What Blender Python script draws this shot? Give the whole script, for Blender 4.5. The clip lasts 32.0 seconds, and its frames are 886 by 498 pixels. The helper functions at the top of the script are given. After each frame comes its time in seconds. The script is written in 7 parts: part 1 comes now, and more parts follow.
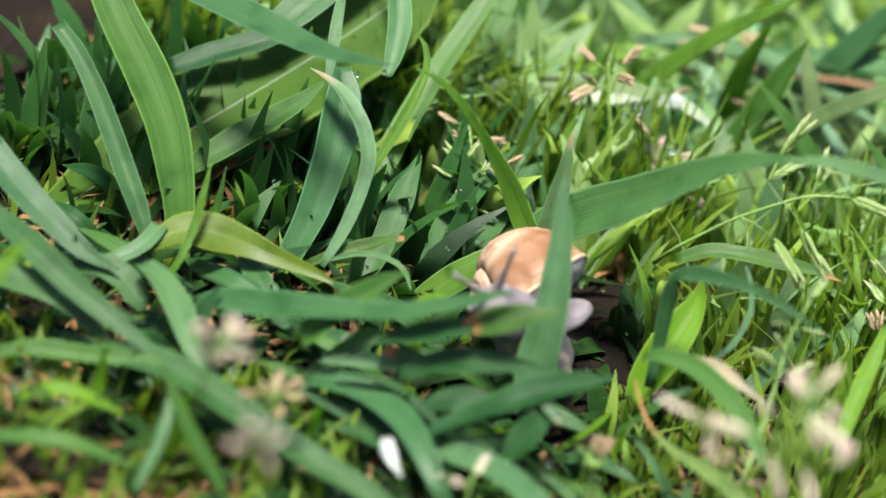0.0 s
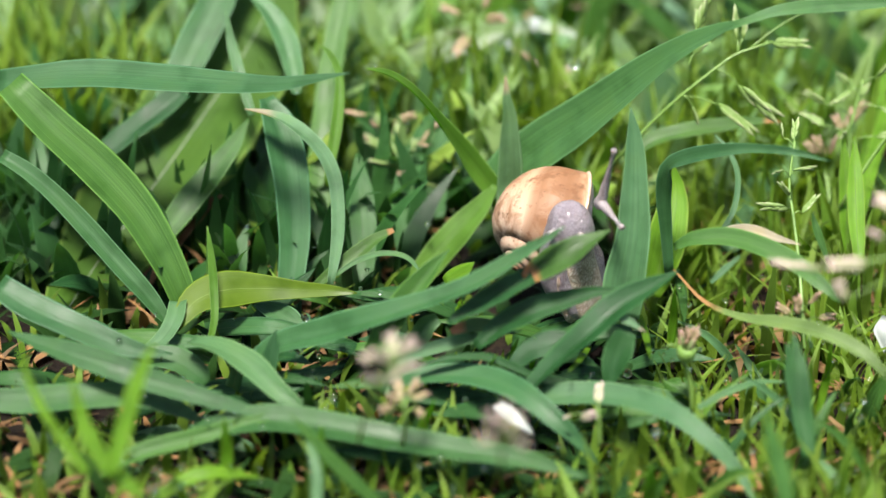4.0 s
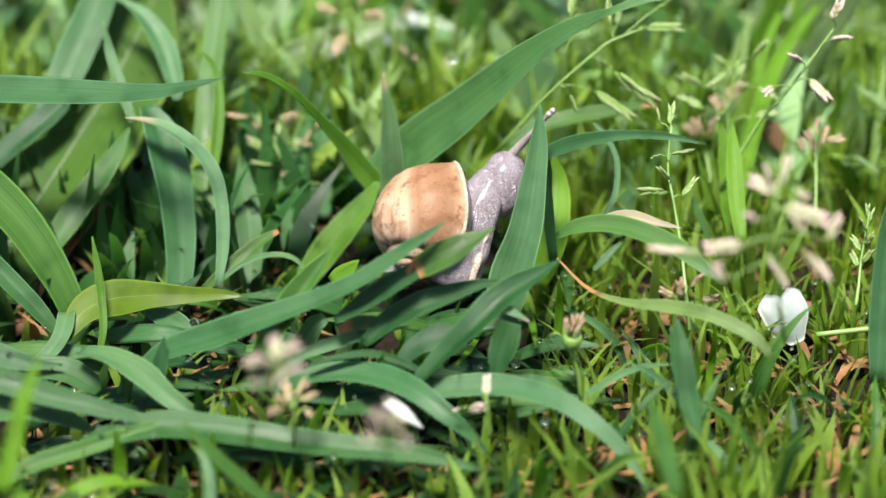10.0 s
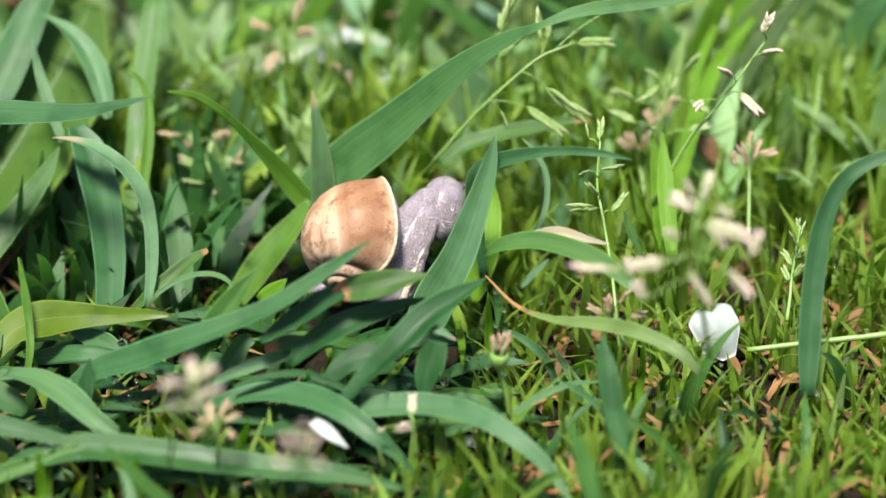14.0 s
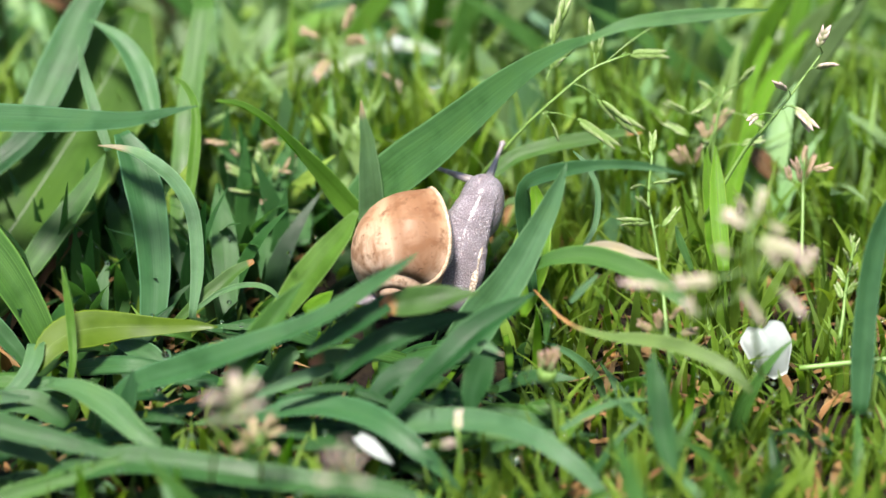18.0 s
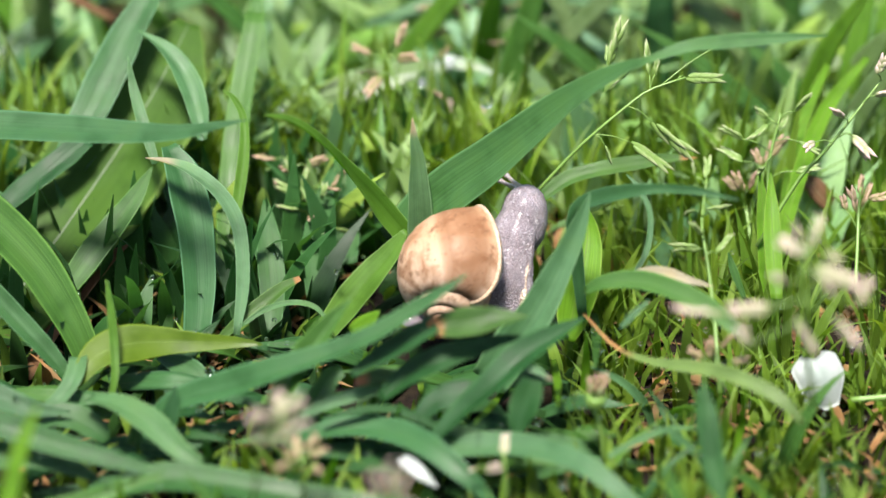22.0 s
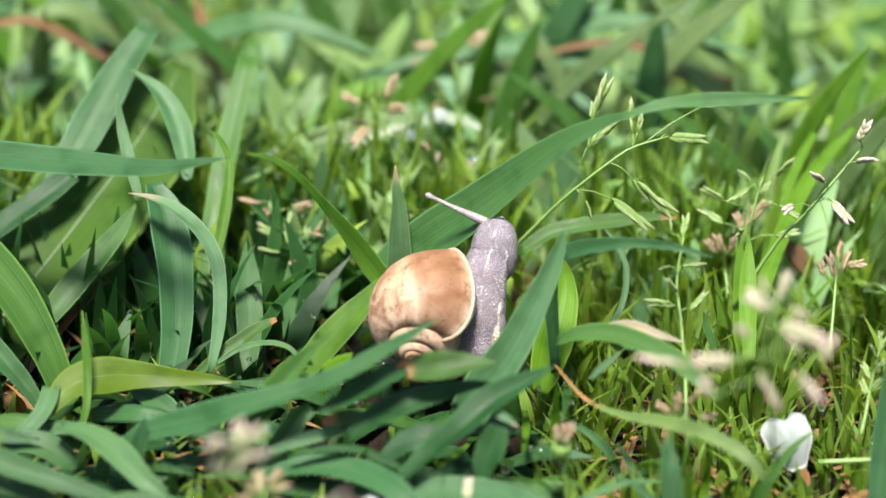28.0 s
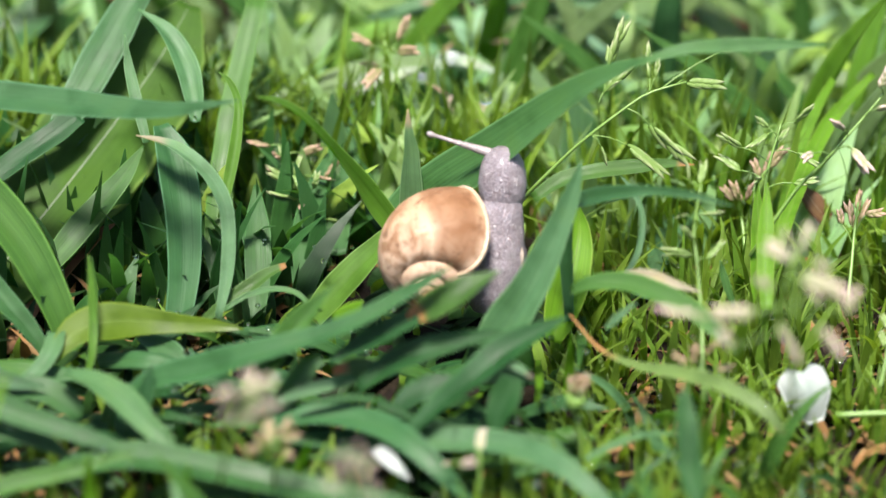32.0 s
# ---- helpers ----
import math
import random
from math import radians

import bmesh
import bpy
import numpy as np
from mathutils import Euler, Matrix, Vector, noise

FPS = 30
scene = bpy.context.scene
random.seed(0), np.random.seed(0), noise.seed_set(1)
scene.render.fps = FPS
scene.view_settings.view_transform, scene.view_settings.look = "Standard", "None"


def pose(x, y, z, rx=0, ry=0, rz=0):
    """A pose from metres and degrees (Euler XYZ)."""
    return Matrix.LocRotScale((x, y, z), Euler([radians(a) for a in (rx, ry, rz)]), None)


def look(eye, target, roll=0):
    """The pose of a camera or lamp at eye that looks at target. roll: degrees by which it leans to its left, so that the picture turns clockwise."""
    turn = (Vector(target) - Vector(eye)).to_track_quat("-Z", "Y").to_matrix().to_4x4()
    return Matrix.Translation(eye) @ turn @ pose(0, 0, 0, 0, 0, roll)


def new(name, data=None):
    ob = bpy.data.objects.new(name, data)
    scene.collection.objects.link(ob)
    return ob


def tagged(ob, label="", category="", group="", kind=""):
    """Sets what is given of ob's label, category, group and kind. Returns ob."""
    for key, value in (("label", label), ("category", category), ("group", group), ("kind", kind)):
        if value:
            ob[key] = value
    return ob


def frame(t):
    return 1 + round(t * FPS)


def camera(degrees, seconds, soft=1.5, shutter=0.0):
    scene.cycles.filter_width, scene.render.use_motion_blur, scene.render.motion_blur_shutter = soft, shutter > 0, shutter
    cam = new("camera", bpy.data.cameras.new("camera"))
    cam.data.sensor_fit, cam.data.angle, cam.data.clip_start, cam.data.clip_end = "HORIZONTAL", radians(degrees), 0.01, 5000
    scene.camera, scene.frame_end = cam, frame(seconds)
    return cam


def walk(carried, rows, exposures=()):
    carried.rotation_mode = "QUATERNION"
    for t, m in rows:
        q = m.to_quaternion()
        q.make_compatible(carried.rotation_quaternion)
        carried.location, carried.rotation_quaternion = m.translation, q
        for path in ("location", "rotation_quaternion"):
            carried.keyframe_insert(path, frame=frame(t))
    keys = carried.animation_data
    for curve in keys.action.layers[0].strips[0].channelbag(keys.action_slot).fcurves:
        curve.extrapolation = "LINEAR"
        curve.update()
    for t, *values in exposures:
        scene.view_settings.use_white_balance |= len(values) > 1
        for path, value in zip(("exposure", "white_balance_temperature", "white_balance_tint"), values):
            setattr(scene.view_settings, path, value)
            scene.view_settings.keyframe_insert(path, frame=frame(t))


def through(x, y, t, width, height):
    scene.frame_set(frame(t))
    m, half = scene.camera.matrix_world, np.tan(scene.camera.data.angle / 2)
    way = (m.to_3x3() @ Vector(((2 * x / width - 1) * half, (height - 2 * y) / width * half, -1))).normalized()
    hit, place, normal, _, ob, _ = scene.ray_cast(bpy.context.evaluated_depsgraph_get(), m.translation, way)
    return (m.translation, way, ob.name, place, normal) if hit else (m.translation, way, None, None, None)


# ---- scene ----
cam = camera(14, 32.0)
PATH = [
    (0, (0.11335, -0.50655, 0.33197), (-0.02242, 0.02194, 0.00035), 16.10),
    (0.5, (0.08869, -0.52087, 0.32387), (-0.01950, 0.02071, 0.00341), 15.98),
    (1, (0.07364, -0.53881, 0.33616), (-0.01188, 0.00668, 0.01548), 12.33),
    (1.2, (0.06438, -0.54447, 0.33919), (-0.01042, 0.00255, 0.01846), 10.93),
    (1.5, (0.05524, -0.55028, 0.33053), (-0.00748, 0.00147, 0.01533), 9.30),
    (2, (0.03688, -0.54753, 0.32828), (-0.00432, 0.00705, 0.01451), 7.48),
    (2.5, (0.02031, -0.54123, 0.32170), (-0.01192, 0.01219, 0.00485), 5.89),
    (4.5, (-0.00430, -0.55713, 0.32790), (-0.01120, -0.00262, 0.01139), 0.88),
    (5, (-0.00385, -0.55798, 0.32959), (-0.00755, -0.00315, 0.01358), 0.65),
    (5.5, (-0.00380, -0.55827, 0.33071), (-0.00694, -0.00429, 0.01323), 0.14),
    (6, (-0.00384, -0.55925, 0.33250), (-0.00907, -0.00571, 0.01427), 0.18),
    (6.5, (-0.00353, -0.55921, 0.33131), (-0.00458, -0.00512, 0.01400), 0.27),
    (7, (-0.00359, -0.55908, 0.32985), (-0.00208, -0.00510, 0.01234), 0.15),
    (7.5, (-0.00365, -0.56000, 0.32885), (-0.00467, -0.00671, 0.01015), 0.16),
    (8, (-0.00234, -0.55735, 0.32827), (-0.00120, -0.00474, 0.00838), 0.03),
    (8.5, (-0.00122, -0.55515, 0.32765), (-0.00020, -0.00270, 0.00749), -0.12),
    (9, (-0.00000, -0.55297, 0.32726), (0.00000, -0.00000, 0.00800), 0.00),
    (9.5, (0.00201, -0.55393, 0.32890), (0.00300, -0.00198, 0.00788), -0.23),
    (10, (0.00401, -0.55557, 0.33071), (0.00538, -0.00300, 0.01076), -0.35),
    (10.5, (0.00606, -0.55942, 0.33338), (0.00502, -0.00392, 0.01854), -0.74),
    (11, (0.00800, -0.56035, 0.33477), (0.00619, -0.00540, 0.01897), -0.80),
    (11.5, (0.00862, -0.55805, 0.33348), (0.00735, -0.00446, 0.01530), -0.79),
    (12, (0.00924, -0.55666, 0.33266), (0.00829, -0.00299, 0.01461), -0.81),
    (12.5, (0.00982, -0.55562, 0.33163), (0.00843, -0.00350, 0.01089), -0.77),
    (13, (0.01057, -0.55499, 0.33117), (0.00911, -0.00214, 0.01171), -0.77),
    (13.5, (0.01427, -0.55307, 0.33116), (0.01497, -0.00060, 0.01104), -0.83),
    (14, (0.01775, -0.55179, 0.33150), (0.01774, 0.00097, 0.01186), -0.90),
    (14.5, (0.02112, -0.55066, 0.33181), (0.01630, 0.00312, 0.01400), -0.84),
    (16.5, (0.02217, -0.54811, 0.33230), (0.01502, 0.00442, 0.01236), -0.64),
    (17, (0.02225, -0.54705, 0.33250), (0.01184, 0.00571, 0.01304), -0.97),
    (17.5, (0.02058, -0.54508, 0.33090), (0.01089, 0.00768, 0.01141), -0.87),
    (18, (0.01881, -0.54371, 0.32931), (0.00912, 0.00909, 0.00989), -0.81),
    (18.5, (0.01704, -0.54222, 0.32750), (0.00792, 0.01085, 0.00855), -0.54),
    (19, (0.01537, -0.54073, 0.32594), (0.00638, 0.01332, 0.00869), -0.22),
    (19.5, (0.01491, -0.54009, 0.32616), (0.00711, 0.01470, 0.01018), -0.19),
    (20, (0.01417, -0.53985, 0.32627), (0.00558, 0.01557, 0.01140), -0.38),
    (20.5, (0.01356, -0.53929, 0.32624), (0.00509, 0.01562, 0.01048), -0.29),
    (21, (0.01304, -0.53838, 0.32630), (0.00318, 0.01661, 0.01071), -0.17),
    (21.5, (0.01471, -0.53773, 0.32538), (0.00183, 0.01731, 0.00999), -0.01),
    (22, (0.01659, -0.53678, 0.32455), (0.00030, 0.01806, 0.00898), 0.16),
    (22.5, (0.01838, -0.53653, 0.32373), (-0.00389, 0.02020, 0.01186), 0.79),
    (23, (0.02048, -0.53590, 0.32286), (-0.00258, 0.02153, 0.01231), 1.14),
    (23.5, (0.02119, -0.53680, 0.32238), (-0.00160, 0.02066, 0.01186), 1.22),
    (24, (0.02185, -0.53726, 0.32178), (-0.00507, 0.01950, 0.01033), 0.97),
    (24.5, (0.02268, -0.53792, 0.32142), (-0.00353, 0.01976, 0.01158), 1.16),
    (25, (0.02345, -0.53885, 0.32093), (-0.00235, 0.01942, 0.01210), 1.30),
    (25.5, (0.02424, -0.54009, 0.32033), (0.00044, 0.01817, 0.01134), 1.93),
    (27.5, (0.02730, -0.54362, 0.31839), (0.00094, 0.01998, 0.01946), 2.17),
    (28, (0.02802, -0.54383, 0.31781), (0.00375, 0.01953, 0.01824), 2.22),
    (28.5, (0.02706, -0.54279, 0.31696), (0.00456, 0.01944, 0.01515), 2.30),
    (29, (0.02624, -0.54174, 0.31625), (0.00413, 0.02063, 0.01466), 2.35),
    (29.5, (0.02549, -0.54106, 0.31559), (0.00387, 0.02143, 0.01420), 2.54),
    (30, (0.02452, -0.54049, 0.31492), (0.00373, 0.02153, 0.01257), 2.73),
    (30.5, (0.02449, -0.53867, 0.31472), (0.00260, 0.02299, 0.01180), 2.60),
    (31, (0.02427, -0.53725, 0.31445), (0.00245, 0.02297, 0.00886), 2.63),
    (31.5, (0.02423, -0.53555, 0.31444), (0.00087, 0.02263, 0.00527), 2.55),
    (32, (0.02414, -0.53359, 0.31449), (0.00186, 0.02426, 0.00464), 2.74),
]
walk(cam, [(t, look(eye, target, roll)) for t, eye, target, roll in PATH])

# ---- focus of the lens ----
cam.data.dof.use_dof = True
cam.data.dof.focus_distance = 0.626
cam.data.dof.aperture_fstop = 8.5
cam.data.dof.aperture_blades = 7

# ---- light: bright hazy sky with a soft sun ----
SUN_FROM = Vector((-0.10, -0.36, 1.0)).normalized()
world = bpy.data.worlds.new("sky")
scene.world = world
world.use_nodes = True
wn = world.node_tree
sky = wn.nodes.new("ShaderNodeTexSky")
sky.sky_type, sky.sun_disc = "NISHITA", False
sky.sun_elevation = math.asin(SUN_FROM.z)
sky.sun_rotation = math.atan2(SUN_FROM.x, SUN_FROM.y)
sky.dust_density, sky.air_density = 2.0, 1.0
wn.links.new(sky.outputs[0], wn.nodes["Background"].inputs[0])
wn.nodes["Background"].inputs[1].default_value = 0.064
sun = new("sun", bpy.data.lights.new("sun", "SUN"))
sun.data.energy, sun.data.angle, sun.data.color = 3.7, radians(12), (1.0, 0.95, 0.86)
sun.matrix_world = look(SUN_FROM, (0, 0, 0))
scene.view_settings.exposure = 1.9

MM = 0.001
WET = 0.56  # wet leaves are darker than dry ones


# ---- materials ----
def material(name):
    m = bpy.data.materials.new(name)
    m.use_nodes = True
    n = m.node_tree
    return m, n, n.nodes["Principled BSDF"]


def node(n, kind, **values):
    made = n.nodes.new(kind)
    for key, value in values.items():
        made.inputs[key].default_value = value
    return made


def ramp(n, fac, *stops):
    r = n.nodes.new("ShaderNodeValToRGB")
    r.color_ramp.elements[0].position, r.color_ramp.elements[0].color = stops[0][0], (*stops[0][1], 1)
    r.color_ramp.elements[1].position, r.color_ramp.elements[1].color = stops[-1][0], (*stops[-1][1], 1)
    for at, colour in stops[1:-1]:
        r.color_ramp.elements.new(at).color = (*colour, 1)
    n.links.new(fac, r.inputs[0])
    return r.outputs[0]


def mix(n, fac, a, b, how="MIX"):
    m = n.nodes.new("ShaderNodeMix")
    m.data_type, m.blend_type = "RGBA", how
    for socket, value in ((m.inputs[0], fac), (m.inputs[6], a), (m.inputs[7], b)):
        if isinstance(value, (int, float)):
            socket.default_value = value
        elif isinstance(value, tuple):
            socket.default_value = (*value, 1)
        else:
            n.links.new(value, socket)
    return m.outputs[2]


def shade(c, f):
    return tuple(min(1.0, v * f) for v in c)


def mixed(a, b, f):
    return tuple(x + (y - x) * f for x, y in zip(a, b))


def leaf(name, colour, rib, tip=None, foot=None, through=0.42, rough=0.42, island=False, tip_at=0.88, gloss=0.36, vein=1.0):
    """A grass leaf: fine uneven veins along it, blotches, a waxy bloom, gloss, light that shines through."""
    m, n, b = material(name)
    colour, rib, tip = shade(colour, WET), shade(rib, WET), tip and shade(tip, 0.6)
    uv = n.nodes.new("ShaderNodeTexCoord").outputs["UV"]
    info = n.nodes.new("ShaderNodeNewGeometry" if island else "ShaderNodeObjectInfo")
    vary = info.outputs["Random Per Island" if island else "Random"]

    def lines(across, down):
        stretch = n.nodes.new("ShaderNodeMapping")
        stretch.inputs["Scale"].default_value = (across, down, 1)
        n.links.new(uv, stretch.inputs[0])
        made = node(n, "ShaderNodeTexNoise", Scale=1.0, Detail=2.0)
        made.noise_dimensions = "4D"
        n.links.new(stretch.outputs[0], made.inputs["Vector"])
        far = n.nodes.new("ShaderNodeMath")
        far.operation = "MULTIPLY"
        far.inputs[1].default_value = 37.0
        n.links.new(vary, far.inputs[0])
        n.links.new(far.outputs[0], made.inputs["W"])
        return made.outputs[0]

    veins, fine = lines(26, 0.12), lines(70, 0.2)
    blot = node(n, "ShaderNodeTexNoise", Scale=160.0, Detail=4.0)
    spot = n.nodes.new("ShaderNodeTexCoord")
    n.links.new(spot.outputs["Object"], blot.inputs["Vector"])
    c = ramp(n, veins, (0.32, shade(colour, 1 - 0.14 * vein)), (0.5, colour), (0.7, mixed(colour, mixed(shade(colour, 1.25), rib, 0.4), 0.35 * vein)))
    c = mix(n, 1.0, c, ramp(n, fine, (0.35, (1 - 0.12 * vein,) * 3), (0.5, (1, 1, 1)), (0.66, (1 + 0.1 * vein,) * 3)), "MULTIPLY")
    c = mix(n, 1.0, c, ramp(n, blot.outputs[0], (0.3, (0.7, 0.74, 0.64)), (0.5, (1, 1, 1)), (0.75, (1.06, 1.02, 0.86))), "MULTIPLY")
    xyz = n.nodes.new("ShaderNodeSeparateXYZ")
    n.links.new(uv, xyz.inputs[0])
    edge = ramp(n, xyz.outputs[0], (0.0, (0.7, 0.7, 0.7)), (0.035, (0.5, 0.5, 0.5)), (0.06, (0, 0, 0)), (0.94, (0, 0, 0)), (0.965, (0.5, 0.5, 0.5)), (1.0, (0.7, 0.7, 0.7)))
    c = mix(n, edge, c, shade(rib, 1.35))
    if tip or foot:
        at = n.nodes.new("ShaderNodeUVMap")
        at.uv_map = "along"
        along = n.nodes.new("ShaderNodeSeparateXYZ")
        n.links.new(at.outputs[0], along.inputs[0])
        rough_edge = n.nodes.new("ShaderNodeMath")
        rough_edge.operation = "MULTIPLY_ADD"
        rough_edge.inputs[1].default_value = 0.16
        n.links.new(blot.outputs[0], rough_edge.inputs[0])
        n.links.new(along.outputs[1], rough_edge.inputs[2])
        if tip:
            c = mix(n, ramp(n, rough_edge.outputs[0], (min(0.97, tip_at + 0.05), (0, 0, 0)), (min(0.995, tip_at + 0.13), (1, 1, 1))), c, tip)
        if foot:
            c = mix(n, ramp(n, rough_edge.outputs[0], (0.2, (1, 1, 1)), (0.34, (0, 0, 0))), c, foot)
    low = (0.22, 0.28, 0.26) if island else (0.72, 0.8, 0.85)
    tone = ramp(n, vary, (0.0, low), (0.4, (1.0, 1.0, 1.0)), (0.7, (1.12, 1.05, 0.8)), (1.0, (0.9, 1.1, 1.05)))
    c = mix(n, 0.8 if island else 0.5, c, mix(n, 1.0, c, tone, "MULTIPLY"))
    n.links.new(c, b.inputs["Base Color"])
    b.inputs["Specular IOR Level"].default_value = gloss
    n.links.new(ramp(n, blot.outputs[0], (0.3, (rough * 0.8,) * 3), (0.7, (min(1, rough * 1.35),) * 3)), b.inputs["Roughness"])
    bump = node(n, "ShaderNodeBump", Strength=0.28 * vein, Distance=0.0005)
    n.links.new(veins, bump.inputs["Height"])
    finer = node(n, "ShaderNodeBump", Strength=0.18 * vein, Distance=0.0003)
    n.links.new(fine, finer.inputs["Height"])
    n.links.new(bump.outputs[0], finer.inputs["Normal"])
    n.links.new(finer.outputs[0], b.inputs["Normal"])
    glow = n.nodes.new("ShaderNodeBsdfTranslucent")
    n.links.new(mix(n, 1.0, c, (2.1, 2.0, 0.9), "MULTIPLY"), glow.inputs[0])
    both = n.nodes.new("ShaderNodeMixShader")
    both.inputs[0].default_value = through
    n.links.new(b.outputs[0], both.inputs[1])
    n.links.new(glow.outputs[0], both.inputs[2])
    n.links.new(both.outputs[0], n.nodes["Material Output"].inputs[0])
    return m


M = {
    "blue": leaf("bluish_leaf", (0.064, 0.190, 0.062), (0.13, 0.29, 0.15), through=0.4),
    "green": leaf("green_leaf", (0.087, 0.230, 0.043), (0.16, 0.36, 0.07)),
    # blue-green of a leaf in shade, held as base colour
    "dark": leaf("dark_shaded_leaf", (0.049, 0.157, 0.040), (0.08, 0.23, 0.07), through=0.36),
    "lime": leaf("lime_leaf", (0.24, 0.50, 0.03), (0.34, 0.5, 0.08), through=0.6),
    "yellow": leaf("yellow_green_leaf", (0.105, 0.19, 0.008), (0.15, 0.24, 0.02), through=0.32, vein=0.3, gloss=0.2),
    "fresh": leaf("fresh_leaf", (0.197, 0.412, 0.048), (0.32, 0.5, 0.16), through=0.6, vein=0.6),
    # sky glare on a wet leaf, painted as a whitish base colour
    "glare": leaf("painted_glare_leaf", (0.55, 0.66, 0.52), (0.6, 0.7, 0.6), through=0.4, rough=0.15),
    # pale green that puts the brightness of the background into the leaf colour
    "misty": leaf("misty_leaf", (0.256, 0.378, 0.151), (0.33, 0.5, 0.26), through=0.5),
    "pale": leaf("pale_leaf", (0.116, 0.274, 0.110), (0.2, 0.38, 0.17), through=0.42),
    "broad": leaf("broad_leaf", (0.066, 0.165, 0.016), (0.16, 0.27, 0.05), through=0.4, rough=0.55, vein=0.3, gloss=0.2),
    "arch": leaf("arching_leaf", (0.12, 0.30, 0.09), (0.18, 0.37, 0.15), through=0.5, gloss=0.42),
    "tipped": leaf("tipped_leaf", (0.24, 0.43, 0.23), (0.33, 0.5, 0.31), through=0.55, tip=(0.52, 0.45, 0.34), tip_at=0.84),
    "browntip": leaf("brown_tipped_leaf", (0.095, 0.22, 0.04), (0.15, 0.29, 0.08), tip=(0.45, 0.24, 0.09), tip_at=0.9),
    "frayed": leaf("frayed_leaf", (0.066, 0.17, 0.03), (0.11, 0.23, 0.06), foot=(0.30, 0.13, 0.05)),
    "dryend": leaf("drying_leaf", (0.2, 0.33, 0.09), (0.28, 0.4, 0.16), tip=(0.48, 0.27, 0.1), tip_at=0.78),
    "dry": leaf("dry_leaf", (0.55, 0.47, 0.33), (0.62, 0.55, 0.42), through=0.3, rough=0.6),
    "dead": leaf("dead_leaf", (0.26, 0.13, 0.06), (0.34, 0.2, 0.11), through=0.3, rough=0.65),
    "lawn": leaf("lawn_leaf", (0.191, 0.323, 0.039), (0.25, 0.42, 0.07), through=0.38, island=True, gloss=0.25),
    # distance haze painted into a pale bluish leaf colour
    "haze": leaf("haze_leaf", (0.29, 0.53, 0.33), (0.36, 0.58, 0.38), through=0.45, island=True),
    "coarse": leaf("coarse_leaf", (0.151, 0.274, 0.048), (0.18, 0.34, 0.1), through=0.45, island=True),
    # green darkened past the leaf's own tone to carry shade under the snail
    "deep": leaf("shaded_green_leaf", (0.024, 0.095, 0.027), (0.06, 0.17, 0.055), through=0.25, gloss=0.2),
    # base colour lightened to carry the brighter light at the back
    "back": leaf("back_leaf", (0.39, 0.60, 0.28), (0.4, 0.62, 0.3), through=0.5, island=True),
    # near-black green: the shade between low leaves is put into the colour
    "tuft": leaf("tuft_shade_leaf", (0.02, 0.06, 0.014), (0.035, 0.085, 0.025), through=0.15, island=True, gloss=0.1),
    # shaded look of the upright tuft blades, painted in as base colour
    "shade": leaf("painted_shade_leaf", (0.045, 0.15, 0.038), (0.08, 0.21, 0.07), through=0.35, island=True, gloss=0.4),
    "straw": leaf("straw", (0.35, 0.18, 0.075), (0.5, 0.34, 0.18), through=0.2, rough=0.7, island=True),
}
for rib_name, rib_colour in (("green", (0.20, 0.36, 0.10)), ("blue", (0.15, 0.31, 0.13)), ("dark", (0.10, 0.24, 0.08)), ("lime", (0.32, 0.47, 0.1)), ("pale", (0.36, 0.48, 0.26)), ("dry", (0.6, 0.5, 0.36))):
    M["rib_" + rib_name] = leaf("rib_" + rib_name, shade(rib_colour, 0.72), shade(rib_colour, 0.72), through=0.3)


def stem_material():
    m, n, b = material("green_stem")
    noise_ = node(n, "ShaderNodeTexNoise", Scale=300.0, Detail=3.0)
    n.links.new(ramp(n, noise_.outputs[0], (0.3, (0.085, 0.17, 0.03)), (0.7, (0.15, 0.24, 0.055))), b.inputs["Base Color"])
    b.inputs["Roughness"].default_value = 0.45
    b.inputs["Subsurface Weight"].default_value = 0.2
    b.inputs["Subsurface Radius"].default_value = (0.001, 0.001, 0.0005)
    return m


def spikelet_material(name, foot, middle, tip, end):
    m, n, b = material(name)
    uv = n.nodes.new("ShaderNodeTexCoord").outputs["UV"]
    xyz = n.nodes.new("ShaderNodeSeparateXYZ")
    n.links.new(uv, xyz.inputs[0])
    lines = node(n, "ShaderNodeTexNoise", Scale=900.0, Detail=2.0)
    c = ramp(n, xyz.outputs[1], (0.0, foot), (0.4, middle), (0.65, tip), (1.0, end))
    c = mix(n, 0.5, c, ramp(n, lines.outputs[0], (0.3, (0.75, 0.75, 0.68)), (0.7, (1, 1, 1))), "MULTIPLY")
    n.links.new(c, b.inputs["Base Color"])
    b.inputs["Roughness"].default_value = 0.5
    glow = n.nodes.new("ShaderNodeBsdfTranslucent")
    n.links.new(c, glow.inputs[0])
    both = n.nodes.new("ShaderNodeMixShader")
    both.inputs[0].default_value = 0.35
    n.links.new(b.outputs[0], both.inputs[1])
    n.links.new(glow.outputs[0], both.inputs[2])
    n.links.new(both.outputs[0], n.nodes["Material Output"].inputs[0])
    return m


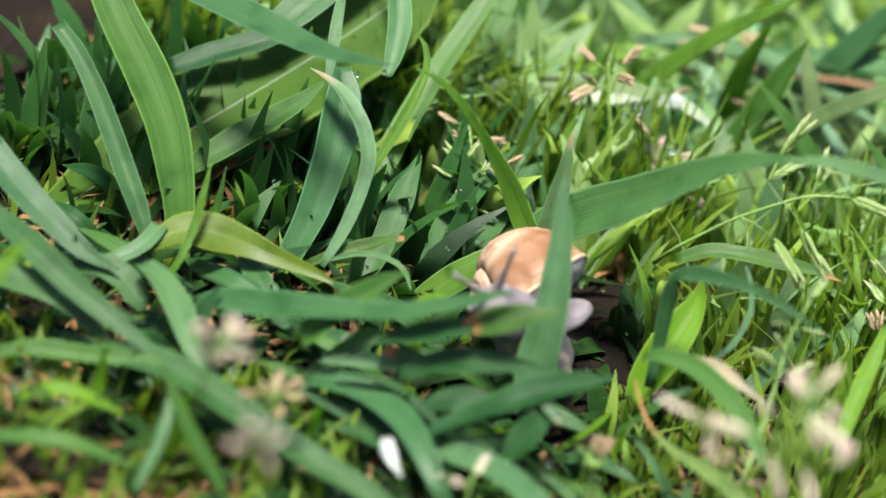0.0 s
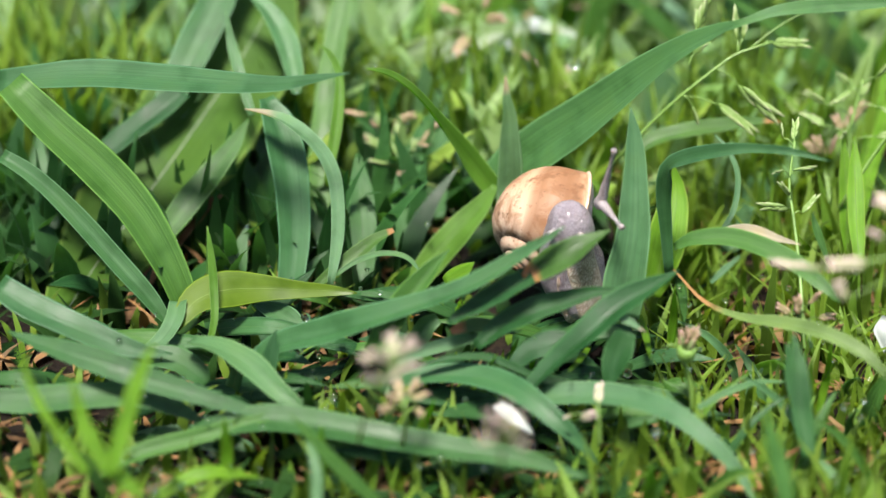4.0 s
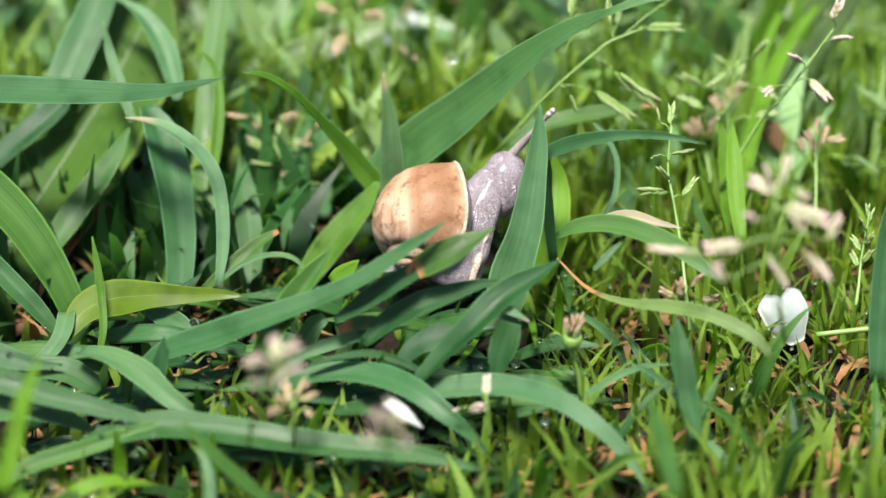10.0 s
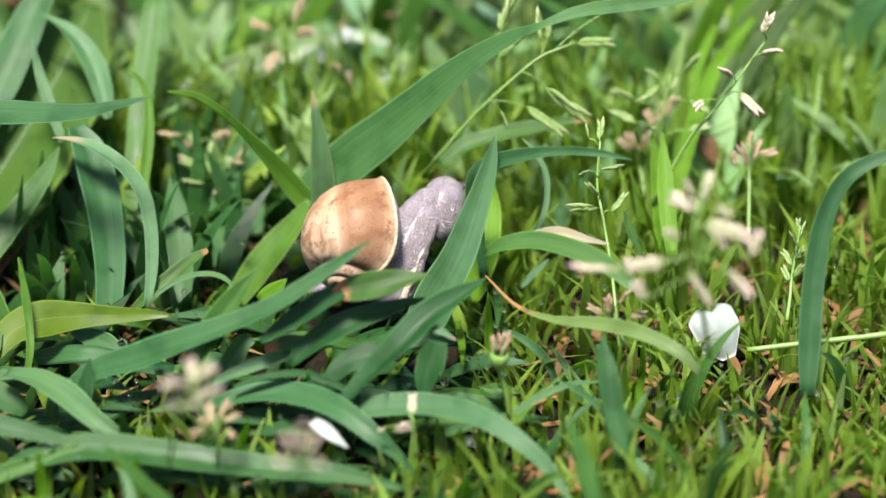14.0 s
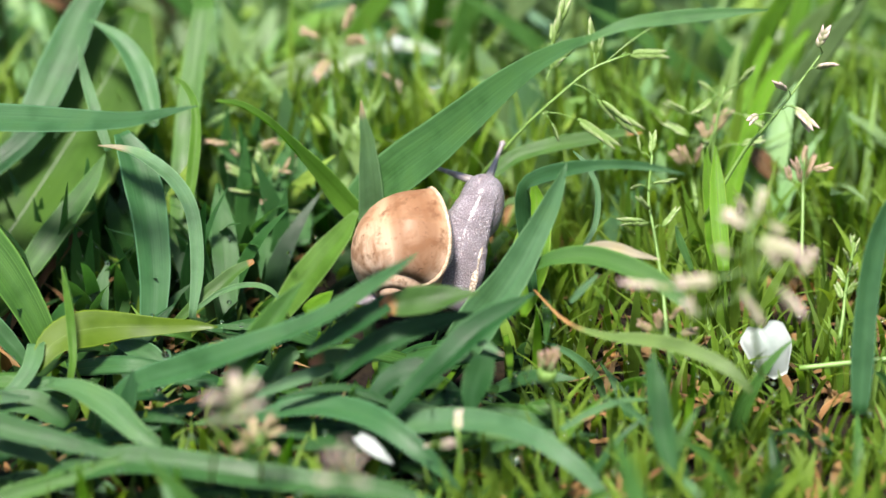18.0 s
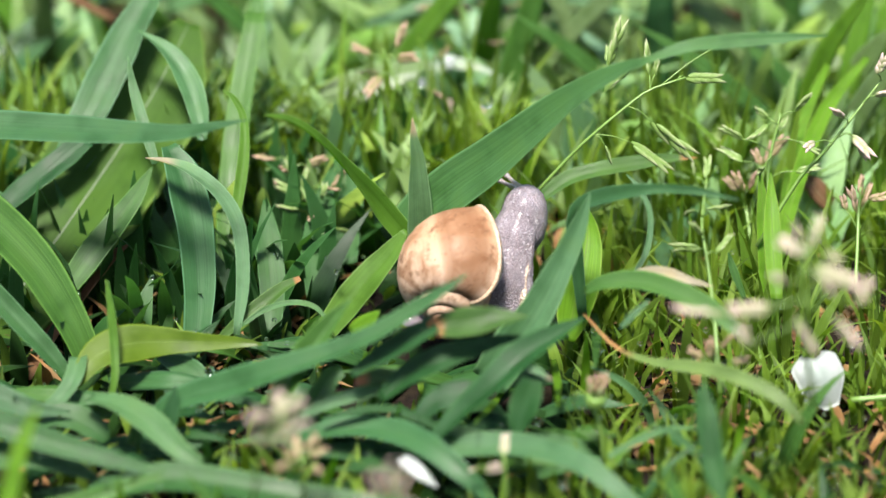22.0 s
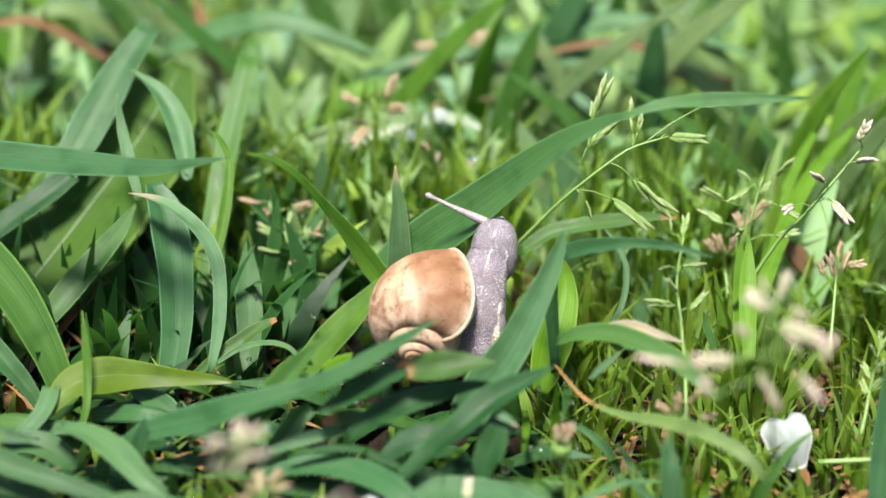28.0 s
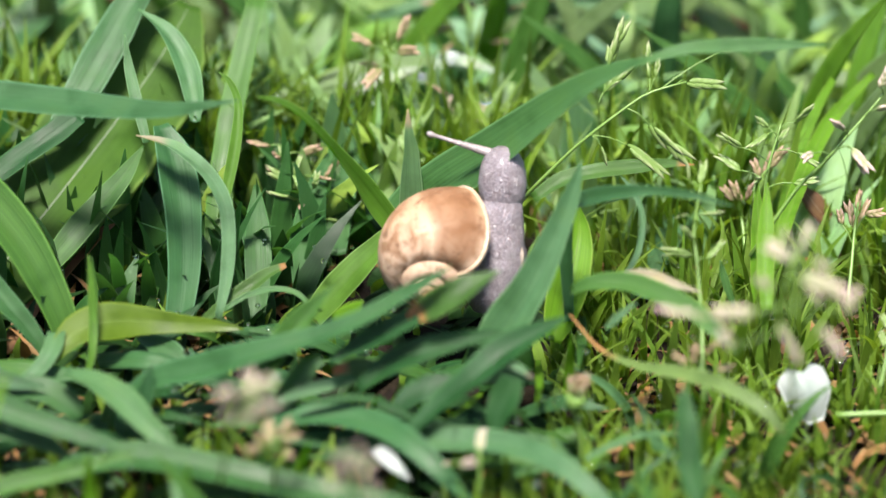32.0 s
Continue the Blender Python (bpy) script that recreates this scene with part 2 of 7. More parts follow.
def soil_material():
    m, n, b = material("damp_soil")
    at = n.nodes.new("ShaderNodeTexCoord").outputs["Object"]
    big = node(n, "ShaderNodeTexNoise", Scale=60.0, Detail=8.0)
    fine = node(n, "ShaderNodeTexNoise", Scale=700.0, Detail=6.0)
    n.links.new(at, big.inputs["Vector"])
    n.links.new(at, fine.inputs["Vector"])
    c = ramp(n, big.outputs[0], (0.3, (0.004, 0.003, 0.002)), (0.55, (0.010, 0.007, 0.005)), (0.65, (0.016, 0.012, 0.006)), (0.78, (0.045, 0.022, 0.011)))
    c = mix(n, 0.6, c, ramp(n, fine.outputs[0], (0.35, (0.35, 0.33, 0.3)), (0.65, (1.2, 1.1, 1.0))), "MULTIPLY")
    n.links.new(c, b.inputs["Base Color"])
    b.inputs["Roughness"].default_value = 0.9
    b.inputs["Specular IOR Level"].default_value = 0.12
    bump = node(n, "ShaderNodeBump", Strength=0.8, Distance=0.002)
    n.links.new(fine.outputs[0], bump.inputs["Height"])
    n.links.new(bump.outputs[0], b.inputs["Normal"])
    return m


def shell_material():
    """Tan shell: growth lines across the whorls, a brown band before the lip, dirt along the seam, scratches."""
    m, n, b = material("snail_shell")
    uv = n.nodes.new("ShaderNodeTexCoord").outputs["UV"]
    obj = n.nodes.new("ShaderNodeTexCoord").outputs["Object"]
    xyz = n.nodes.new("ShaderNodeSeparateXYZ")
    n.links.new(uv, xyz.inputs[0])
    stretch = n.nodes.new("ShaderNodeMapping")
    stretch.inputs["Scale"].default_value = (260, 0.7, 1)
    n.links.new(uv, stretch.inputs[0])
    growth = node(n, "ShaderNodeTexNoise", Scale=1.0, Detail=4.0)
    n.links.new(stretch.outputs[0], growth.inputs["Vector"])
    blot = node(n, "ShaderNodeTexNoise", Scale=330.0, Detail=5.0, Roughness=0.62)
    n.links.new(obj, blot.inputs["Vector"])
    c = ramp(n, growth.outputs[0], (0.3, (0.32, 0.205, 0.132)), (0.5, (0.35, 0.23, 0.152)), (0.72, (0.38, 0.26, 0.178)))
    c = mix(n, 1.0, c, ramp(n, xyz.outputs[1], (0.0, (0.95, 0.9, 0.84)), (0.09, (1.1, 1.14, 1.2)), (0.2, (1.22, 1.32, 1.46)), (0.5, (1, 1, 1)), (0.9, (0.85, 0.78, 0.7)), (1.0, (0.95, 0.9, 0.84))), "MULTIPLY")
    cloud = node(n, "ShaderNodeTexNoise", Scale=230.0, Detail=6.0, Roughness=0.62, Distortion=0.7)
    n.links.new(obj, cloud.inputs["Vector"])
    c = mix(n, ramp(n, cloud.outputs[0], (0.47, (0, 0, 0)), (0.55, (0.4, 0.4, 0.4)), (0.64, (0.75, 0.75, 0.75))), c, (0.15, 0.07, 0.032))
    c = mix(n, ramp(n, blot.outputs[0], (0.56, (0, 0, 0)), (0.66, (0.75, 0.75, 0.75))), c, (0.085, 0.038, 0.018))
    band = ramp(n, xyz.outputs[0], (0.9, (0, 0, 0)), (0.904, (0.5, 0.5, 0.5)), (0.909, (0, 0, 0)), (0.966, (0, 0, 0)), (0.97, (0.85, 0.85, 0.85)), (0.977, (0.65, 0.65, 0.65)), (0.987, (0.85, 0.85, 0.85)), (0.994, (0.7, 0.7, 0.7)), (0.997, (0, 0, 0)))
    c = mix(n, band, c, (0.13, 0.058, 0.025))
    young = ramp(n, xyz.outputs[0], (0.0, (0.75, 0.6, 0.48)), (0.35, (0.95, 0.92, 0.9)), (0.65, (1, 1, 1)))
    c = mix(n, 1.0, c, young, "MULTIPLY")
    scratch = node(n, "ShaderNodeTexNoise", Scale=900.0, Detail=3.0, Distortion=2.0)
    n.links.new(obj, scratch.inputs["Vector"])
    c = mix(n, ramp(n, scratch.outputs[0], (0.66, (0, 0, 0)), (0.70, (0.7, 0.7, 0.7))), c, (0.075, 0.032, 0.014))
    seam = ramp(n, xyz.outputs[1], (0.19, (0, 0, 0)), (0.235, (0.85, 0.85, 0.85)), (0.28, (0.95, 0.95, 0.95)), (0.34, (0, 0, 0)))
    dirt = mix(n, 1.0, seam, ramp(n, blot.outputs[0], (0.38, (0.15, 0.15, 0.15)), (0.52, (1, 1, 1))), "MULTIPLY")
    c = mix(n, dirt, c, (0.055, 0.030, 0.016))
    n.links.new(c, b.inputs["Base Color"])
    b.inputs["Roughness"].default_value = 0.6
    b.inputs["Specular IOR Level"].default_value = 0.14
    b.inputs["Coat Weight"].default_value = 0.03
    b.inputs["Coat Roughness"].default_value = 0.25
    b.inputs["Subsurface Weight"].default_value = 0.12
    b.inputs["Subsurface Radius"].default_value = (0.002, 0.001, 0.0006)
    bump = node(n, "ShaderNodeBump", Strength=0.22, Distance=0.0005)
    n.links.new(growth.outputs[0], bump.inputs["Height"])
    n.links.new(bump.outputs[0], b.inputs["Normal"])
    return m


def skin_material(name, colour, light, rough=0.4, grain=1900.0, relief=0.6):
    """Wet pebbled skin: pale warts parted by dark grooves."""
    m, n, b = material(name)
    obj = n.nodes.new("ShaderNodeTexCoord").outputs["Object"]
    bend = node(n, "ShaderNodeTexNoise", Scale=420.0, Detail=2.0)
    n.links.new(obj, bend.inputs["Vector"])
    moved = mix(n, 0.0012, obj, bend.outputs[1], "LINEAR_LIGHT")
    cells = node(n, "ShaderNodeTexVoronoi", Scale=grain)
    cells.feature = "DISTANCE_TO_EDGE"
    n.links.new(moved, cells.inputs["Vector"])
    soft = node(n, "ShaderNodeTexNoise", Scale=220.0, Detail=4.0)
    n.links.new(obj, soft.inputs["Vector"])
    c = ramp(n, cells.outputs[0], (0.0, shade(colour, 0.5)), (0.12, colour), (0.4, light))
    c = mix(n, 0.7, c, ramp(n, soft.outputs[0], (0.3, (0.62, 0.56, 0.54)), (0.7, (1.15, 1.15, 1.15))), "MULTIPLY")
    n.links.new(c, b.inputs["Base Color"])
    b.inputs["Roughness"].default_value = rough
    b.inputs["Subsurface Weight"].default_value = 0.35
    b.inputs["Subsurface Radius"].default_value = (0.002, 0.0014, 0.0012)
    b.inputs["Coat Weight"].default_value = 0.12
    b.inputs["Coat Roughness"].default_value = 0.15
    rise = ramp(n, cells.outputs[0], (0.0, (0, 0, 0)), (0.3, (1, 1, 1)))
    bump = node(n, "ShaderNodeBump", Strength=relief, Distance=0.0003)
    n.links.new(rise, bump.inputs["Height"])
    n.links.new(bump.outputs[0], b.inputs["Normal"])
    return m


def petal_material():
    m, n, b = material("white_petal")
    obj = n.nodes.new("ShaderNodeTexCoord").outputs["Object"]
    noise_ = node(n, "ShaderNodeTexNoise", Scale=180.0, Detail=4.0)
    n.links.new(obj, noise_.inputs["Vector"])
    c = ramp(n, noise_.outputs[0], (0.3, (0.26, 0.31, 0.28)), (0.6, (0.40, 0.43, 0.41)))
    n.links.new(c, b.inputs["Base Color"])
    b.inputs["Roughness"].default_value = 0.5
    glow = n.nodes.new("ShaderNodeBsdfTranslucent")
    n.links.new(c, glow.inputs[0])
    both = n.nodes.new("ShaderNodeMixShader")
    both.inputs[0].default_value = 0.35
    n.links.new(b.outputs[0], both.inputs[1])
    n.links.new(glow.outputs[0], both.inputs[2])
    n.links.new(both.outputs[0], n.nodes["Material Output"].inputs[0])
    return m


def water_material():
    m, n, b = material("water")
    b.inputs["Transmission Weight"].default_value = 1.0
    b.inputs["Roughness"].default_value = 0.02
    b.inputs["IOR"].default_value = 1.33
    b.inputs["Base Color"].default_value = (1, 1, 1, 1)
    return m


M["stem"] = stem_material()
M["spikelet"] = spikelet_material("spikelet_pink", (0.2, 0.26, 0.08), (0.42, 0.4, 0.27), (0.7, 0.5, 0.48), (0.72, 0.58, 0.56))
M["spikelet_green"] = spikelet_material("spikelet_green", (0.13, 0.23, 0.04), (0.19, 0.29, 0.08), (0.28, 0.36, 0.15), (0.42, 0.42, 0.27))
M["spikelet_brown"] = spikelet_material("spikelet_brown", (0.2, 0.22, 0.07), (0.3, 0.24, 0.13), (0.42, 0.27, 0.19), (0.5, 0.36, 0.3))
M["soil"] = soil_material()
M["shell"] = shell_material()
M["lip"] = skin_material("shell_lip", (0.44, 0.33, 0.23), (0.5, 0.4, 0.29), rough=0.35, relief=0.1)
M["skin"] = skin_material("grey_skin", (0.215, 0.185, 0.21), (0.285, 0.255, 0.285), grain=2300.0)
M["sole"] = skin_material("pale_sole", (0.40, 0.32, 0.25), (0.58, 0.52, 0.45), grain=1500.0, relief=0.4)
M["tentacle"] = skin_material("tentacle_skin", (0.27, 0.235, 0.24), (0.36, 0.32, 0.32), grain=2400.0, relief=0.25)
M["eye"] = skin_material("eye_tip", (0.10, 0.08, 0.08), (0.2, 0.16, 0.16))
M["petal"] = petal_material()
M["water"] = water_material()


# ---- shapes ----
def spline(points, count):
    """A smooth line of count + 1 points through the given ones (mm)."""
    p = [Vector(q) for q in points]
    p = [p[0] * 2 - p[1], *p, p[-1] * 2 - p[-2]]
    out = []
    for k in range(count + 1):
        s = k / count * (len(p) - 3)
        i = min(int(s), len(p) - 4)
        f = s - i
        a, b, c, d = p[i:i + 4]
        out.append(0.5 * ((2 * b) + (c - a) * f + (2 * a - 5 * b + 4 * c - d) * f * f + (3 * b - a - 3 * c + d) * f ** 3))
    return out


FACING = Vector((0, -0.55, 0.83))


def outline(kind, s):
    if kind == "leaf":
        return max(0.04, math.sin(math.pi * min(1, 0.12 + 0.88 * s) ** 0.75) ** 0.8)
    if kind == "even":
        return 1.0 - 0.25 * s if s < 0.96 else 0.7
    start = 0.62 + 0.38 * min(1, s / 0.3)
    return start * max(0.03, 1 - max(0, (s - 0.4) / 0.6) ** 1.9)


def ribbon(points, width, twist=(0, 0), fold=0.18, kind="blade", count=18, wave=0.0, seed=1, thick=0.22):
    """Vertices (m), faces and two sets of uv of a leaf along the points (mm): a shallow trough with a rib, thin at its edges."""
    line = spline(points, count)
    verts, faces, uv, long = [], [], [], []
    rng = random.Random(seed)
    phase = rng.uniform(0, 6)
    length = 0
    for k, p in enumerate(line):
        s = k / count
        along = (line[min(k + 1, count)] - line[max(k - 1, 0)]).normalized()
        side = along.cross(FACING)
        side = side.normalized() if side.length > 0.05 else Vector((1, 0, 0))
        side = (Matrix.Rotation(radians(twist[0] + (twist[1] - twist[0]) * s), 3, along) @ side).normalized()
        up = side.cross(along).normalized()
        half = width / 2 * outline(kind, s)
        if k:
            length += (p - line[k - 1]).length
        for j, a in enumerate((-1, -0.5, 0, 0.5, 1)):
            lift = fold * half * (abs(a) ** 1.3) * 1.2 + wave * half * math.sin(s * 17 + phase + a * 1.3) * abs(a)
            ruffle = 1 + wave * 0.8 * math.sin(s * 29 + phase * 2 + a * 4)
            verts.append((p + side * a * half * ruffle + up * lift) * MM)
            uv.append((j / 4, length / max(width, 0.5)))
            long.append((j / 4, s))
        for a in (-0.5, 0, 0.5):
            lift = fold * half * (abs(a) ** 1.3) * 1.2 - thick * (1.5 if a == 0 else 1.0) * min(1, half)
            verts.append((p + side * a * half + up * lift) * MM)
            uv.append((0.5 + a / 2, length / max(width, 0.5)))
            long.append((0.5 + a / 2, s))
        if k:
            t, b = (k - 1) * 8, k * 8
            rings = (0, 1, 2, 3, 4, 7, 6, 5)
            for i in range(8):
                q, r = rings[i], rings[(i + 1) % 8]
                faces.append((t + q, t + r, b + r, b + q))
    faces.append((0, 5, 6, 7, 4, 3, 2, 1))
    e = count * 8
    faces.append((e, e + 1, e + 2, e + 3, e + 4, e + 7, e + 6, e + 5))
    return verts, faces, uv, long


def mesh_of(name, verts, faces, mat, uv=None, long=None, smooth=True):
    me = bpy.data.meshes.new(name)
    me.from_pydata([tuple(v) for v in verts], [], faces)
    me.materials.append(mat)
    if smooth:
        me.polygons.foreach_set("use_smooth", [True] * len(me.polygons))
    index = np.empty(len(me.loops), dtype=np.int32)
    me.loops.foreach_get("vertex_index", index)
    for title, values in (("UVMap", uv), ("along", long)):
        if values is not None:
            me.uv_layers.new(name=title).data.foreach_set("uv", np.asarray(values, dtype=np.float32)[index].ravel())
    me.update()
    return me


def part(name, mesh, parent, label=""):
    ob = new(name, mesh)
    ob.parent = parent
    if label:
        ob["label"] = label
    return ob


def rebase(verts, origin):
    return [Vector(v) - origin for v in verts]


count_of_blades = [0]
RIBS = {"dry": "dry", "dead": "dry", "yellow": "lime", "petal": "dry", "lime": "lime", "misty": "pale", "glare": "pale", "broad": "pale", "pale": "pale", "dark": "dark", "deep": "dark", "blue": "blue"}


def blade(label, width, *points, look_like="green", twist=(0, 0), fold=0.18, kind="blade", wave=0.0, count=18, name="grass_shoot", category="grass blade", group=""):
    """One leaf of grass from its foot to its tip: a thin lamina and the rib that stands proud along it; its origin lies at the foot."""
    count_of_blades[0] += 1
    v, f, uv, long = ribbon(points, width, twist, fold, kind, count, wave, count_of_blades[0])
    foot = Vector(points[0]) * MM
    data = mesh_of("lamina", rebase(v, foot), f, M[look_like], uv, long)
    if width < 2.4:
        ob = new(name, data)
    else:
        ob = new(name)
        part("lamina", data, ob)
        rib, faces = [], []
        for k in range(count + 1):
            left, mid, right, low = (Vector(v[k * 8 + i]) for i in (1, 2, 3, 6))
            up = (mid - low).normalized()
            side = (right - left).normalized() * MM * width * (0.016 if look_like != "broad" else 0.035) * (1.05 - k / count)
            rib += [mid - side, mid + up * 0.07 * MM, mid + side, mid - up * 0.05 * MM]
            if k:
                t, b = k * 4 - 4, k * 4
                faces += [(t + i, t + (i + 1) % 4, b + (i + 1) % 4, b + i) for i in range(4)]
        part("midrib", mesh_of("midrib", rebase(rib, foot), faces, M["rib_" + RIBS.get(look_like, "green")]), ob, "paler raised midrib")
    ob.location = foot
    return tagged(ob, label, category, group)


def tube(points, r0, r1, count=14, sides=6):
    line = spline(points, count)
    verts, faces, uv = [], [], []
    ref = Vector((0.3, 0.2, 0.93)).normalized()
    for k, p in enumerate(line):
        along = (line[min(k + 1, count)] - line[max(k - 1, 0)]).normalized()
        side = along.cross(ref)
        side = side.normalized() if side.length > 0.05 else along.cross(Vector((1, 0, 0))).normalized()
        up = side.cross(along)
        r = r0 + (r1 - r0) * k / count
        for i in range(sides):
            a = 2 * math.pi * i / sides
            verts.append((p + side * r * math.cos(a) + up * r * math.sin(a)) * MM)
            uv.append((i / sides, k / count))
        if k:
            t, b = (k - 1) * sides, k * sides
            faces += [(t + i, t + (i + 1) % sides, b + (i + 1) % sides, b + i) for i in range(sides)]
    faces += [tuple(range(sides))[::-1], tuple(range(count * sides, (count + 1) * sides))]
    return verts, faces, uv


def lathe(profile, sides=20):
    """A solid of revolution round z; profile: (radius, height) in mm."""
    verts, faces, uv = [], [], []
    for k, (r, z) in enumerate(profile):
        for i in range(sides):
            a = 2 * math.pi * i / sides
            verts.append(Vector((r * math.cos(a), r * math.sin(a), z)) * MM)
            uv.append((i / sides, k / (len(profile) - 1)))
        if k:
            t, b = (k - 1) * sides, k * sides
            faces += [(t + i, t + (i + 1) % sides, b + (i + 1) % sides, b + i) for i in range(sides)]
    faces += [tuple(range(sides))[::-1], tuple(range((len(profile) - 1) * sides, len(profile) * sides))]
    return verts, faces, uv


# ---- ground ----
def ground_height(x, y):
    """mm above the datum, x and y in mm."""
    near = math.exp(-(x * x + y * y) / 250.0 ** 2)
    v = noise.noise(Vector((x / 28, y / 28, 0.3))) * 2.5 + noise.noise(Vector((x / 9, y / 9, 4.3))) * 1.2
    return -5.5 + v * near


def build_ground():
    steps = [-60000, -9000, -2500, -900, -420, -280] + [-200 + 4 * k for k in range(101)] + [280, 420, 900, 2500, 9000, 60000]
    verts = [(x * MM, y * MM, ground_height(x, y) * MM) for y in steps for x in steps]
    n = len(steps)
    faces = [(j * n + i, j * n + i + 1, (j + 1) * n + i + 1, (j + 1) * n + i) for j in range(n - 1) for i in range(n - 1)]
    ob = new("ground", mesh_of("ground", verts, faces, M["soil"]))
    tagged(ob, "damp dark brown soil under the meadow grass", "ground", kind="structure")


build_ground()


def sward(name, label, mat, count, where, height, width, lean, seed):
    """Many small leaves of grass in one mesh. where(rng) -> x, y in mm; height(x, y) -> mm."""
    rng = random.Random(seed)
    verts, faces, uv, long = [], [], [], []
    made = 0
    while made < count:
        x, y = where(rng)
        h = height(x, y, rng)
        if h < 1.5:
            continue
        made += 1
        z = ground_height(x, y)
        a = rng.uniform(0, 2 * math.pi)
        tilt = rng.uniform(0.1, 1.0) * lean
        d = Vector((math.cos(a), math.sin(a), 0))
        f = a + math.pi / 2 + rng.uniform(-0.6, 0.6)
        side = Vector((math.cos(f), math.sin(f), 0))
        w = width * rng.uniform(0.6, 1.35) / 2
        base = len(verts)
        for k in range(6):
            s = k / 5
            p = Vector((x, y, z)) + d * (tilt * h * s ** 1.8) + Vector((0, 0, h * (s - 0.45 * tilt * s * s)))
            ww = w * (0.75 + 0.25 * min(1, s * 3)) * max(0.05, 1 - max(0, (s - 0.3) / 0.7) ** 1.8)
            dip = Vector((0, 0, -0.25 * ww))
            for j, q in enumerate((p - side * ww, p + dip, p + side * ww)):
                verts.append(tuple(q * MM))
                uv.append((j / 2, s * h / max(2 * w, 0.4)))
            if k:
                t = base + (k - 1) * 3
                faces += [(t, t + 1, t + 4, t + 3), (t + 1, t + 2, t + 5, t + 4)]
    ob = new(name, mesh_of(name, verts, faces, M[mat], uv))
    return tagged(ob, label, "grass", kind="stuff")


def near_snail(x, y):
    return math.hypot(x - 3, (y - 8) * 0.9)


def lawn_height(x, y, rng):
    if x > 10 and noise.noise(Vector((x / 11, y / 11, 2.7))) + rng.uniform(-0.2, 0.2) < 0.08:
        return 0
    h = rng.uniform(9, 25)
    if 8 < x < 42 and -50 < y < 8:
        if rng.random() < 0.65:
            return 0
        h *= 0.6
    if x < 22 + rng.uniform(-10, 10) and y < 45:
        if rng.random() < 0.86:
            return 0
        h *= 0.5
    if near_snail(x, y) < 19:
        h = min(h, 2.5)
    if abs(x - 3) < 17 and -40 < y <= 0:
        h = min(h, 6.0)
    if x > 52 and -60 < y < -4:
        h *= 0.55
    if y > 40:
        h *= 1.5
    return h


def coarse_height(x, y, rng):
    if y < 26 + abs(x) * 0.12:
        return 0
    if x < -45 and y < 140 and noise.noise(Vector((x / 30, y / 30, 5.1))) < 0.15:
        return 0
    return rng.uniform(16, 34) * (1 + max(0, y - 60) / 300)


sward("lawn_grass", "dense short bright green meadow grass blades, wet", "lawn", 3300,
      lambda r: (r.uniform(-105, 120), r.uniform(-95, 70)), lawn_height, 1.8, 0.62, 11)
sward("fine_grass", "fine light green grass blades beside the seed heads", "lawn", 1700,
      lambda r: (r.uniform(22, 125), r.uniform(-60, 110)), lambda x, y, r: 0 if noise.noise(Vector((x / 9, y / 9, 8.1))) < 0.0 else r.uniform(6, 17) * (1.4 if y > 20 else 1), 1.2, 0.8, 12)
# back grass: its brightness and haze come from lightened leaf colours
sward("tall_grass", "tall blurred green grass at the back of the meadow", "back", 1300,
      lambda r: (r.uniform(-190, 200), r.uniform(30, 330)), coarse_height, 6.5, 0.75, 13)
sward("broad_grass", "broad grass blades at the back of the meadow, haze painted in as pale blue-green", "haze", 420,
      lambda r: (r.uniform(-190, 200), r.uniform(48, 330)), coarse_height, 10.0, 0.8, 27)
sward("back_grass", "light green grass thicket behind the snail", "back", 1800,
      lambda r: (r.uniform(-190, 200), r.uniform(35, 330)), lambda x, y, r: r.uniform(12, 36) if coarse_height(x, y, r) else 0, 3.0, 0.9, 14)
sward("outer_grass", "rough green meadow grass all around", "coarse", 2500,
      lambda r: (lambda a, d: (d * math.cos(a), d * math.sin(a)))(r.uniform(0, 6.283), r.uniform(230, 1100)),
      lambda x, y, r: r.uniform(20, 60) if math.hypot(x, y + 560) > 250 else 0, 9.0, 0.9, 15)
sward("far_meadow", "wide rough green meadow reaching away on all sides", "coarse", 6000,
      lambda r: (lambda a, d: (d * math.cos(a), d * math.sin(a)))(r.uniform(0, 6.283), 1050 + 5500 * r.random() ** 1.6),
      lambda x, y, r: r.uniform(50, 120), 34.0, 1.1, 18)
# low leaves coloured as dark as the shaded gaps of the tuft
sward("tuft_grass", "crowded grass leaves low in the tuft, coloured near black for shade", "tuft", 420,
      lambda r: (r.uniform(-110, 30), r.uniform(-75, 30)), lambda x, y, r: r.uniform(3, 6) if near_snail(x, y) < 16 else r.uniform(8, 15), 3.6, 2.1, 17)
# blades added to darken the left of the tuft; their shade is colour
sward("shade_grass", "grass blades of the tuft with shade painted in as dark green", "shade", 420,
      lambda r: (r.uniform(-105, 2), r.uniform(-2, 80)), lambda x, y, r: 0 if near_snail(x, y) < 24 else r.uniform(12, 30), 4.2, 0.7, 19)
sward("young_shoots", "thin bright green young grass blades between the fallen leaves", "lawn", 210,
      lambda r: (r.uniform(-82, 38), r.uniform(-88, -36)), lambda x, y, r: r.uniform(8, 17), 1.9, 0.7, 23)
sward("straw_litter", "orange brown dead straw lying on the soil", "straw", 1300,
      lambda r: (r.uniform(-100, 115), r.uniform(-90, 60)), lambda x, y, r: 0 if near_snail(x, y) < 27 else r.uniform(4, 11), 1.6, 2.6, 16)


# ---- single blades of grass: label, look and rows of place and width from foot to tip, in mm ----
PETAL_SPOT = (66.2, -19.0)


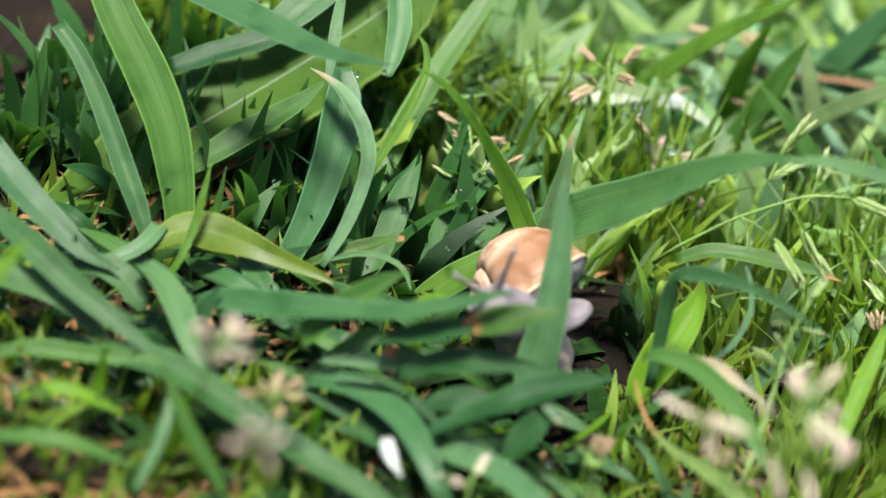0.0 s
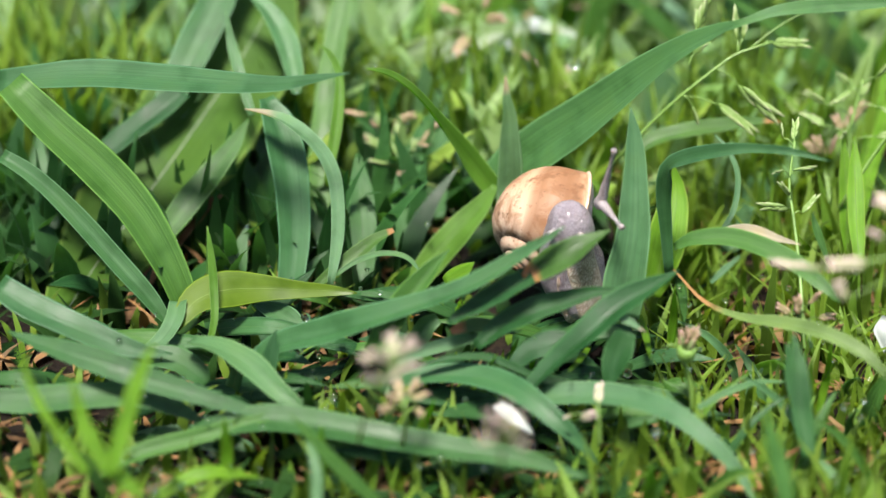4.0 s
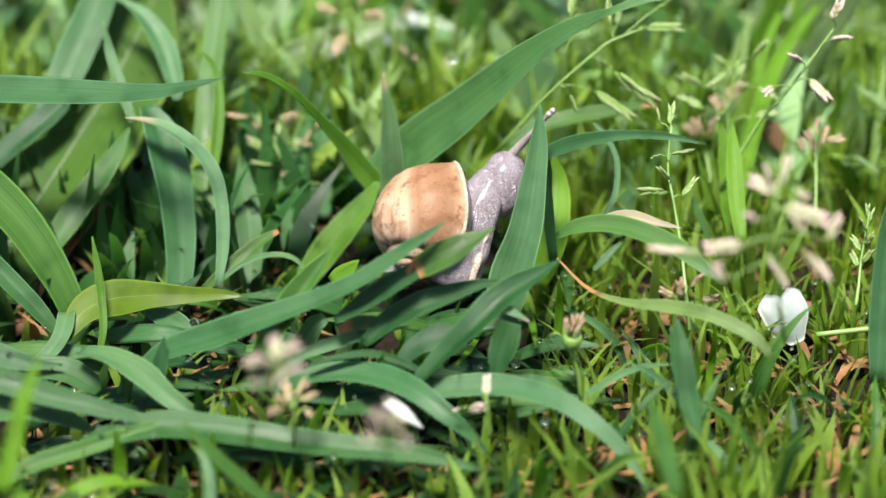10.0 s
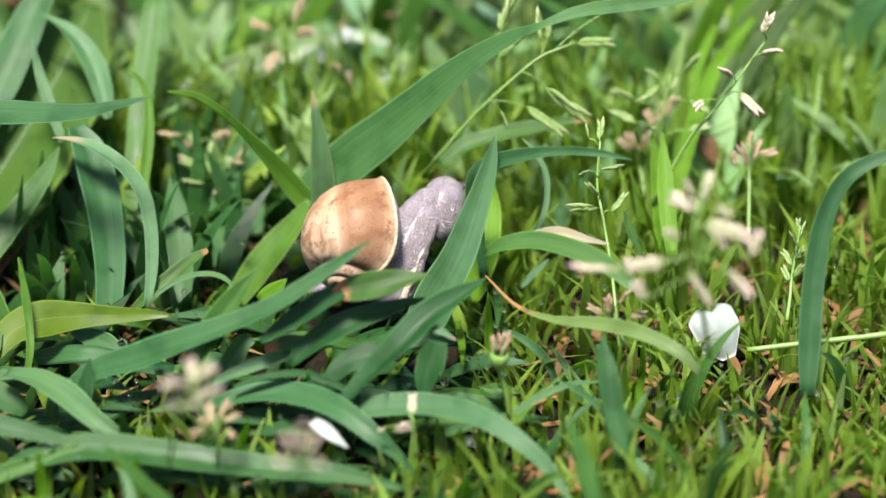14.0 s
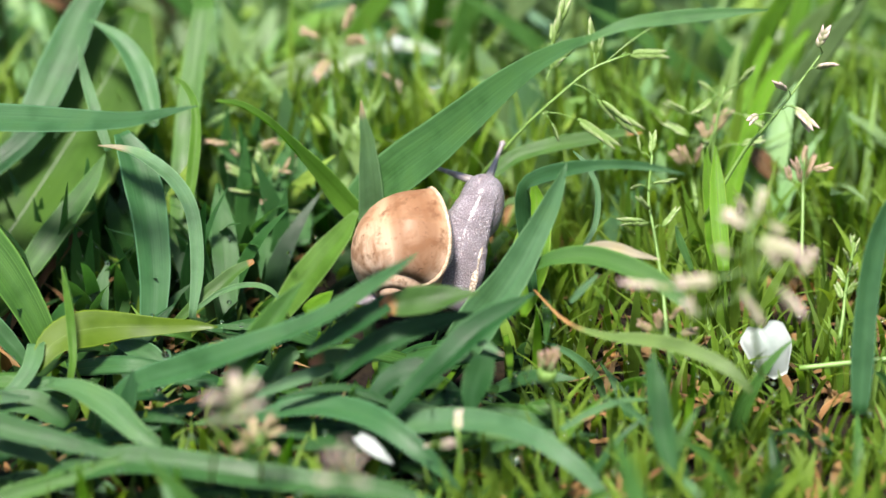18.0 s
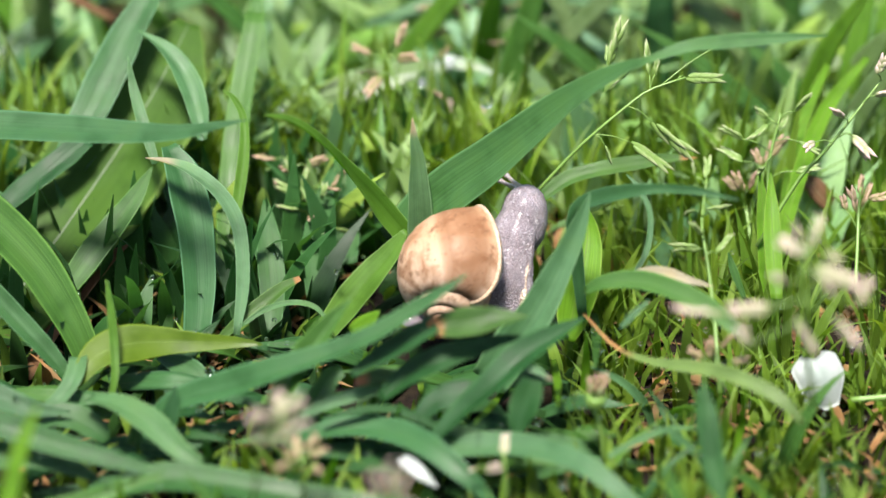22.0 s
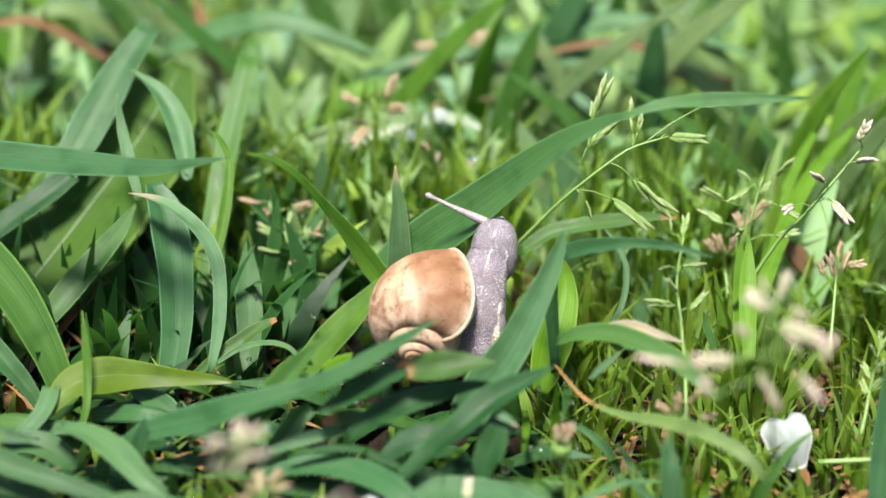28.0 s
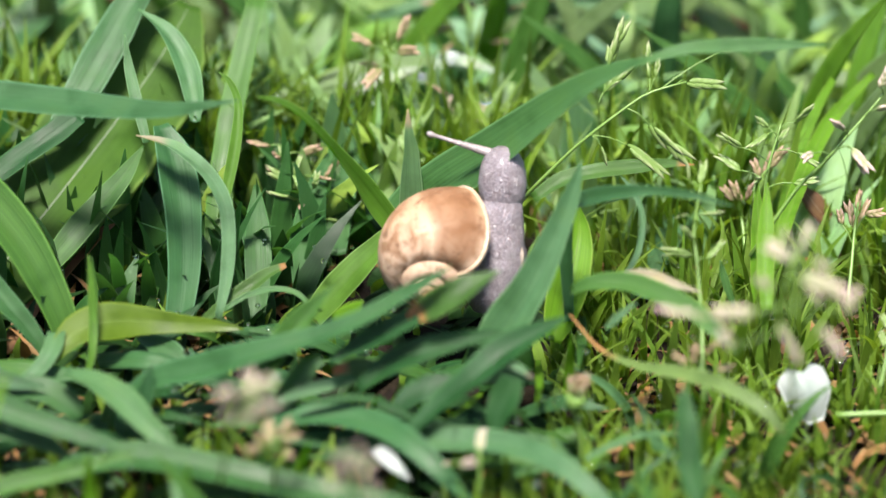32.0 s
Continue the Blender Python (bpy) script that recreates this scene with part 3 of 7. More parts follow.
def leaf_blade(label, look_like, *rows, fold=0.25, twist=(0, 0), wave=0.0, count=22, name="grass_shoot", category="grass blade"):
    """A leaf of grass with its own width along the way: two halves that meet in a keel, a thin edge, small ripples; its origin lies at the foot."""
    count_of_blades[0] += 1
    rng = random.Random(900 + count_of_blades[0])
    line = spline([r[:3] for r in rows], count)
    widths = [max(0.1, q.x) for q in spline([(r[3], 0, 0) for r in rows], count)]
    ph, lean = rng.uniform(0, 6), rng.uniform(-0.1, 0.1)
    across = (-1, -0.93, -0.62, -0.3, 0, 0.3, 0.62, 0.93, 1)
    under = (-0.62, -0.3, 0, 0.3, 0.62)
    verts, faces, uv, long = [], [], [], []
    rows_of_rib = []
    length = 0
    for k, p in enumerate(line):
        s = k / count
        along = (line[min(k + 1, count)] - line[max(k - 1, 0)]).normalized()
        side = along.cross(FACING)
        side = side.normalized() if side.length > 0.05 else Vector((1, 0, 0))
        turn = twist[0] + (twist[1] - twist[0]) * s + 5 * math.sin(s * 5.3 + ph)
        side = (Matrix.Rotation(radians(turn), 3, along) @ side).normalized()
        up = side.cross(along).normalized()
        half = widths[k] / 2
        if k:
            length += (p - line[k - 1]).length
        v = length / 5.0

        def height(a):
            keel = abs(a - lean) if abs(a) > 0.01 else 0.0
            ripple = 0.05 * math.sin(s * 9 + ph + a * 2.1) * abs(a) + wave * math.sin(s * 31 + ph + a * 1.7) * abs(a) ** 2
            return half * (fold * 1.35 * keel ** 1.15 + ripple)

        for a in across:
            nick = 1 + wave * 1.2 * max(0, math.sin(s * 74 + ph * 3 + (2 if a > 0 else 0))) * abs(a) ** 6 + 0.02 * math.sin(s * 23 + ph + a)
            verts.append((p + side * a * half * nick + up * height(a)) * MM)
            uv.append((0.5 + a / 2, v))
            long.append((0.5 + a / 2, s))
        for a in under:
            verts.append((p + side * a * half + up * (height(a) - 0.2 * min(1, half) * (1.4 if a == 0 else 1))) * MM)
            uv.append((0.5 + a / 2, v))
            long.append((0.5 + a / 2, s))
        rows_of_rib.append((p + up * (height(0) - 0.04), side, up, half))
        if k:
            t, b = (k - 1) * 14, k * 14
            ring = (*range(9), 13, 12, 11, 10, 9)
            faces += [(t + ring[i], t + ring[(i + 1) % 14], b + ring[(i + 1) % 14], b + ring[i]) for i in range(14)]
    e = count * 14
    faces += [(0, 9, 10, 11, 12, 13, 8, 7, 6, 5, 4, 3, 2, 1), tuple(e + i for i in (*range(9), 13, 12, 11, 10, 9))]
    foot = Vector(rows[0][:3]) * MM
    data = mesh_of("lamina", rebase(verts, foot), faces, M[look_like], uv, long)
    if max(widths) < 2.6:
        ob = new(name, data)
    else:
        ob = new(name)
        part("lamina", data, ob)
        rib, sides, rib_uv, rib_long = [], [], [], []
        for k, (q, side, up, half) in enumerate(rows_of_rib):
            w = (0.02 if look_like != "broad" else 0.055) * half * (1.1 - 0.6 * k / count) + 0.03
            rib += [(q - side * w) * MM, (q + up * 0.1) * MM, (q + side * w) * MM, (q - up * 0.12) * MM]
            rib_uv += [(0.5, k * 0.2)] * 4
            rib_long += [(0.5, k / count)] * 4
            if k:
                t, b = k * 4 - 4, k * 4
                sides += [(t + i, t + (i + 1) % 4, b + (i + 1) % 4, b + i) for i in range(4)]
        mat = M["rib_" + RIBS.get(look_like, "green")] if look_like in ("broad", "lime", "yellow") else M[look_like]
        part("midrib", mesh_of("midrib", rebase(rib, foot), sides, mat, rib_uv, rib_long), ob, "raised midrib")
    ob.location = foot
    return tagged(ob, label, category)


leaf_blade("broad bluish grass blade lying level with fine veins", "blue", (-94.3, 10.1, 34.2, 4.0), (-88.0, 8.8, 35.9, 4.6), (-77.6, 6.7, 38.0, 6.0), (-65.2, 3.1, 39.6, 6.2), (-54.0, -0.6, 41.0, 5.1), (-43.9, -4.0, 42.9, 3.3), (-36.9, -6.0, 45.4, 1.8), (-31.4, -7.1, 47.3, 0.2), fold=0.12, twist=(8, -14))
leaf_blade("long arching green grass blade with a lime edge", "green", (-56.3, -13.9, -4.5, 2.2), (-59.1, -10.8, 1.2, 4.4), (-62.6, -8.0, 8.3, 5.8), (-68.0, -4.6, 16.1, 7.4), (-75.5, -1.6, 23.5, 7.8), (-83.4, 0.8, 29.8, 7.2), (-91.5, 4.5, 36.5, 6.0), fold=0.3, twist=(-12, 10))
leaf_blade("bluish green grass blade bending outward from its tuft", "blue", (-60.8, -19.5, 2.2, 0.6), (-64.3, -17.4, 6.0, 3.0), (-68.8, -15.1, 10.1, 3.8), (-74.3, -12.2, 15.0, 3.8), (-80.8, -9.0, 20.8, 3.4), (-86.8, -6.6, 25.1, 3.0), (-91.8, -5.2, 27.6, 2.6), fold=0.35)
leaf_blade("pale grass blade curling back at its tip", "pale", (-59.7, -20.4, 8.7, 3.3), (-60.1, -23.6, 7.2, 3.2), (-61.6, -26.8, 5.5, 2.9), (-64.6, -30.0, 4.0, 2.3), (-68.0, -32.5, 3.9, 1.5), (-73.1, -33.9, 5.4, 0.2), fold=0.2, twist=(20, -25))
leaf_blade("yellow green broad leaf lying flat, pointed", "yellow", (-60.1, -24.5, 5.5, 1.6), (-57.1, -20.3, 8.7, 5.3), (-52.3, -17.5, 9.6, 7.1), (-46.0, -15.4, 9.0, 5.0), (-39.1, -14.5, 8.5, 3.0), (-33.2, -13.6, 8.0, 1.8), (-29.4, -13.7, 7.8, 0.3), fold=0.1, twist=(6, 14))
leaf_blade("small upright green grass shoot over a yellow leaf", "fresh", (-54.0, -27.6, 4.0, 1.0), (-53.2, -25.2, 8.2, 1.3), (-53.6, -21.4, 12.8, 1.5), (-54.2, -19.0, 17.1, 1.2), (-55.1, -16.4, 21.6, 0.2))
leaf_blade("slender arching fresh green grass blade behind the shell", "fresh", (-1.4, 16.0, 6.8, 3.1), (-6.1, 16.7, 12.0, 3.7), (-11.3, 16.0, 19.0, 4.1), (-15.6, 11.5, 27.2, 3.4), (-18.7, 6.4, 34.5, 2.5), (-22.0, 2.7, 40.1, 2.0), (-25.4, 0.0, 43.7, 1.6), (-28.9, -3.2, 46.2, 0.3), fold=0.4, twist=(-15, 25))
leaf_blade("upright green grass blade with a dry white tip", "tipped", (-3.3, 13.2, 6.0, 4.7), (-3.5, 15.9, 12.7, 4.7), (-3.8, 16.4, 19.5, 4.1), (-4.2, 17.0, 26.7, 2.9), (-4.8, 17.3, 31.2, 1.6), (-5.1, 18.3, 34.9, 0.2), fold=0.3, twist=(0, 6))
leaf_blade("large bluish green grass blade arching over the snail", "arch", (-7.7, 18.0, 10.3, 7.2), (-2.5, 18.1, 16.5, 9.5), (3.0, 16.0, 22.7, 10.0), (8.5, 13.6, 28.5, 9.1), (14.4, 10.7, 35.5, 7.6), (20.2, 7.9, 42.5, 6.2), (25.8, 4.6, 48.8, 4.5), (31.0, 1.6, 53.4, 2.9), (34.9, -1.2, 56.6, 1.4), (40.9, -0.0, 58.5, 2.1), (47.9, 2.3, 58.4, 2.5), (55.9, 4.5, 58.1, 2.0), (64.9, 6.7, 57.8, 0.3), fold=0.2, twist=(-6, 16), count=40)
leaf_blade("short broad yellow green blade in the snail's shadow", "lime", (22.4, -1.5, 2.3, 2.6), (23.1, 0.3, 5.3, 5.2), (24.2, 3.0, 10.0, 6.9), (25.2, 6.6, 14.2, 6.0), (25.7, 10.0, 18.0, 3.6), (25.1, 12.3, 22.0, 0.2), fold=0.35, twist=(20, -8))
leaf_blade("narrow bluish blade ending in a lime point", "blue", (25.0, -4.0, 8.0, 1.6), (24.0, -2.5, 16.0, 2.2), (23.2, -2.0, 23.0, 2.7), (23.8, -3.0, 29.0, 3.0), (26.4, -5.9, 32.5, 3.2), (31.6, -9.5, 36.1, 2.5), (37.2, -11.8, 38.1, 1.6), (43.7, -15.4, 39.7, 1.3), (50.1, -17.8, 39.5, 0.2), fold=0.3, twist=(0, 20))
leaf_blade("dark green narrow blade with a brown tip", "browntip", (17.2, 25.6, 15.2, 1.9), (21.9, 27.4, 18.2, 2.9), (27.6, 28.3, 19.8, 3.1), (33.9, 29.0, 20.8, 2.9), (40.1, 29.6, 21.7, 1.7), (45.1, 29.7, 21.9, 0.2), fold=0.25)
leaf_blade("glossy dark green blade bending to the ground", "green", (24.9, -17.0, 21.2, 1.6), (28.2, -17.9, 23.5, 2.7), (33.5, -19.4, 24.9, 3.3), (39.1, -22.6, 25.2, 3.5), (44.7, -26.5, 24.4, 3.3), (49.3, -30.8, 22.9, 2.1), (52.3, -33.0, 20.9, 0.3), fold=0.25, twist=(-10, 25))
leaf_blade("bleached dry grass leaf tip", "dry", (28.7, -18.0, 23.5, 1.0), (33.1, -17.3, 24.5, 1.8), (37.6, -17.9, 25.4, 2.3), (42.3, -18.4, 24.4, 1.4), (46.2, -18.8, 23.7, 0.2), fold=0.3)
leaf_blade("long low bluish grass blade crossing before the shell", "blue", (-45.8, -35.3, 6.5, 2.9), (-40.9, -35.5, 10.1, 4.4), (-33.1, -36.9, 13.5, 5.4), (-25.3, -38.1, 17.4, 4.6), (-16.7, -38.2, 21.1, 3.6), (-9.1, -38.3, 24.9, 3.2), (-2.5, -36.9, 29.1, 2.6), (2.2, -36.2, 32.3, 1.5), (5.7, -34.9, 34.5, 0.2), fold=0.3, twist=(-20, 10), count=28)
leaf_blade("upright young green grass blade", "green", (-25.3, -39.2, 11.4, 3.1), (-22.5, -37.6, 16.3, 4.2), (-19.2, -35.0, 20.7, 4.0), (-15.9, -32.8, 24.4, 2.5), (-13.1, -31.1, 27.3, 0.2), fold=0.5, twist=(10, -10))
# blades of the deep look have the shade below the shell in their colour
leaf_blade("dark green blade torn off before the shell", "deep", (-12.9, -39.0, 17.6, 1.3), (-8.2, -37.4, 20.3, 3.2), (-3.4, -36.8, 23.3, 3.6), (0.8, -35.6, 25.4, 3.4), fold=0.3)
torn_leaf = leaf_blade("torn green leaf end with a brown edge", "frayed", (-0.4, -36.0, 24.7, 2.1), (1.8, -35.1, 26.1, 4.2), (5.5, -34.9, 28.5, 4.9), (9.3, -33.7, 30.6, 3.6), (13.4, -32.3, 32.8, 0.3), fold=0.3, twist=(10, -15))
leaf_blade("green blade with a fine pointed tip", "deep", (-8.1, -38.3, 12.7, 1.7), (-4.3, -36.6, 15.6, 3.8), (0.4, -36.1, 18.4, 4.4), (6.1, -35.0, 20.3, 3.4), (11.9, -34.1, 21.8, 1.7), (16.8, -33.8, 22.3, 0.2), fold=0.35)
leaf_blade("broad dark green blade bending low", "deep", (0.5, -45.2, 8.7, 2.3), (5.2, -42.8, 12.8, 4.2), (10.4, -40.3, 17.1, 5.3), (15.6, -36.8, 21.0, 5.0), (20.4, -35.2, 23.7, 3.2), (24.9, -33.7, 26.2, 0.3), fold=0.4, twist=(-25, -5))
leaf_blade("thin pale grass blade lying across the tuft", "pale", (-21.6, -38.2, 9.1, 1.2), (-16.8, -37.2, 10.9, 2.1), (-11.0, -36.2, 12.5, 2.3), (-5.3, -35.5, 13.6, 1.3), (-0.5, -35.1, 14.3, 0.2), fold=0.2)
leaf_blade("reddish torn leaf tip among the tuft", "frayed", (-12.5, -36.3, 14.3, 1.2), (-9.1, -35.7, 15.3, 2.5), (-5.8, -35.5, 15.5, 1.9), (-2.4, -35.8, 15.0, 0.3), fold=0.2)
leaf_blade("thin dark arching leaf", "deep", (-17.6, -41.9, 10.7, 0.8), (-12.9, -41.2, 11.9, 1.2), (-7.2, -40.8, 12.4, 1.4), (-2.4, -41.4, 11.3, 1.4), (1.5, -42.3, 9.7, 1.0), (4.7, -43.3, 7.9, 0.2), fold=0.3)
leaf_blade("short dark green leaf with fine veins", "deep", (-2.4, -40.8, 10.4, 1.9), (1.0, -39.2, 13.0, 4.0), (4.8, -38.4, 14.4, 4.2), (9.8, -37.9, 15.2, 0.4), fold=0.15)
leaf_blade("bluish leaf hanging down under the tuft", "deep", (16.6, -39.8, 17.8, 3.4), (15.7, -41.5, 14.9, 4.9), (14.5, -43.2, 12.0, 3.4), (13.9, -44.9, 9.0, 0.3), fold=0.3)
leaf_blade("rolled pale green leaf end, cut off", "pale", (-23.3, -39.3, 3.3, 1.9), (-21.2, -36.3, 6.5, 3.3), (-18.8, -33.2, 9.8, 3.7), (-16.9, -31.6, 12.5, 3.5), (-14.8, -30.9, 13.7, 1.9), fold=0.45, twist=(15, 30))
leaf_blade("broad bluish blade arching down", "blue", (-22.5, -40.4, 5.4, 1.9), (-17.7, -41.2, 8.0, 3.4), (-11.4, -41.6, 9.2, 4.4), (-4.7, -44.5, 10.0, 4.6), (1.0, -49.1, 9.8, 4.0), (6.2, -52.8, 7.4, 3.0), (10.4, -54.6, 4.1, 1.5), (12.8, -55.9, 1.9, 0.2), fold=0.22, twist=(-15, 15), count=26)
leaf_blade("broad bluish blade arching down to the straw", "pale", (-1.4, -42.9, 4.7, 1.7), (3.4, -44.7, 7.5, 3.6), (10.5, -46.0, 9.1, 4.4), (17.5, -48.7, 10.3, 4.3), (23.9, -53.0, 10.7, 3.8), (29.9, -57.4, 8.9, 3.0), (35.0, -60.8, 5.1, 2.1), (38.6, -65.4, 0.9, 0.3), fold=0.2, twist=(-12, 14), count=26)
# two bluish blades take the dark look, so soft shade is in their colour
leaf_blade("long bluish blade lying level over the litter", "dark", (-57.0, -54.5, 1.5, 2.3), (-50.3, -54.7, 5.0, 4.3), (-41.8, -54.6, 7.0, 5.3), (-31.3, -56.7, 7.3, 5.4), (-21.0, -59.0, 7.0, 5.0), (-10.7, -60.4, 6.5, 4.3), (-0.4, -61.7, 6.1, 3.2), (12.6, -63.9, 4.1, 0.4), fold=0.3, twist=(-20, 12), count=28)
leaf_blade("soft bluish blade lying outward", "dark", (-86.3, -40.8, 13.8, 0.3), (-81.3, -43.3, 13.4, 2.5), (-72.4, -46.9, 12.9, 4.4), (-63.6, -49.9, 11.6, 4.3), (-54.1, -52.0, 9.8, 3.4), (-44.7, -53.1, 7.7, 1.9), (-37.6, -53.8, 6.4, 0.2), fold=0.25, twist=(-10, 10))
leaf_blade("pale bluish blade sweeping down", "pale", (-56.3, -35.7, 10.1, 2.7), (-50.8, -38.8, 10.7, 4.2), (-45.3, -42.7, 9.8, 4.6), (-40.3, -47.2, 7.8, 3.4), (-35.5, -49.6, 5.7, 2.1), (-30.6, -51.8, 5.8, 0.3), fold=0.3, twist=(-25, 20))
leaf_blade("broad bluish grass blade pointing at its curled neighbour", "blue", (-89.4, -30.3, 16.1, 4.8), (-83.4, -32.7, 13.7, 5.6), (-76.6, -34.9, 11.9, 5.2), (-69.8, -36.0, 9.7, 4.0), (-64.5, -36.7, 8.4, 2.5), (-59.2, -36.8, 8.2, 0.4), fold=0.2, twist=(-8, 12))
leaf_blade("dark bluish blade close to the soil", "dark", (-68.0, -37.0, 4.0, 1.7), (-63.7, -35.6, 6.3, 4.3), (-58.9, -35.6, 6.3, 4.8), (-55.0, -36.6, 4.5, 3.9), (-53.3, -37.4, 3.0, 1.2), fold=0.2)
# bluish blade darkened by its leaf colour where soft shade lies
leaf_blade("dull bluish blade with wet streaks lying low", "dark", (-88.8, -48.3, 4.7, 3.8), (-81.1, -48.9, 5.5, 4.9), (-72.4, -49.2, 6.9, 5.1), (-63.9, -48.9, 7.2, 4.5), (-57.3, -49.8, 5.6, 3.0), (-51.6, -51.2, 3.2, 0.4), fold=0.12, twist=(10, -10))
leaf_blade("pale grass blade lying slantwise", "green", (-68.6, -62.4, 0.0, 1.5), (-62.2, -59.5, 2.9, 3.0), (-53.9, -57.3, 4.6, 2.8), (-45.5, -55.0, 6.4, 2.1), (-38.1, -52.8, 8.1, 0.3), fold=0.35)
leaf_blade("bright lime grass shoot, blurred, near the eye", "lime", (-62.7, -94.0, 21.0, 1.9), (-61.2, -90.9, 26.5, 2.6), (-59.7, -87.6, 32.2, 2.6), (-58.2, -85.4, 36.0, 1.8), (-56.8, -83.6, 39.0, 0.3))
leaf_blade("yellow green narrow grass blade", "lime", (-58.1, -93.8, 17.4, 1.9), (-63.0, -91.9, 20.8, 2.6), (-66.7, -89.3, 25.4, 2.5), (-68.5, -86.9, 29.6, 1.6), (-69.6, -84.9, 33.0, 0.3))
leaf_blade("thin lime grass blade over the soil", "lime", (-66.7, -90.7, 19.0, 1.2), (-70.3, -88.3, 23.1, 1.6), (-73.8, -86.1, 27.0, 1.4), (-76.7, -83.3, 31.9, 0.9), (-78.0, -81.1, 35.7, 0.2))
leaf_blade("wide bluish blade leaning outward with a water drop", "blue", (-66.8, 30.1, 20.4, 5.2), (-64.2, 35.0, 24.9, 6.5), (-60.7, 42.8, 30.4, 7.0), (-57.4, 50.4, 35.5, 6.1), (-53.5, 57.8, 40.2, 4.3), fold=0.2)
leaf_blade("dark green foot of a leaning grass blade", "deep", (-79.1, 19.4, 13.9, 3.1), (-73.7, 23.6, 17.1, 4.6), (-68.2, 27.7, 20.1, 4.8), (-64.0, 31.4, 22.7, 3.8), fold=0.2)
leaf_blade("broad dark bluish blade, blurred", "dark", (-95.6, 76.2, 2.7, 5.6), (-90.4, 82.0, 6.7, 8.3), (-84.2, 89.1, 10.8, 7.9), (-77.8, 96.4, 15.5, 5.7), fold=0.2)
leaf_blade("thin light green grass blade", "pale", (-50.4, 20.7, 23.8, 1.4), (-53.0, 26.0, 29.1, 2.1), (-54.9, 30.6, 33.1, 1.7), (-56.2, 34.4, 37.8, 0.2))
leaf_blade("bent bluish grass blade", "pale", (-43.0, 29.9, 23.6, 1.7), (-43.9, 34.0, 26.8, 3.6), (-46.2, 38.6, 30.9, 4.4), (-50.2, 43.0, 34.5, 3.6), (-55.5, 46.6, 36.9, 0.4), fold=0.35, twist=(0, 25))
leaf_blade("broad drooping bluish blade with wet streaks", "blue", (-41.7, -3.7, 1.3, 4.5), (-41.4, 0.7, 6.9, 5.3), (-41.9, 5.6, 13.5, 6.1), (-43.3, 10.5, 20.0, 6.7), (-45.2, 14.5, 25.0, 6.3), (-47.8, 17.8, 28.8, 3.1), fold=0.25, twist=(-10, 22))
leaf_blade("slim blade with a dry twisted pale tip", "tipped", (-34.3, -7.8, 6.1, 1.2), (-33.5, -3.4, 11.7, 2.2), (-33.7, 1.0, 17.3, 2.4), (-35.0, 4.6, 21.6, 2.6), (-37.9, 6.8, 25.5, 2.8), (-42.5, 8.5, 28.6, 3.0), (-46.5, 9.3, 30.1, 2.0), (-50.8, 9.7, 30.8, 0.2), fold=0.3, twist=(-5, 30), count=26)
leaf_blade("slim upright blade with a hooked tip", "fresh", (-36.4, 12.9, 14.1, 1.2), (-35.4, 17.9, 20.7, 2.1), (-34.8, 22.4, 26.5, 1.9), (-35.2, 25.8, 30.5, 1.3), (-36.9, 27.5, 33.3, 1.0), (-38.9, 28.2, 34.7, 0.2), fold=0.3)
leaf_blade("broad upright green blade", "green", (-38.3, 15.4, -1.6, 2.9), (-38.3, 25.7, 8.2, 4.6), (-38.0, 35.5, 17.2, 4.6), (-37.1, 47.2, 25.5, 4.3), (-35.5, 59.5, 34.8, 3.2), fold=0.2)
leaf_blade("broad upright green blade, blurred", "green", (-33.3, 31.1, -4.5, 3.6), (-34.4, 50.0, 2.2, 5.0), (-35.1, 59.7, 13.1, 4.8), (-36.1, 69.4, 24.0, 3.7), (-36.9, 77.4, 29.9, 2.2), fold=0.2)
leaf_blade("broad light green toothed leaf with a pale midrib", "broad", (-83.6, -14.3, -4.5, 4.0), (-77.3, 4.8, 0.6, 15.4), (-69.4, 18.3, 7.8, 22.3), (-61.9, 31.6, 14.9, 24.7), (-56.2, 42.0, 20.8, 22.8), (-51.4, 52.2, 26.4, 16.0), (-48.1, 61.9, 31.2, 4.3), fold=0.12, wave=0.05, count=44, name='broadleaf_weed', category='leaf')
leaf_blade("slanting green blade before the broad leaf", "green", (-66.3, 5.1, 5.0, 3.1), (-62.4, 9.0, 9.6, 4.7), (-58.0, 13.8, 14.0, 4.9), (-54.0, 17.6, 18.4, 3.5), (-51.0, 21.3, 22.9, 0.3), fold=0.15)
leaf_blade("withered orange brown leaf strip", "dead", (-71.3, -6.4, -4.5, 2.2), (-67.5, 4.4, -0.2, 3.9), (-63.0, 10.6, 4.5, 3.9), (-58.8, 14.7, 7.6, 2.7), (-55.5, 16.9, 9.3, 0.4), fold=0.2)
leaf_blade("green blade beside the shell", "fresh", (-20.9, 5.6, -2.9, 3.5), (-17.3, 8.2, 1.6, 5.1), (-13.2, 10.8, 6.0, 5.6), (-9.2, 13.2, 10.1, 4.3), (-6.1, 15.5, 14.1, 1.0), fold=0.2)
leaf_blade("narrow blade with a brown torn tip", "browntip", (-37.6, -6.6, 4.2, 1.2), (-33.1, -4.6, 7.5, 2.4), (-29.2, -2.1, 9.8, 2.6), (-26.2, -0.9, 11.8, 2.0), (-23.7, -0.3, 13.0, 1.0), fold=0.35)
leaf_blade("thin arching pale stalk leaf", "pale", (-33.5, -7.0, 7.4, 0.8), (-29.5, -5.6, 9.8, 1.0), (-25.0, -4.9, 10.9, 1.1), (-21.0, -5.2, 10.3, 1.0), (-18.3, -6.6, 7.9, 0.3))
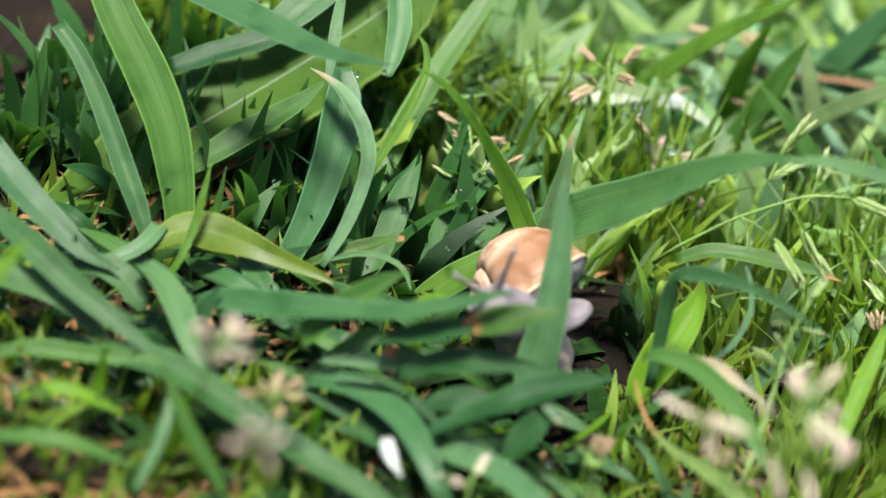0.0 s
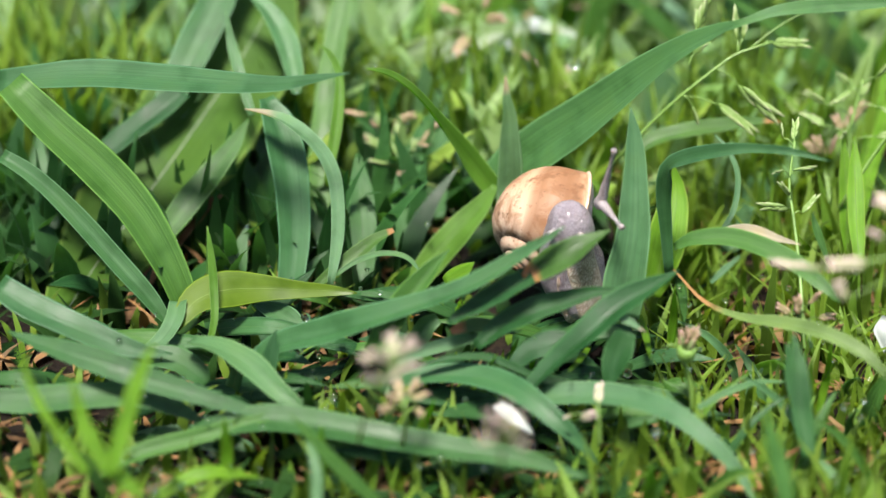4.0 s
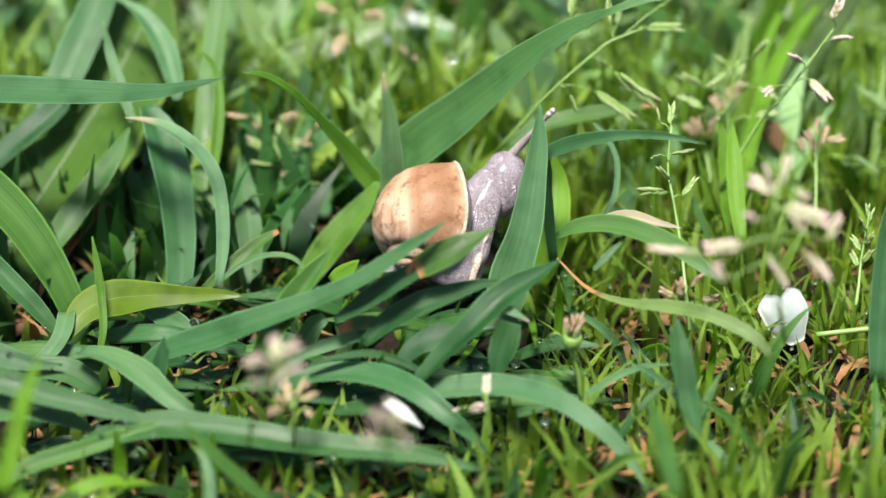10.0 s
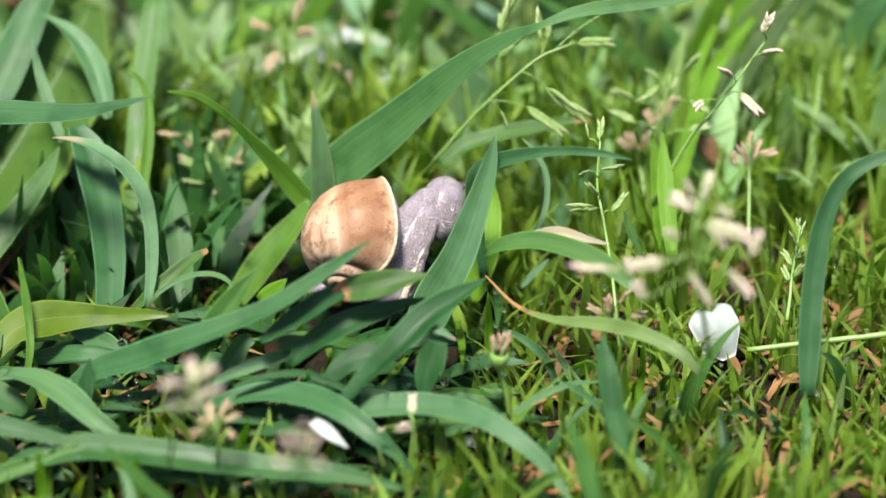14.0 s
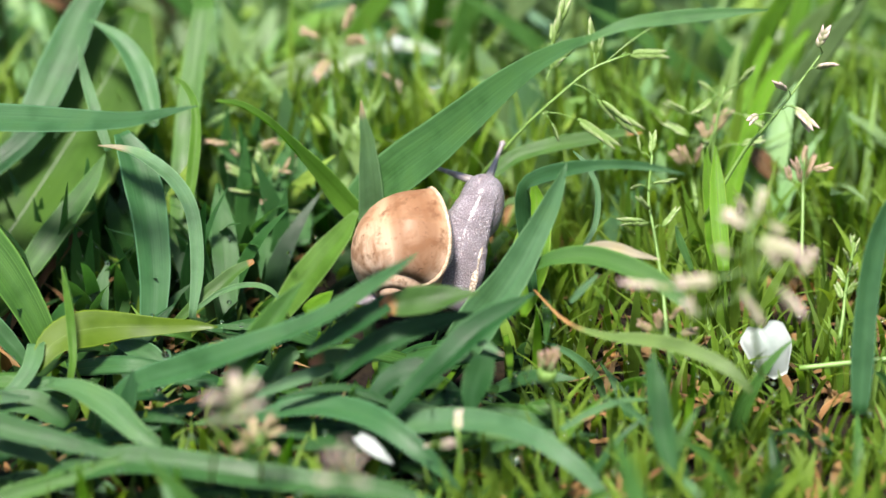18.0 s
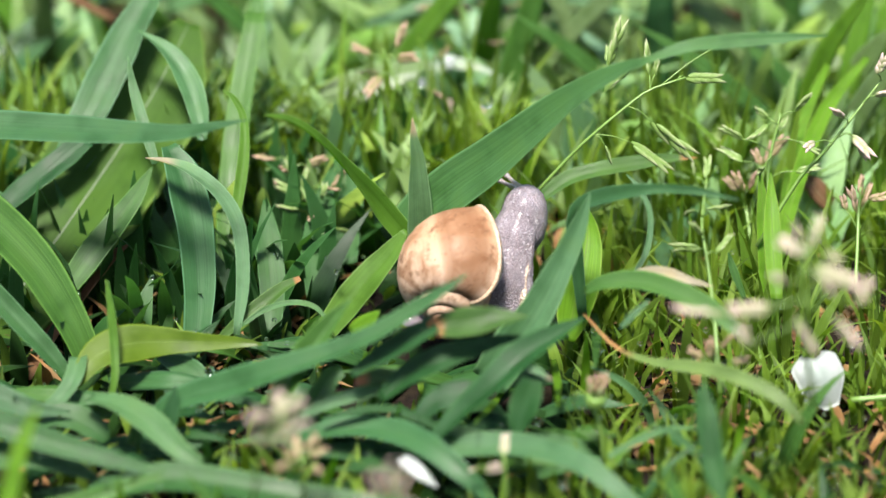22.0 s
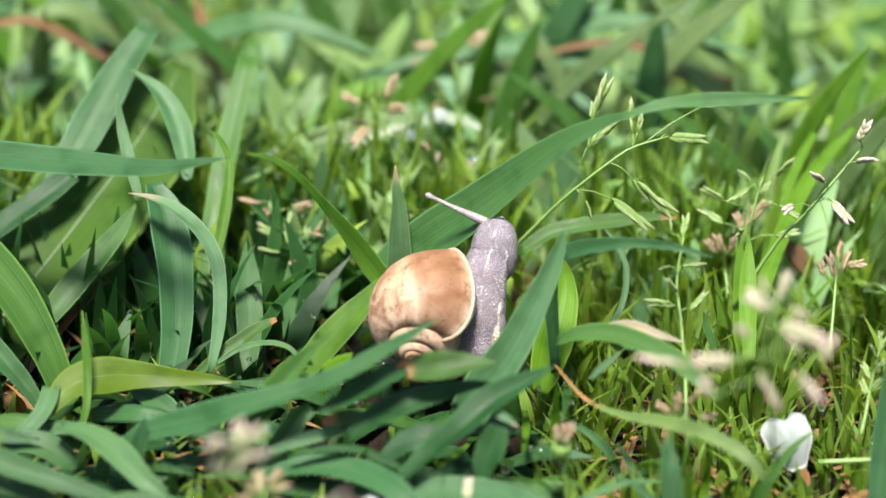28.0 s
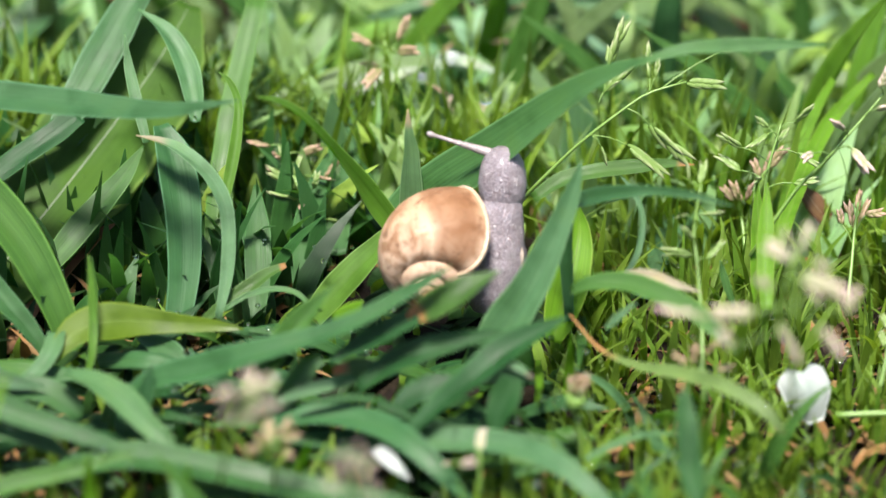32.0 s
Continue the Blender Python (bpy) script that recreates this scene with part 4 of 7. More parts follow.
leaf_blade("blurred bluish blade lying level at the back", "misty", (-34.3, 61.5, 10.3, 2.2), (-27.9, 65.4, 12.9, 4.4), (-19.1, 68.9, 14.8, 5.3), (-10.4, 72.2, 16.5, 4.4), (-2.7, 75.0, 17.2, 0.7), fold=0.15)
leaf_blade("long yellow green stem leaf, arched over", "lime", (59.8, 17.7, 8.7, 1.9), (62.4, 29.7, 13.4, 2.7), (65.8, 41.5, 17.9, 3.0), (70.3, 52.9, 21.6, 2.6), (77.4, 62.4, 26.0, 1.1))
leaf_blade("upright yellow green blade", "lime", (58.0, -3.3, 12.4, 2.0), (57.5, 2.0, 17.5, 3.0), (57.2, 7.2, 22.7, 2.8), (57.0, 12.8, 28.3, 0.3))
leaf_blade("grey green blurred blade", "pale", (37.0, 23.0, -1.7, 2.9), (41.1, 34.8, 2.6, 4.9), (47.0, 45.8, 5.7, 3.9), (53.0, 57.0, 9.0, 2.6), (59.1, 66.5, 13.4, 0.4))
leaf_blade("dry curved blade, orange at one end", "dryend", (60.2, -44.3, 13.2, 1.1), (56.4, -41.6, 16.1, 2.3), (50.0, -37.4, 17.4, 2.5), (42.7, -33.2, 16.7, 2.3), (36.2, -29.5, 15.3, 1.4), (30.1, -24.9, 15.4, 0.7), (24.9, -18.9, 18.0, 0.3), fold=0.25)
leaf_blade("dark green upright grass blade", "dark", (46.4, -61.2, 8.2, 1.9), (45.3, -57.1, 13.3, 3.2), (44.4, -52.8, 18.8, 3.2), (43.5, -48.7, 23.9, 0.4), fold=0.3)
leaf_blade("soft blurred near blade", "green", (40.8, -96.6, 20.9, 1.7), (39.4, -94.0, 25.4, 2.8), (37.8, -91.4, 29.9, 2.4), (36.3, -88.9, 34.5, 0.3))
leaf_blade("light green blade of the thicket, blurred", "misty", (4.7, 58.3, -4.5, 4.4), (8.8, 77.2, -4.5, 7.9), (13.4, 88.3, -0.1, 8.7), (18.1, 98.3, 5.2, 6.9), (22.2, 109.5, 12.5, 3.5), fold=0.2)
leaf_blade("thin pale bent stalk leaf", "pale", (32.9, -5.5, 17.0, 0.8), (35.6, -2.1, 20.8, 1.0), (36.1, 1.7, 25.5, 1.0), (34.3, 4.8, 28.9, 0.8), (32.0, 7.0, 30.6, 0.3))
leaf_blade("bluish grass blade arching over at the edge of the lawn", "blue", (79.0, -35.7, 3.3, 2.5), (79.5, -31.4, 10.8, 3.8), (80.4, -25.7, 20.7, 3.8), (82.2, -21.8, 29.5, 3.4), (85.4, -19.4, 35.5, 2.9), (90.4, -18.6, 39.0, 2.3), (97.5, -18.4, 41.3, 0.8), fold=0.2, twist=(0, 20))
leaf_blade("silvery narrow dry blade", "pale", (30.8, -28.5, 21.2, 0.6), (32.9, -27.4, 23.0, 1.3), (35.5, -26.1, 25.2, 0.4))
leaf_blade("small pale pointed leaf", "tipped", (14.7, -38.6, 19.8, 0.6), (16.8, -39.0, 19.3, 1.5), (19.8, -39.8, 17.8, 0.2), fold=0.3)
leaf_blade("pale stalk leaf lying in the fine grass", "pale", (29.0, -45.8, 7.1, 1.0), (33.9, -42.7, 8.5, 1.3), (38.8, -40.1, 9.0, 1.1), (43.7, -38.1, 8.2, 0.3))
leaf_blade("dark blade standing behind the shell", "dark", (-28.9, 0.9, 1.0, 3.1), (-29.3, 8.4, 6.1, 4.7), (-30.4, 16.0, 11.3, 4.3), (-31.4, 23.1, 15.6, 0.8), fold=0.2)
leaf_blade("dark blade standing behind the shell", "dark", (-22.1, 12.1, 0.4, 2.7), (-22.8, 22.0, 5.6, 4.6), (-21.7, 31.5, 9.9, 4.0), (-19.6, 41.0, 14.4, 0.9), fold=0.2)
leaf_blade("bluish blade standing in shade behind the shell", "blue", (-17.0, 26.3, 0.8, 3.2), (-17.4, 35.7, 5.2, 4.9), (-17.3, 45.2, 9.8, 4.5), (-16.4, 54.9, 14.5, 1.1), fold=0.2)
leaf_blade("bluish grass blade in shade beneath the yellow leaf", "blue", (-36.9, -22.3, 0.9, 3.0), (-40.0, -18.7, 3.3, 4.6), (-43.1, -15.8, 4.4, 4.0), (-47.3, -13.4, 4.6, 0.8), fold=0.2)
leaf_blade("dark upright blade in the tuft", "deep", (-42.8, -40.1, 6.2, 1.9), (-42.5, -38.2, 9.5, 2.7), (-41.8, -36.0, 13.2, 0.3))
leaf_blade("tall thin lime grass stem leaf", "lime", (59.5, 18.4, -0.4, 1.2), (60.9, 29.8, 7.2, 1.9), (63.1, 43.1, 14.1, 2.1), (67.4, 56.5, 21.2, 1.9), (72.8, 68.5, 25.8, 0.6))
leaf_blade("upright lime blade between seed heads", "lime", (57.1, 4.8, 4.1, 2.0), (56.9, 9.7, 10.5, 2.8), (56.4, 15.1, 17.8, 2.6), (55.7, 20.2, 24.7, 0.3))
leaf_blade("low green blade in the fine grass", "green", (52.7, -0.6, 10.8, 0.8), (50.7, 1.8, 15.1, 1.4), (49.8, 3.3, 17.7, 0.3))
leaf_blade("dark green blade at the edge of the fine grass", "dark", (49.3, -53.9, 2.6, 1.8), (46.6, -49.9, 7.7, 2.9), (44.4, -45.8, 12.8, 2.8), (43.1, -42.6, 18.4, 0.4), fold=0.3)
leaf_blade("bluish grass blade lying at the lower edge", "blue", (-67.5, -48.2, -3.9, 2.8), (-59.1, -46.9, -2.0, 4.3), (-49.7, -47.1, -2.5, 3.7), (-41.3, -48.4, -4.5, 0.9), fold=0.2)
rng_lean = random.Random(77)
for k in range(34):
    x, y = rng_lean.uniform(20, 92), rng_lean.uniform(-68, -16)
    if math.hypot(x - PETAL_SPOT[0], y - PETAL_SPOT[1]) < 13:
        continue
    turn, reach, rise = rng_lean.uniform(0, 6.283), rng_lean.uniform(5, 15), rng_lean.uniform(9, 19)
    wide = rng_lean.uniform(1.5, 3.0)
    leaf_blade("narrow green grass blade leaning through the fine grass", ("green", "pale", "fresh", "dark")[k % 4], *[(x + reach * math.cos(turn) * u ** 1.6, y + reach * math.sin(turn) * u ** 1.6, -4.5 + rise * (u - 0.35 * u * u) / 0.65, wide * (0.6 + 1.6 * u - 2.15 * u * u)) for u in (0, 0.25, 0.5, 0.75, 1.0)], fold=0.35, twist=(rng_lean.uniform(-30, 30), rng_lean.uniform(-30, 30)), count=12)

blade("small bright green grass shoot", 1.8, (-11.2, -29.4, 0.0), (-9.8, -32.1, 7.0), (-8.9, -36.5, 15.0), look_like="green")
blade("small bright green grass shoot", 1.8, (-3.8, -26.7, 0.0), (-2.2, -31.4, 7.0), (-1.1, -38.0, 15.0), look_like="lime")
blade("small bright green grass shoot", 1.5, (1.1, -26.7, 0.0), (1.6, -31.6, 7.0), (1.5, -38.3, 15.0), look_like="lime")
blade("small bright green grass shoot", 2.2, (-35.8, -46.3, 0.0), (-35.3, -49.4, 7.0), (-35.4, -54.3, 15.0), look_like="green")
blade("small bright green grass shoot", 2.4, (-32.9, -66.6, 0.0), (-32.3, -66.4, 7.0), (-32.1, -67.9, 15.0), look_like="lime")
blade("small bright green grass shoot", 3.0, (-17.3, -48.1, 0.0), (-15.5, -52.0, 7.0), (-14.3, -57.8, 15.0), look_like="lime")
blade("small bright green grass shoot", 2.0, (-24.7, -53.2, 0.0), (-22.3, -55.5, 7.0), (-20.5, -59.5, 15.0), look_like="green")
blade("small bright green grass shoot", 1.2, (11.4, -15.5, 0.0), (9.5, -31.6, 7.0), (7.1, -49.1, 15.0), look_like="lime")
blade("small bright green grass shoot", 1.4, (20.1, -4.0, 0.0), (20.7, -23.3, 7.0), (20.7, -43.7, 15.0), look_like="lime")
blade("small bright green grass shoot", 1.8, (27.2, 12.0, 0.0), (27.3, -9.4, 7.0), (26.7, -31.9, 15.0), look_like="green")
blade("small bright green grass shoot", 1.6, (25.2, -17.4, 0.0), (25.5, -17.6, 7.0), (25.3, -19.7, 15.0), look_like="lime")
blade("small bright green grass shoot", 1.4, (49.9, -35.8, 0.0), (51.0, -34.3, 7.0), (51.3, -34.7, 15.0), look_like="lime")
blade("small bright green grass shoot", 1.4, (-55.5, -9.8, 0.0), (-55.6, -6.5, 7.0), (-56.2, -5.0, 15.0), look_like="green")
blade("small bright green grass shoot", 2.2, (-47.5, -66.6, 0.0), (-47.5, -65.6, 7.0), (-47.9, -66.2, 15.0), look_like="lime")
blade("small bright green grass shoot", 2.6, (-9.0, -32.2, 0.0), (-6.5, -37.0, 7.0), (-4.6, -43.7, 15.0), look_like="lime")
blade("small bent pale leaf", 2.6, (-48.9, -38.7, 3.0), (-47.2, -39.4, 9.0), (-44.7, -40.5, 11.0), look_like="pale", kind='even')
blade("light green leaf lying low", 2.8, (-59.2, -71.8, 2.0), (-51.0, -69.6, 6.0), (-41.3, -65.5, 3.0), look_like="lime")
blade("light green leaf lying low", 3.0, (-56.8, -83.3, 2.0), (-45.3, -82.0, 6.0), (-33.8, -76.2, 3.0), look_like="green")
blade("narrow green grass blade", 2.6, (-21.4, -69.7, 0.0), (-30.5, -70.1, 10.0), (-37.3, -69.0, 18.0), look_like="green")
blade("thin pale blade on the soil", 2.0, (-32.3, -80.7, 2.0), (-32.5, -73.9, 10.0), (-34.7, -69.3, 14.0), look_like="pale")
blade("fallen narrow white petal among the shoots", 2.6, (-4.3, -50.0, 9.0), (-1.5, -55.4, 10.0), (1.8, -57.0, 8.0), look_like="petal", kind='leaf', name='narrow_petal', category='petal')
blade("tan dry stalk leaf at the back", 2.6, (-45.0, 98.7, 10.0), (-48.6, 104.9, 18.0), (-52.1, 110.8, 25.0), look_like="dead")
blade("small orange dead leaf on the soil", 4.0, (70.4, 41.3, 6.0), (66.9, 42.1, 10.0), (65.7, 44.8, 11.0), look_like="dead", kind='leaf')
# two far leaves whose whitish colour stands for reflected sky
blade("wet leaf at the back with sky glare painted whitish", 4.0, (-19.9, 65.3, 14.0), (-13.4, 66.6, 16.0), (-5.3, 69.4, 18.0), look_like="glare", kind='leaf')
blade("wet leaf at the back with sky glare painted whitish", 3.0, (-4.8, 73.9, 16.0), (1.7, 72.8, 18.0), (9.4, 70.6, 17.0), look_like="glare", kind='leaf')
# the deep look paints shade onto the blades low in the tuft
blade("blade of the tuft, its shade put into a dark green colour", 5.0, (-47.6, -18.4, -4.0), (-44.8, -13.1, 2.0), (-37.0, -7.5, 9.0), look_like="deep")
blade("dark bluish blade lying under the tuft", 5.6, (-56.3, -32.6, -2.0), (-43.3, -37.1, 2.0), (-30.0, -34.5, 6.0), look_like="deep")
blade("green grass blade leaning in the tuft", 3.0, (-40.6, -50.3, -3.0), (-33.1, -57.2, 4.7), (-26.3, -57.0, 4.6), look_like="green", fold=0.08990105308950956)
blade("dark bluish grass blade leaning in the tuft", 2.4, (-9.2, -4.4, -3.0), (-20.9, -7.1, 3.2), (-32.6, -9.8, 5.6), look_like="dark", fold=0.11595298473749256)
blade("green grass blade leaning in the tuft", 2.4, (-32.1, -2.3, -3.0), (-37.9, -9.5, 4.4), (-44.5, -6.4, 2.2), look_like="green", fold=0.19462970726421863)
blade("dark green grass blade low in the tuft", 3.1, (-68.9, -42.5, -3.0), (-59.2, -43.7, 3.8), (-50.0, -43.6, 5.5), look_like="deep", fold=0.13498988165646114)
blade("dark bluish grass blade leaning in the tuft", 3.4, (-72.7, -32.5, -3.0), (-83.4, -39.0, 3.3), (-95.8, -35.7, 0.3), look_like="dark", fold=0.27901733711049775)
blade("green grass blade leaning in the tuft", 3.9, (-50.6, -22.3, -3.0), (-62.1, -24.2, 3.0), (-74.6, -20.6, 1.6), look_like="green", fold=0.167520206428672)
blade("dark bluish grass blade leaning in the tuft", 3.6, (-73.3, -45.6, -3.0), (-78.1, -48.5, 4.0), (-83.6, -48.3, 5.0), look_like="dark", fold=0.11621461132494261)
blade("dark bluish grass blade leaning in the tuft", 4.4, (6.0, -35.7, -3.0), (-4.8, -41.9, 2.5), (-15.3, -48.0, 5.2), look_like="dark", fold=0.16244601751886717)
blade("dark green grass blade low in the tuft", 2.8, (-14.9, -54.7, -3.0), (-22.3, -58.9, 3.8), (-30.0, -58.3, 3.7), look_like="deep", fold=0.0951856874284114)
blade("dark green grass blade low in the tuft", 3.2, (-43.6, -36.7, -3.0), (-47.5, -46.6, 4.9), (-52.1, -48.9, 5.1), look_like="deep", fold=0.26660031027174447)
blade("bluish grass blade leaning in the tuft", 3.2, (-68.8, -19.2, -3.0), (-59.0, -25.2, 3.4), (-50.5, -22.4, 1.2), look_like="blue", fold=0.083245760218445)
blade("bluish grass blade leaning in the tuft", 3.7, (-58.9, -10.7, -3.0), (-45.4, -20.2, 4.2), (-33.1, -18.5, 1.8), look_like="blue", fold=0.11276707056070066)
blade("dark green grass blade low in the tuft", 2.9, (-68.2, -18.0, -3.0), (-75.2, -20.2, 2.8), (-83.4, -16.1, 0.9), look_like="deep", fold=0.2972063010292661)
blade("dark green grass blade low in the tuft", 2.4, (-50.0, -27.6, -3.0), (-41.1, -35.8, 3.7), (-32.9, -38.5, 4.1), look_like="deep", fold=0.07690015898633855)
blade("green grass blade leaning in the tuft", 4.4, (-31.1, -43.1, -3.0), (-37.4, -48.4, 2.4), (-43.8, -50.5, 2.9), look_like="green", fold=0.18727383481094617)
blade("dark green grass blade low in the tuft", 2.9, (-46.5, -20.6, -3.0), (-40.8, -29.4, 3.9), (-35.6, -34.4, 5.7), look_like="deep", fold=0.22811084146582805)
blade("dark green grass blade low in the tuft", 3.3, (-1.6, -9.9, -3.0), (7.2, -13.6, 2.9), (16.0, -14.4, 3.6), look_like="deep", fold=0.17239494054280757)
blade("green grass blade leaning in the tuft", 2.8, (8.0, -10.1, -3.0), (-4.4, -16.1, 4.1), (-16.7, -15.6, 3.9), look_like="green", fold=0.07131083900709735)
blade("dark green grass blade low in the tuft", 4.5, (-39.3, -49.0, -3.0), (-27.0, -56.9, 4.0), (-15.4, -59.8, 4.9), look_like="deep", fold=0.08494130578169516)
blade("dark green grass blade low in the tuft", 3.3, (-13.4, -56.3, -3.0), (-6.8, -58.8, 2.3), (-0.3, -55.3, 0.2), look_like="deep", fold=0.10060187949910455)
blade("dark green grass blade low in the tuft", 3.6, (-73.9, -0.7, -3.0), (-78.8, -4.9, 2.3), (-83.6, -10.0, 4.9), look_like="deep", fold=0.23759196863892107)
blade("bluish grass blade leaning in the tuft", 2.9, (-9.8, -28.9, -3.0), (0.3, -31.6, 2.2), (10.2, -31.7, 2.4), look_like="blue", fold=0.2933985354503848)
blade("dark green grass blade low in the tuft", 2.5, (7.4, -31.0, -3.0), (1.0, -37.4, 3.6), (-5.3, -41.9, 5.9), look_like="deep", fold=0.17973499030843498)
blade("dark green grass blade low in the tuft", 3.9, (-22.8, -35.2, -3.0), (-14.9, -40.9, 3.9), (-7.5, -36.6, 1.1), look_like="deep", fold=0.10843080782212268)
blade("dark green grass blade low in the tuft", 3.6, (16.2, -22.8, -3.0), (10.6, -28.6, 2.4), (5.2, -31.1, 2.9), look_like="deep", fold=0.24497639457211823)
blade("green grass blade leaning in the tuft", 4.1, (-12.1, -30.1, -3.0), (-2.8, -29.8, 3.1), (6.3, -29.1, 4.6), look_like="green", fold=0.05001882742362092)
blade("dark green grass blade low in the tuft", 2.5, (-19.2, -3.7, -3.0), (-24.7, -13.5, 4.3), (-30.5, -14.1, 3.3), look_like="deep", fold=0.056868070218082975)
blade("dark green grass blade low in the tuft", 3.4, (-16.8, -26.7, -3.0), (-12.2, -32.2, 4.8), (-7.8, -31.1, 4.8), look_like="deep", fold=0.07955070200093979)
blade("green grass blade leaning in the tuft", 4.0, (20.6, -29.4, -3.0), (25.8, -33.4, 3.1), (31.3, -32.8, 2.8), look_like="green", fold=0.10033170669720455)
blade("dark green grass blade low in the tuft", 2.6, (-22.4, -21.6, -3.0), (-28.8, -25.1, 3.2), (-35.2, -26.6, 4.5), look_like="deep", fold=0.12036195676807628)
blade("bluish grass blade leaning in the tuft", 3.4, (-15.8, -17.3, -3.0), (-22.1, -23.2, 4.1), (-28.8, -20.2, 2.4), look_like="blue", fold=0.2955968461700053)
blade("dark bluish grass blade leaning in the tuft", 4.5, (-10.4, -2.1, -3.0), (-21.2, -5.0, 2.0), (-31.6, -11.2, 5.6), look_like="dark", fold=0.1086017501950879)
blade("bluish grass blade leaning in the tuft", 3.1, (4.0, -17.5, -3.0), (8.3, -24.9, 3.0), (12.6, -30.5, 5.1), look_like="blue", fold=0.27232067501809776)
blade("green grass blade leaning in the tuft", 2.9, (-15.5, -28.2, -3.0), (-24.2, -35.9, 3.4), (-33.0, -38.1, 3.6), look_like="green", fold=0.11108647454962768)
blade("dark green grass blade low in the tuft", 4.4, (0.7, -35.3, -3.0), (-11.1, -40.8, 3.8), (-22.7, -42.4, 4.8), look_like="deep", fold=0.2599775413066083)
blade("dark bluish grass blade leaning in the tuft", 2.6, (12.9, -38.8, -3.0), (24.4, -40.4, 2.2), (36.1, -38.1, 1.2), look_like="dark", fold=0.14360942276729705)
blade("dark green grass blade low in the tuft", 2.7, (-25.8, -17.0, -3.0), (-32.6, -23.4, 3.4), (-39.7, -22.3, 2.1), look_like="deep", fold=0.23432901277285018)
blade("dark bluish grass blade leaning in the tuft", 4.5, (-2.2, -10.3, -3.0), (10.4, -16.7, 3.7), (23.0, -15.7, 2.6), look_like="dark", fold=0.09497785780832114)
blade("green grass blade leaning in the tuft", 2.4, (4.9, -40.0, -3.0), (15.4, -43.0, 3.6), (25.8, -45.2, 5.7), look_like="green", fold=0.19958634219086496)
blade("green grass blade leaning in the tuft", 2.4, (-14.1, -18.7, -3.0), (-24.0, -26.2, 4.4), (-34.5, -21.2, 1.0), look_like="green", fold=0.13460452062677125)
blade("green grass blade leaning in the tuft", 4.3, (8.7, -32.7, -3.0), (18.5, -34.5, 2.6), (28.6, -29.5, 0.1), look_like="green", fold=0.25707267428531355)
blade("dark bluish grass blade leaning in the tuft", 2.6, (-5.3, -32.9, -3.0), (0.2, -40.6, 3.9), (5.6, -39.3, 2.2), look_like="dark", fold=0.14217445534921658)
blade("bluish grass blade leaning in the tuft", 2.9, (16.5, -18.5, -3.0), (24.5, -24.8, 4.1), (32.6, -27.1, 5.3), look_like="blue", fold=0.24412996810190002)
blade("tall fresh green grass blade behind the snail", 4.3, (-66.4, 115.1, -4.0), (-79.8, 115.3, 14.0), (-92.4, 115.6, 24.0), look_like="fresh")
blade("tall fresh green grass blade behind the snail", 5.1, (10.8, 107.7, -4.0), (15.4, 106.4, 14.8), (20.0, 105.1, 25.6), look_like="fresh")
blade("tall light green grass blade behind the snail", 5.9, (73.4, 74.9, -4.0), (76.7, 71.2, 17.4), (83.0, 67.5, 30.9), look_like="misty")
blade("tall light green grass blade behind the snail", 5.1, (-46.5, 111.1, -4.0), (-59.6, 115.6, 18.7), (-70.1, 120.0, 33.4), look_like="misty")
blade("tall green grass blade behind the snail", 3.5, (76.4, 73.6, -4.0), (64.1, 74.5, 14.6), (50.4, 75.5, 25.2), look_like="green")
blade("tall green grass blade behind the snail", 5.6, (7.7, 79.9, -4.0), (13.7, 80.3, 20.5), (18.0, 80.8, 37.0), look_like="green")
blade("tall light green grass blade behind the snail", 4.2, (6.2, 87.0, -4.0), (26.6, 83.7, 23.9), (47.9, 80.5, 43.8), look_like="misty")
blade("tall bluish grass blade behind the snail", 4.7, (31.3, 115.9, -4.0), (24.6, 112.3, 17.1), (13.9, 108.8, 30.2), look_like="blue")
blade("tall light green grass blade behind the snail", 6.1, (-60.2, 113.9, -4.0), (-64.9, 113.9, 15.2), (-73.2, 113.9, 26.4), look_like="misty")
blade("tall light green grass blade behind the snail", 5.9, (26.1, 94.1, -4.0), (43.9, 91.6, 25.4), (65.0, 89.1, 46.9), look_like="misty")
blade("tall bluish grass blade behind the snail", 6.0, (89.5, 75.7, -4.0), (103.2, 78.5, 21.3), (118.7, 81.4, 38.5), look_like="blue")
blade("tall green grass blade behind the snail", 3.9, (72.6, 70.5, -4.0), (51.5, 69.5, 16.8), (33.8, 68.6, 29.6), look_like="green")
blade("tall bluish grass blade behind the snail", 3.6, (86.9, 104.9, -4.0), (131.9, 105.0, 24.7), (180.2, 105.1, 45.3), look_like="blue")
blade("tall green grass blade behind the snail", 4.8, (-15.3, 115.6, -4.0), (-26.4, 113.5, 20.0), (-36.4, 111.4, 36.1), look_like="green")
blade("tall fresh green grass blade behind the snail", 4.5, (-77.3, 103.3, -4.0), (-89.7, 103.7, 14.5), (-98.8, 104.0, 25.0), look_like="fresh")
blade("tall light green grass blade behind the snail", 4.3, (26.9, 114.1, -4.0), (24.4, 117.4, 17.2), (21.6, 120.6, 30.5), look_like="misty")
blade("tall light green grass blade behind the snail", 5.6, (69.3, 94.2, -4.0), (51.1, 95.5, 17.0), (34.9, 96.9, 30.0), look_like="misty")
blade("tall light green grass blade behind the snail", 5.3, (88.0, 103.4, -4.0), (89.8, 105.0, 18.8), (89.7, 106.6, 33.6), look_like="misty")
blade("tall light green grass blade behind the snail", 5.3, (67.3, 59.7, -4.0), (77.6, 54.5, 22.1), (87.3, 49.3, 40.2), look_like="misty")
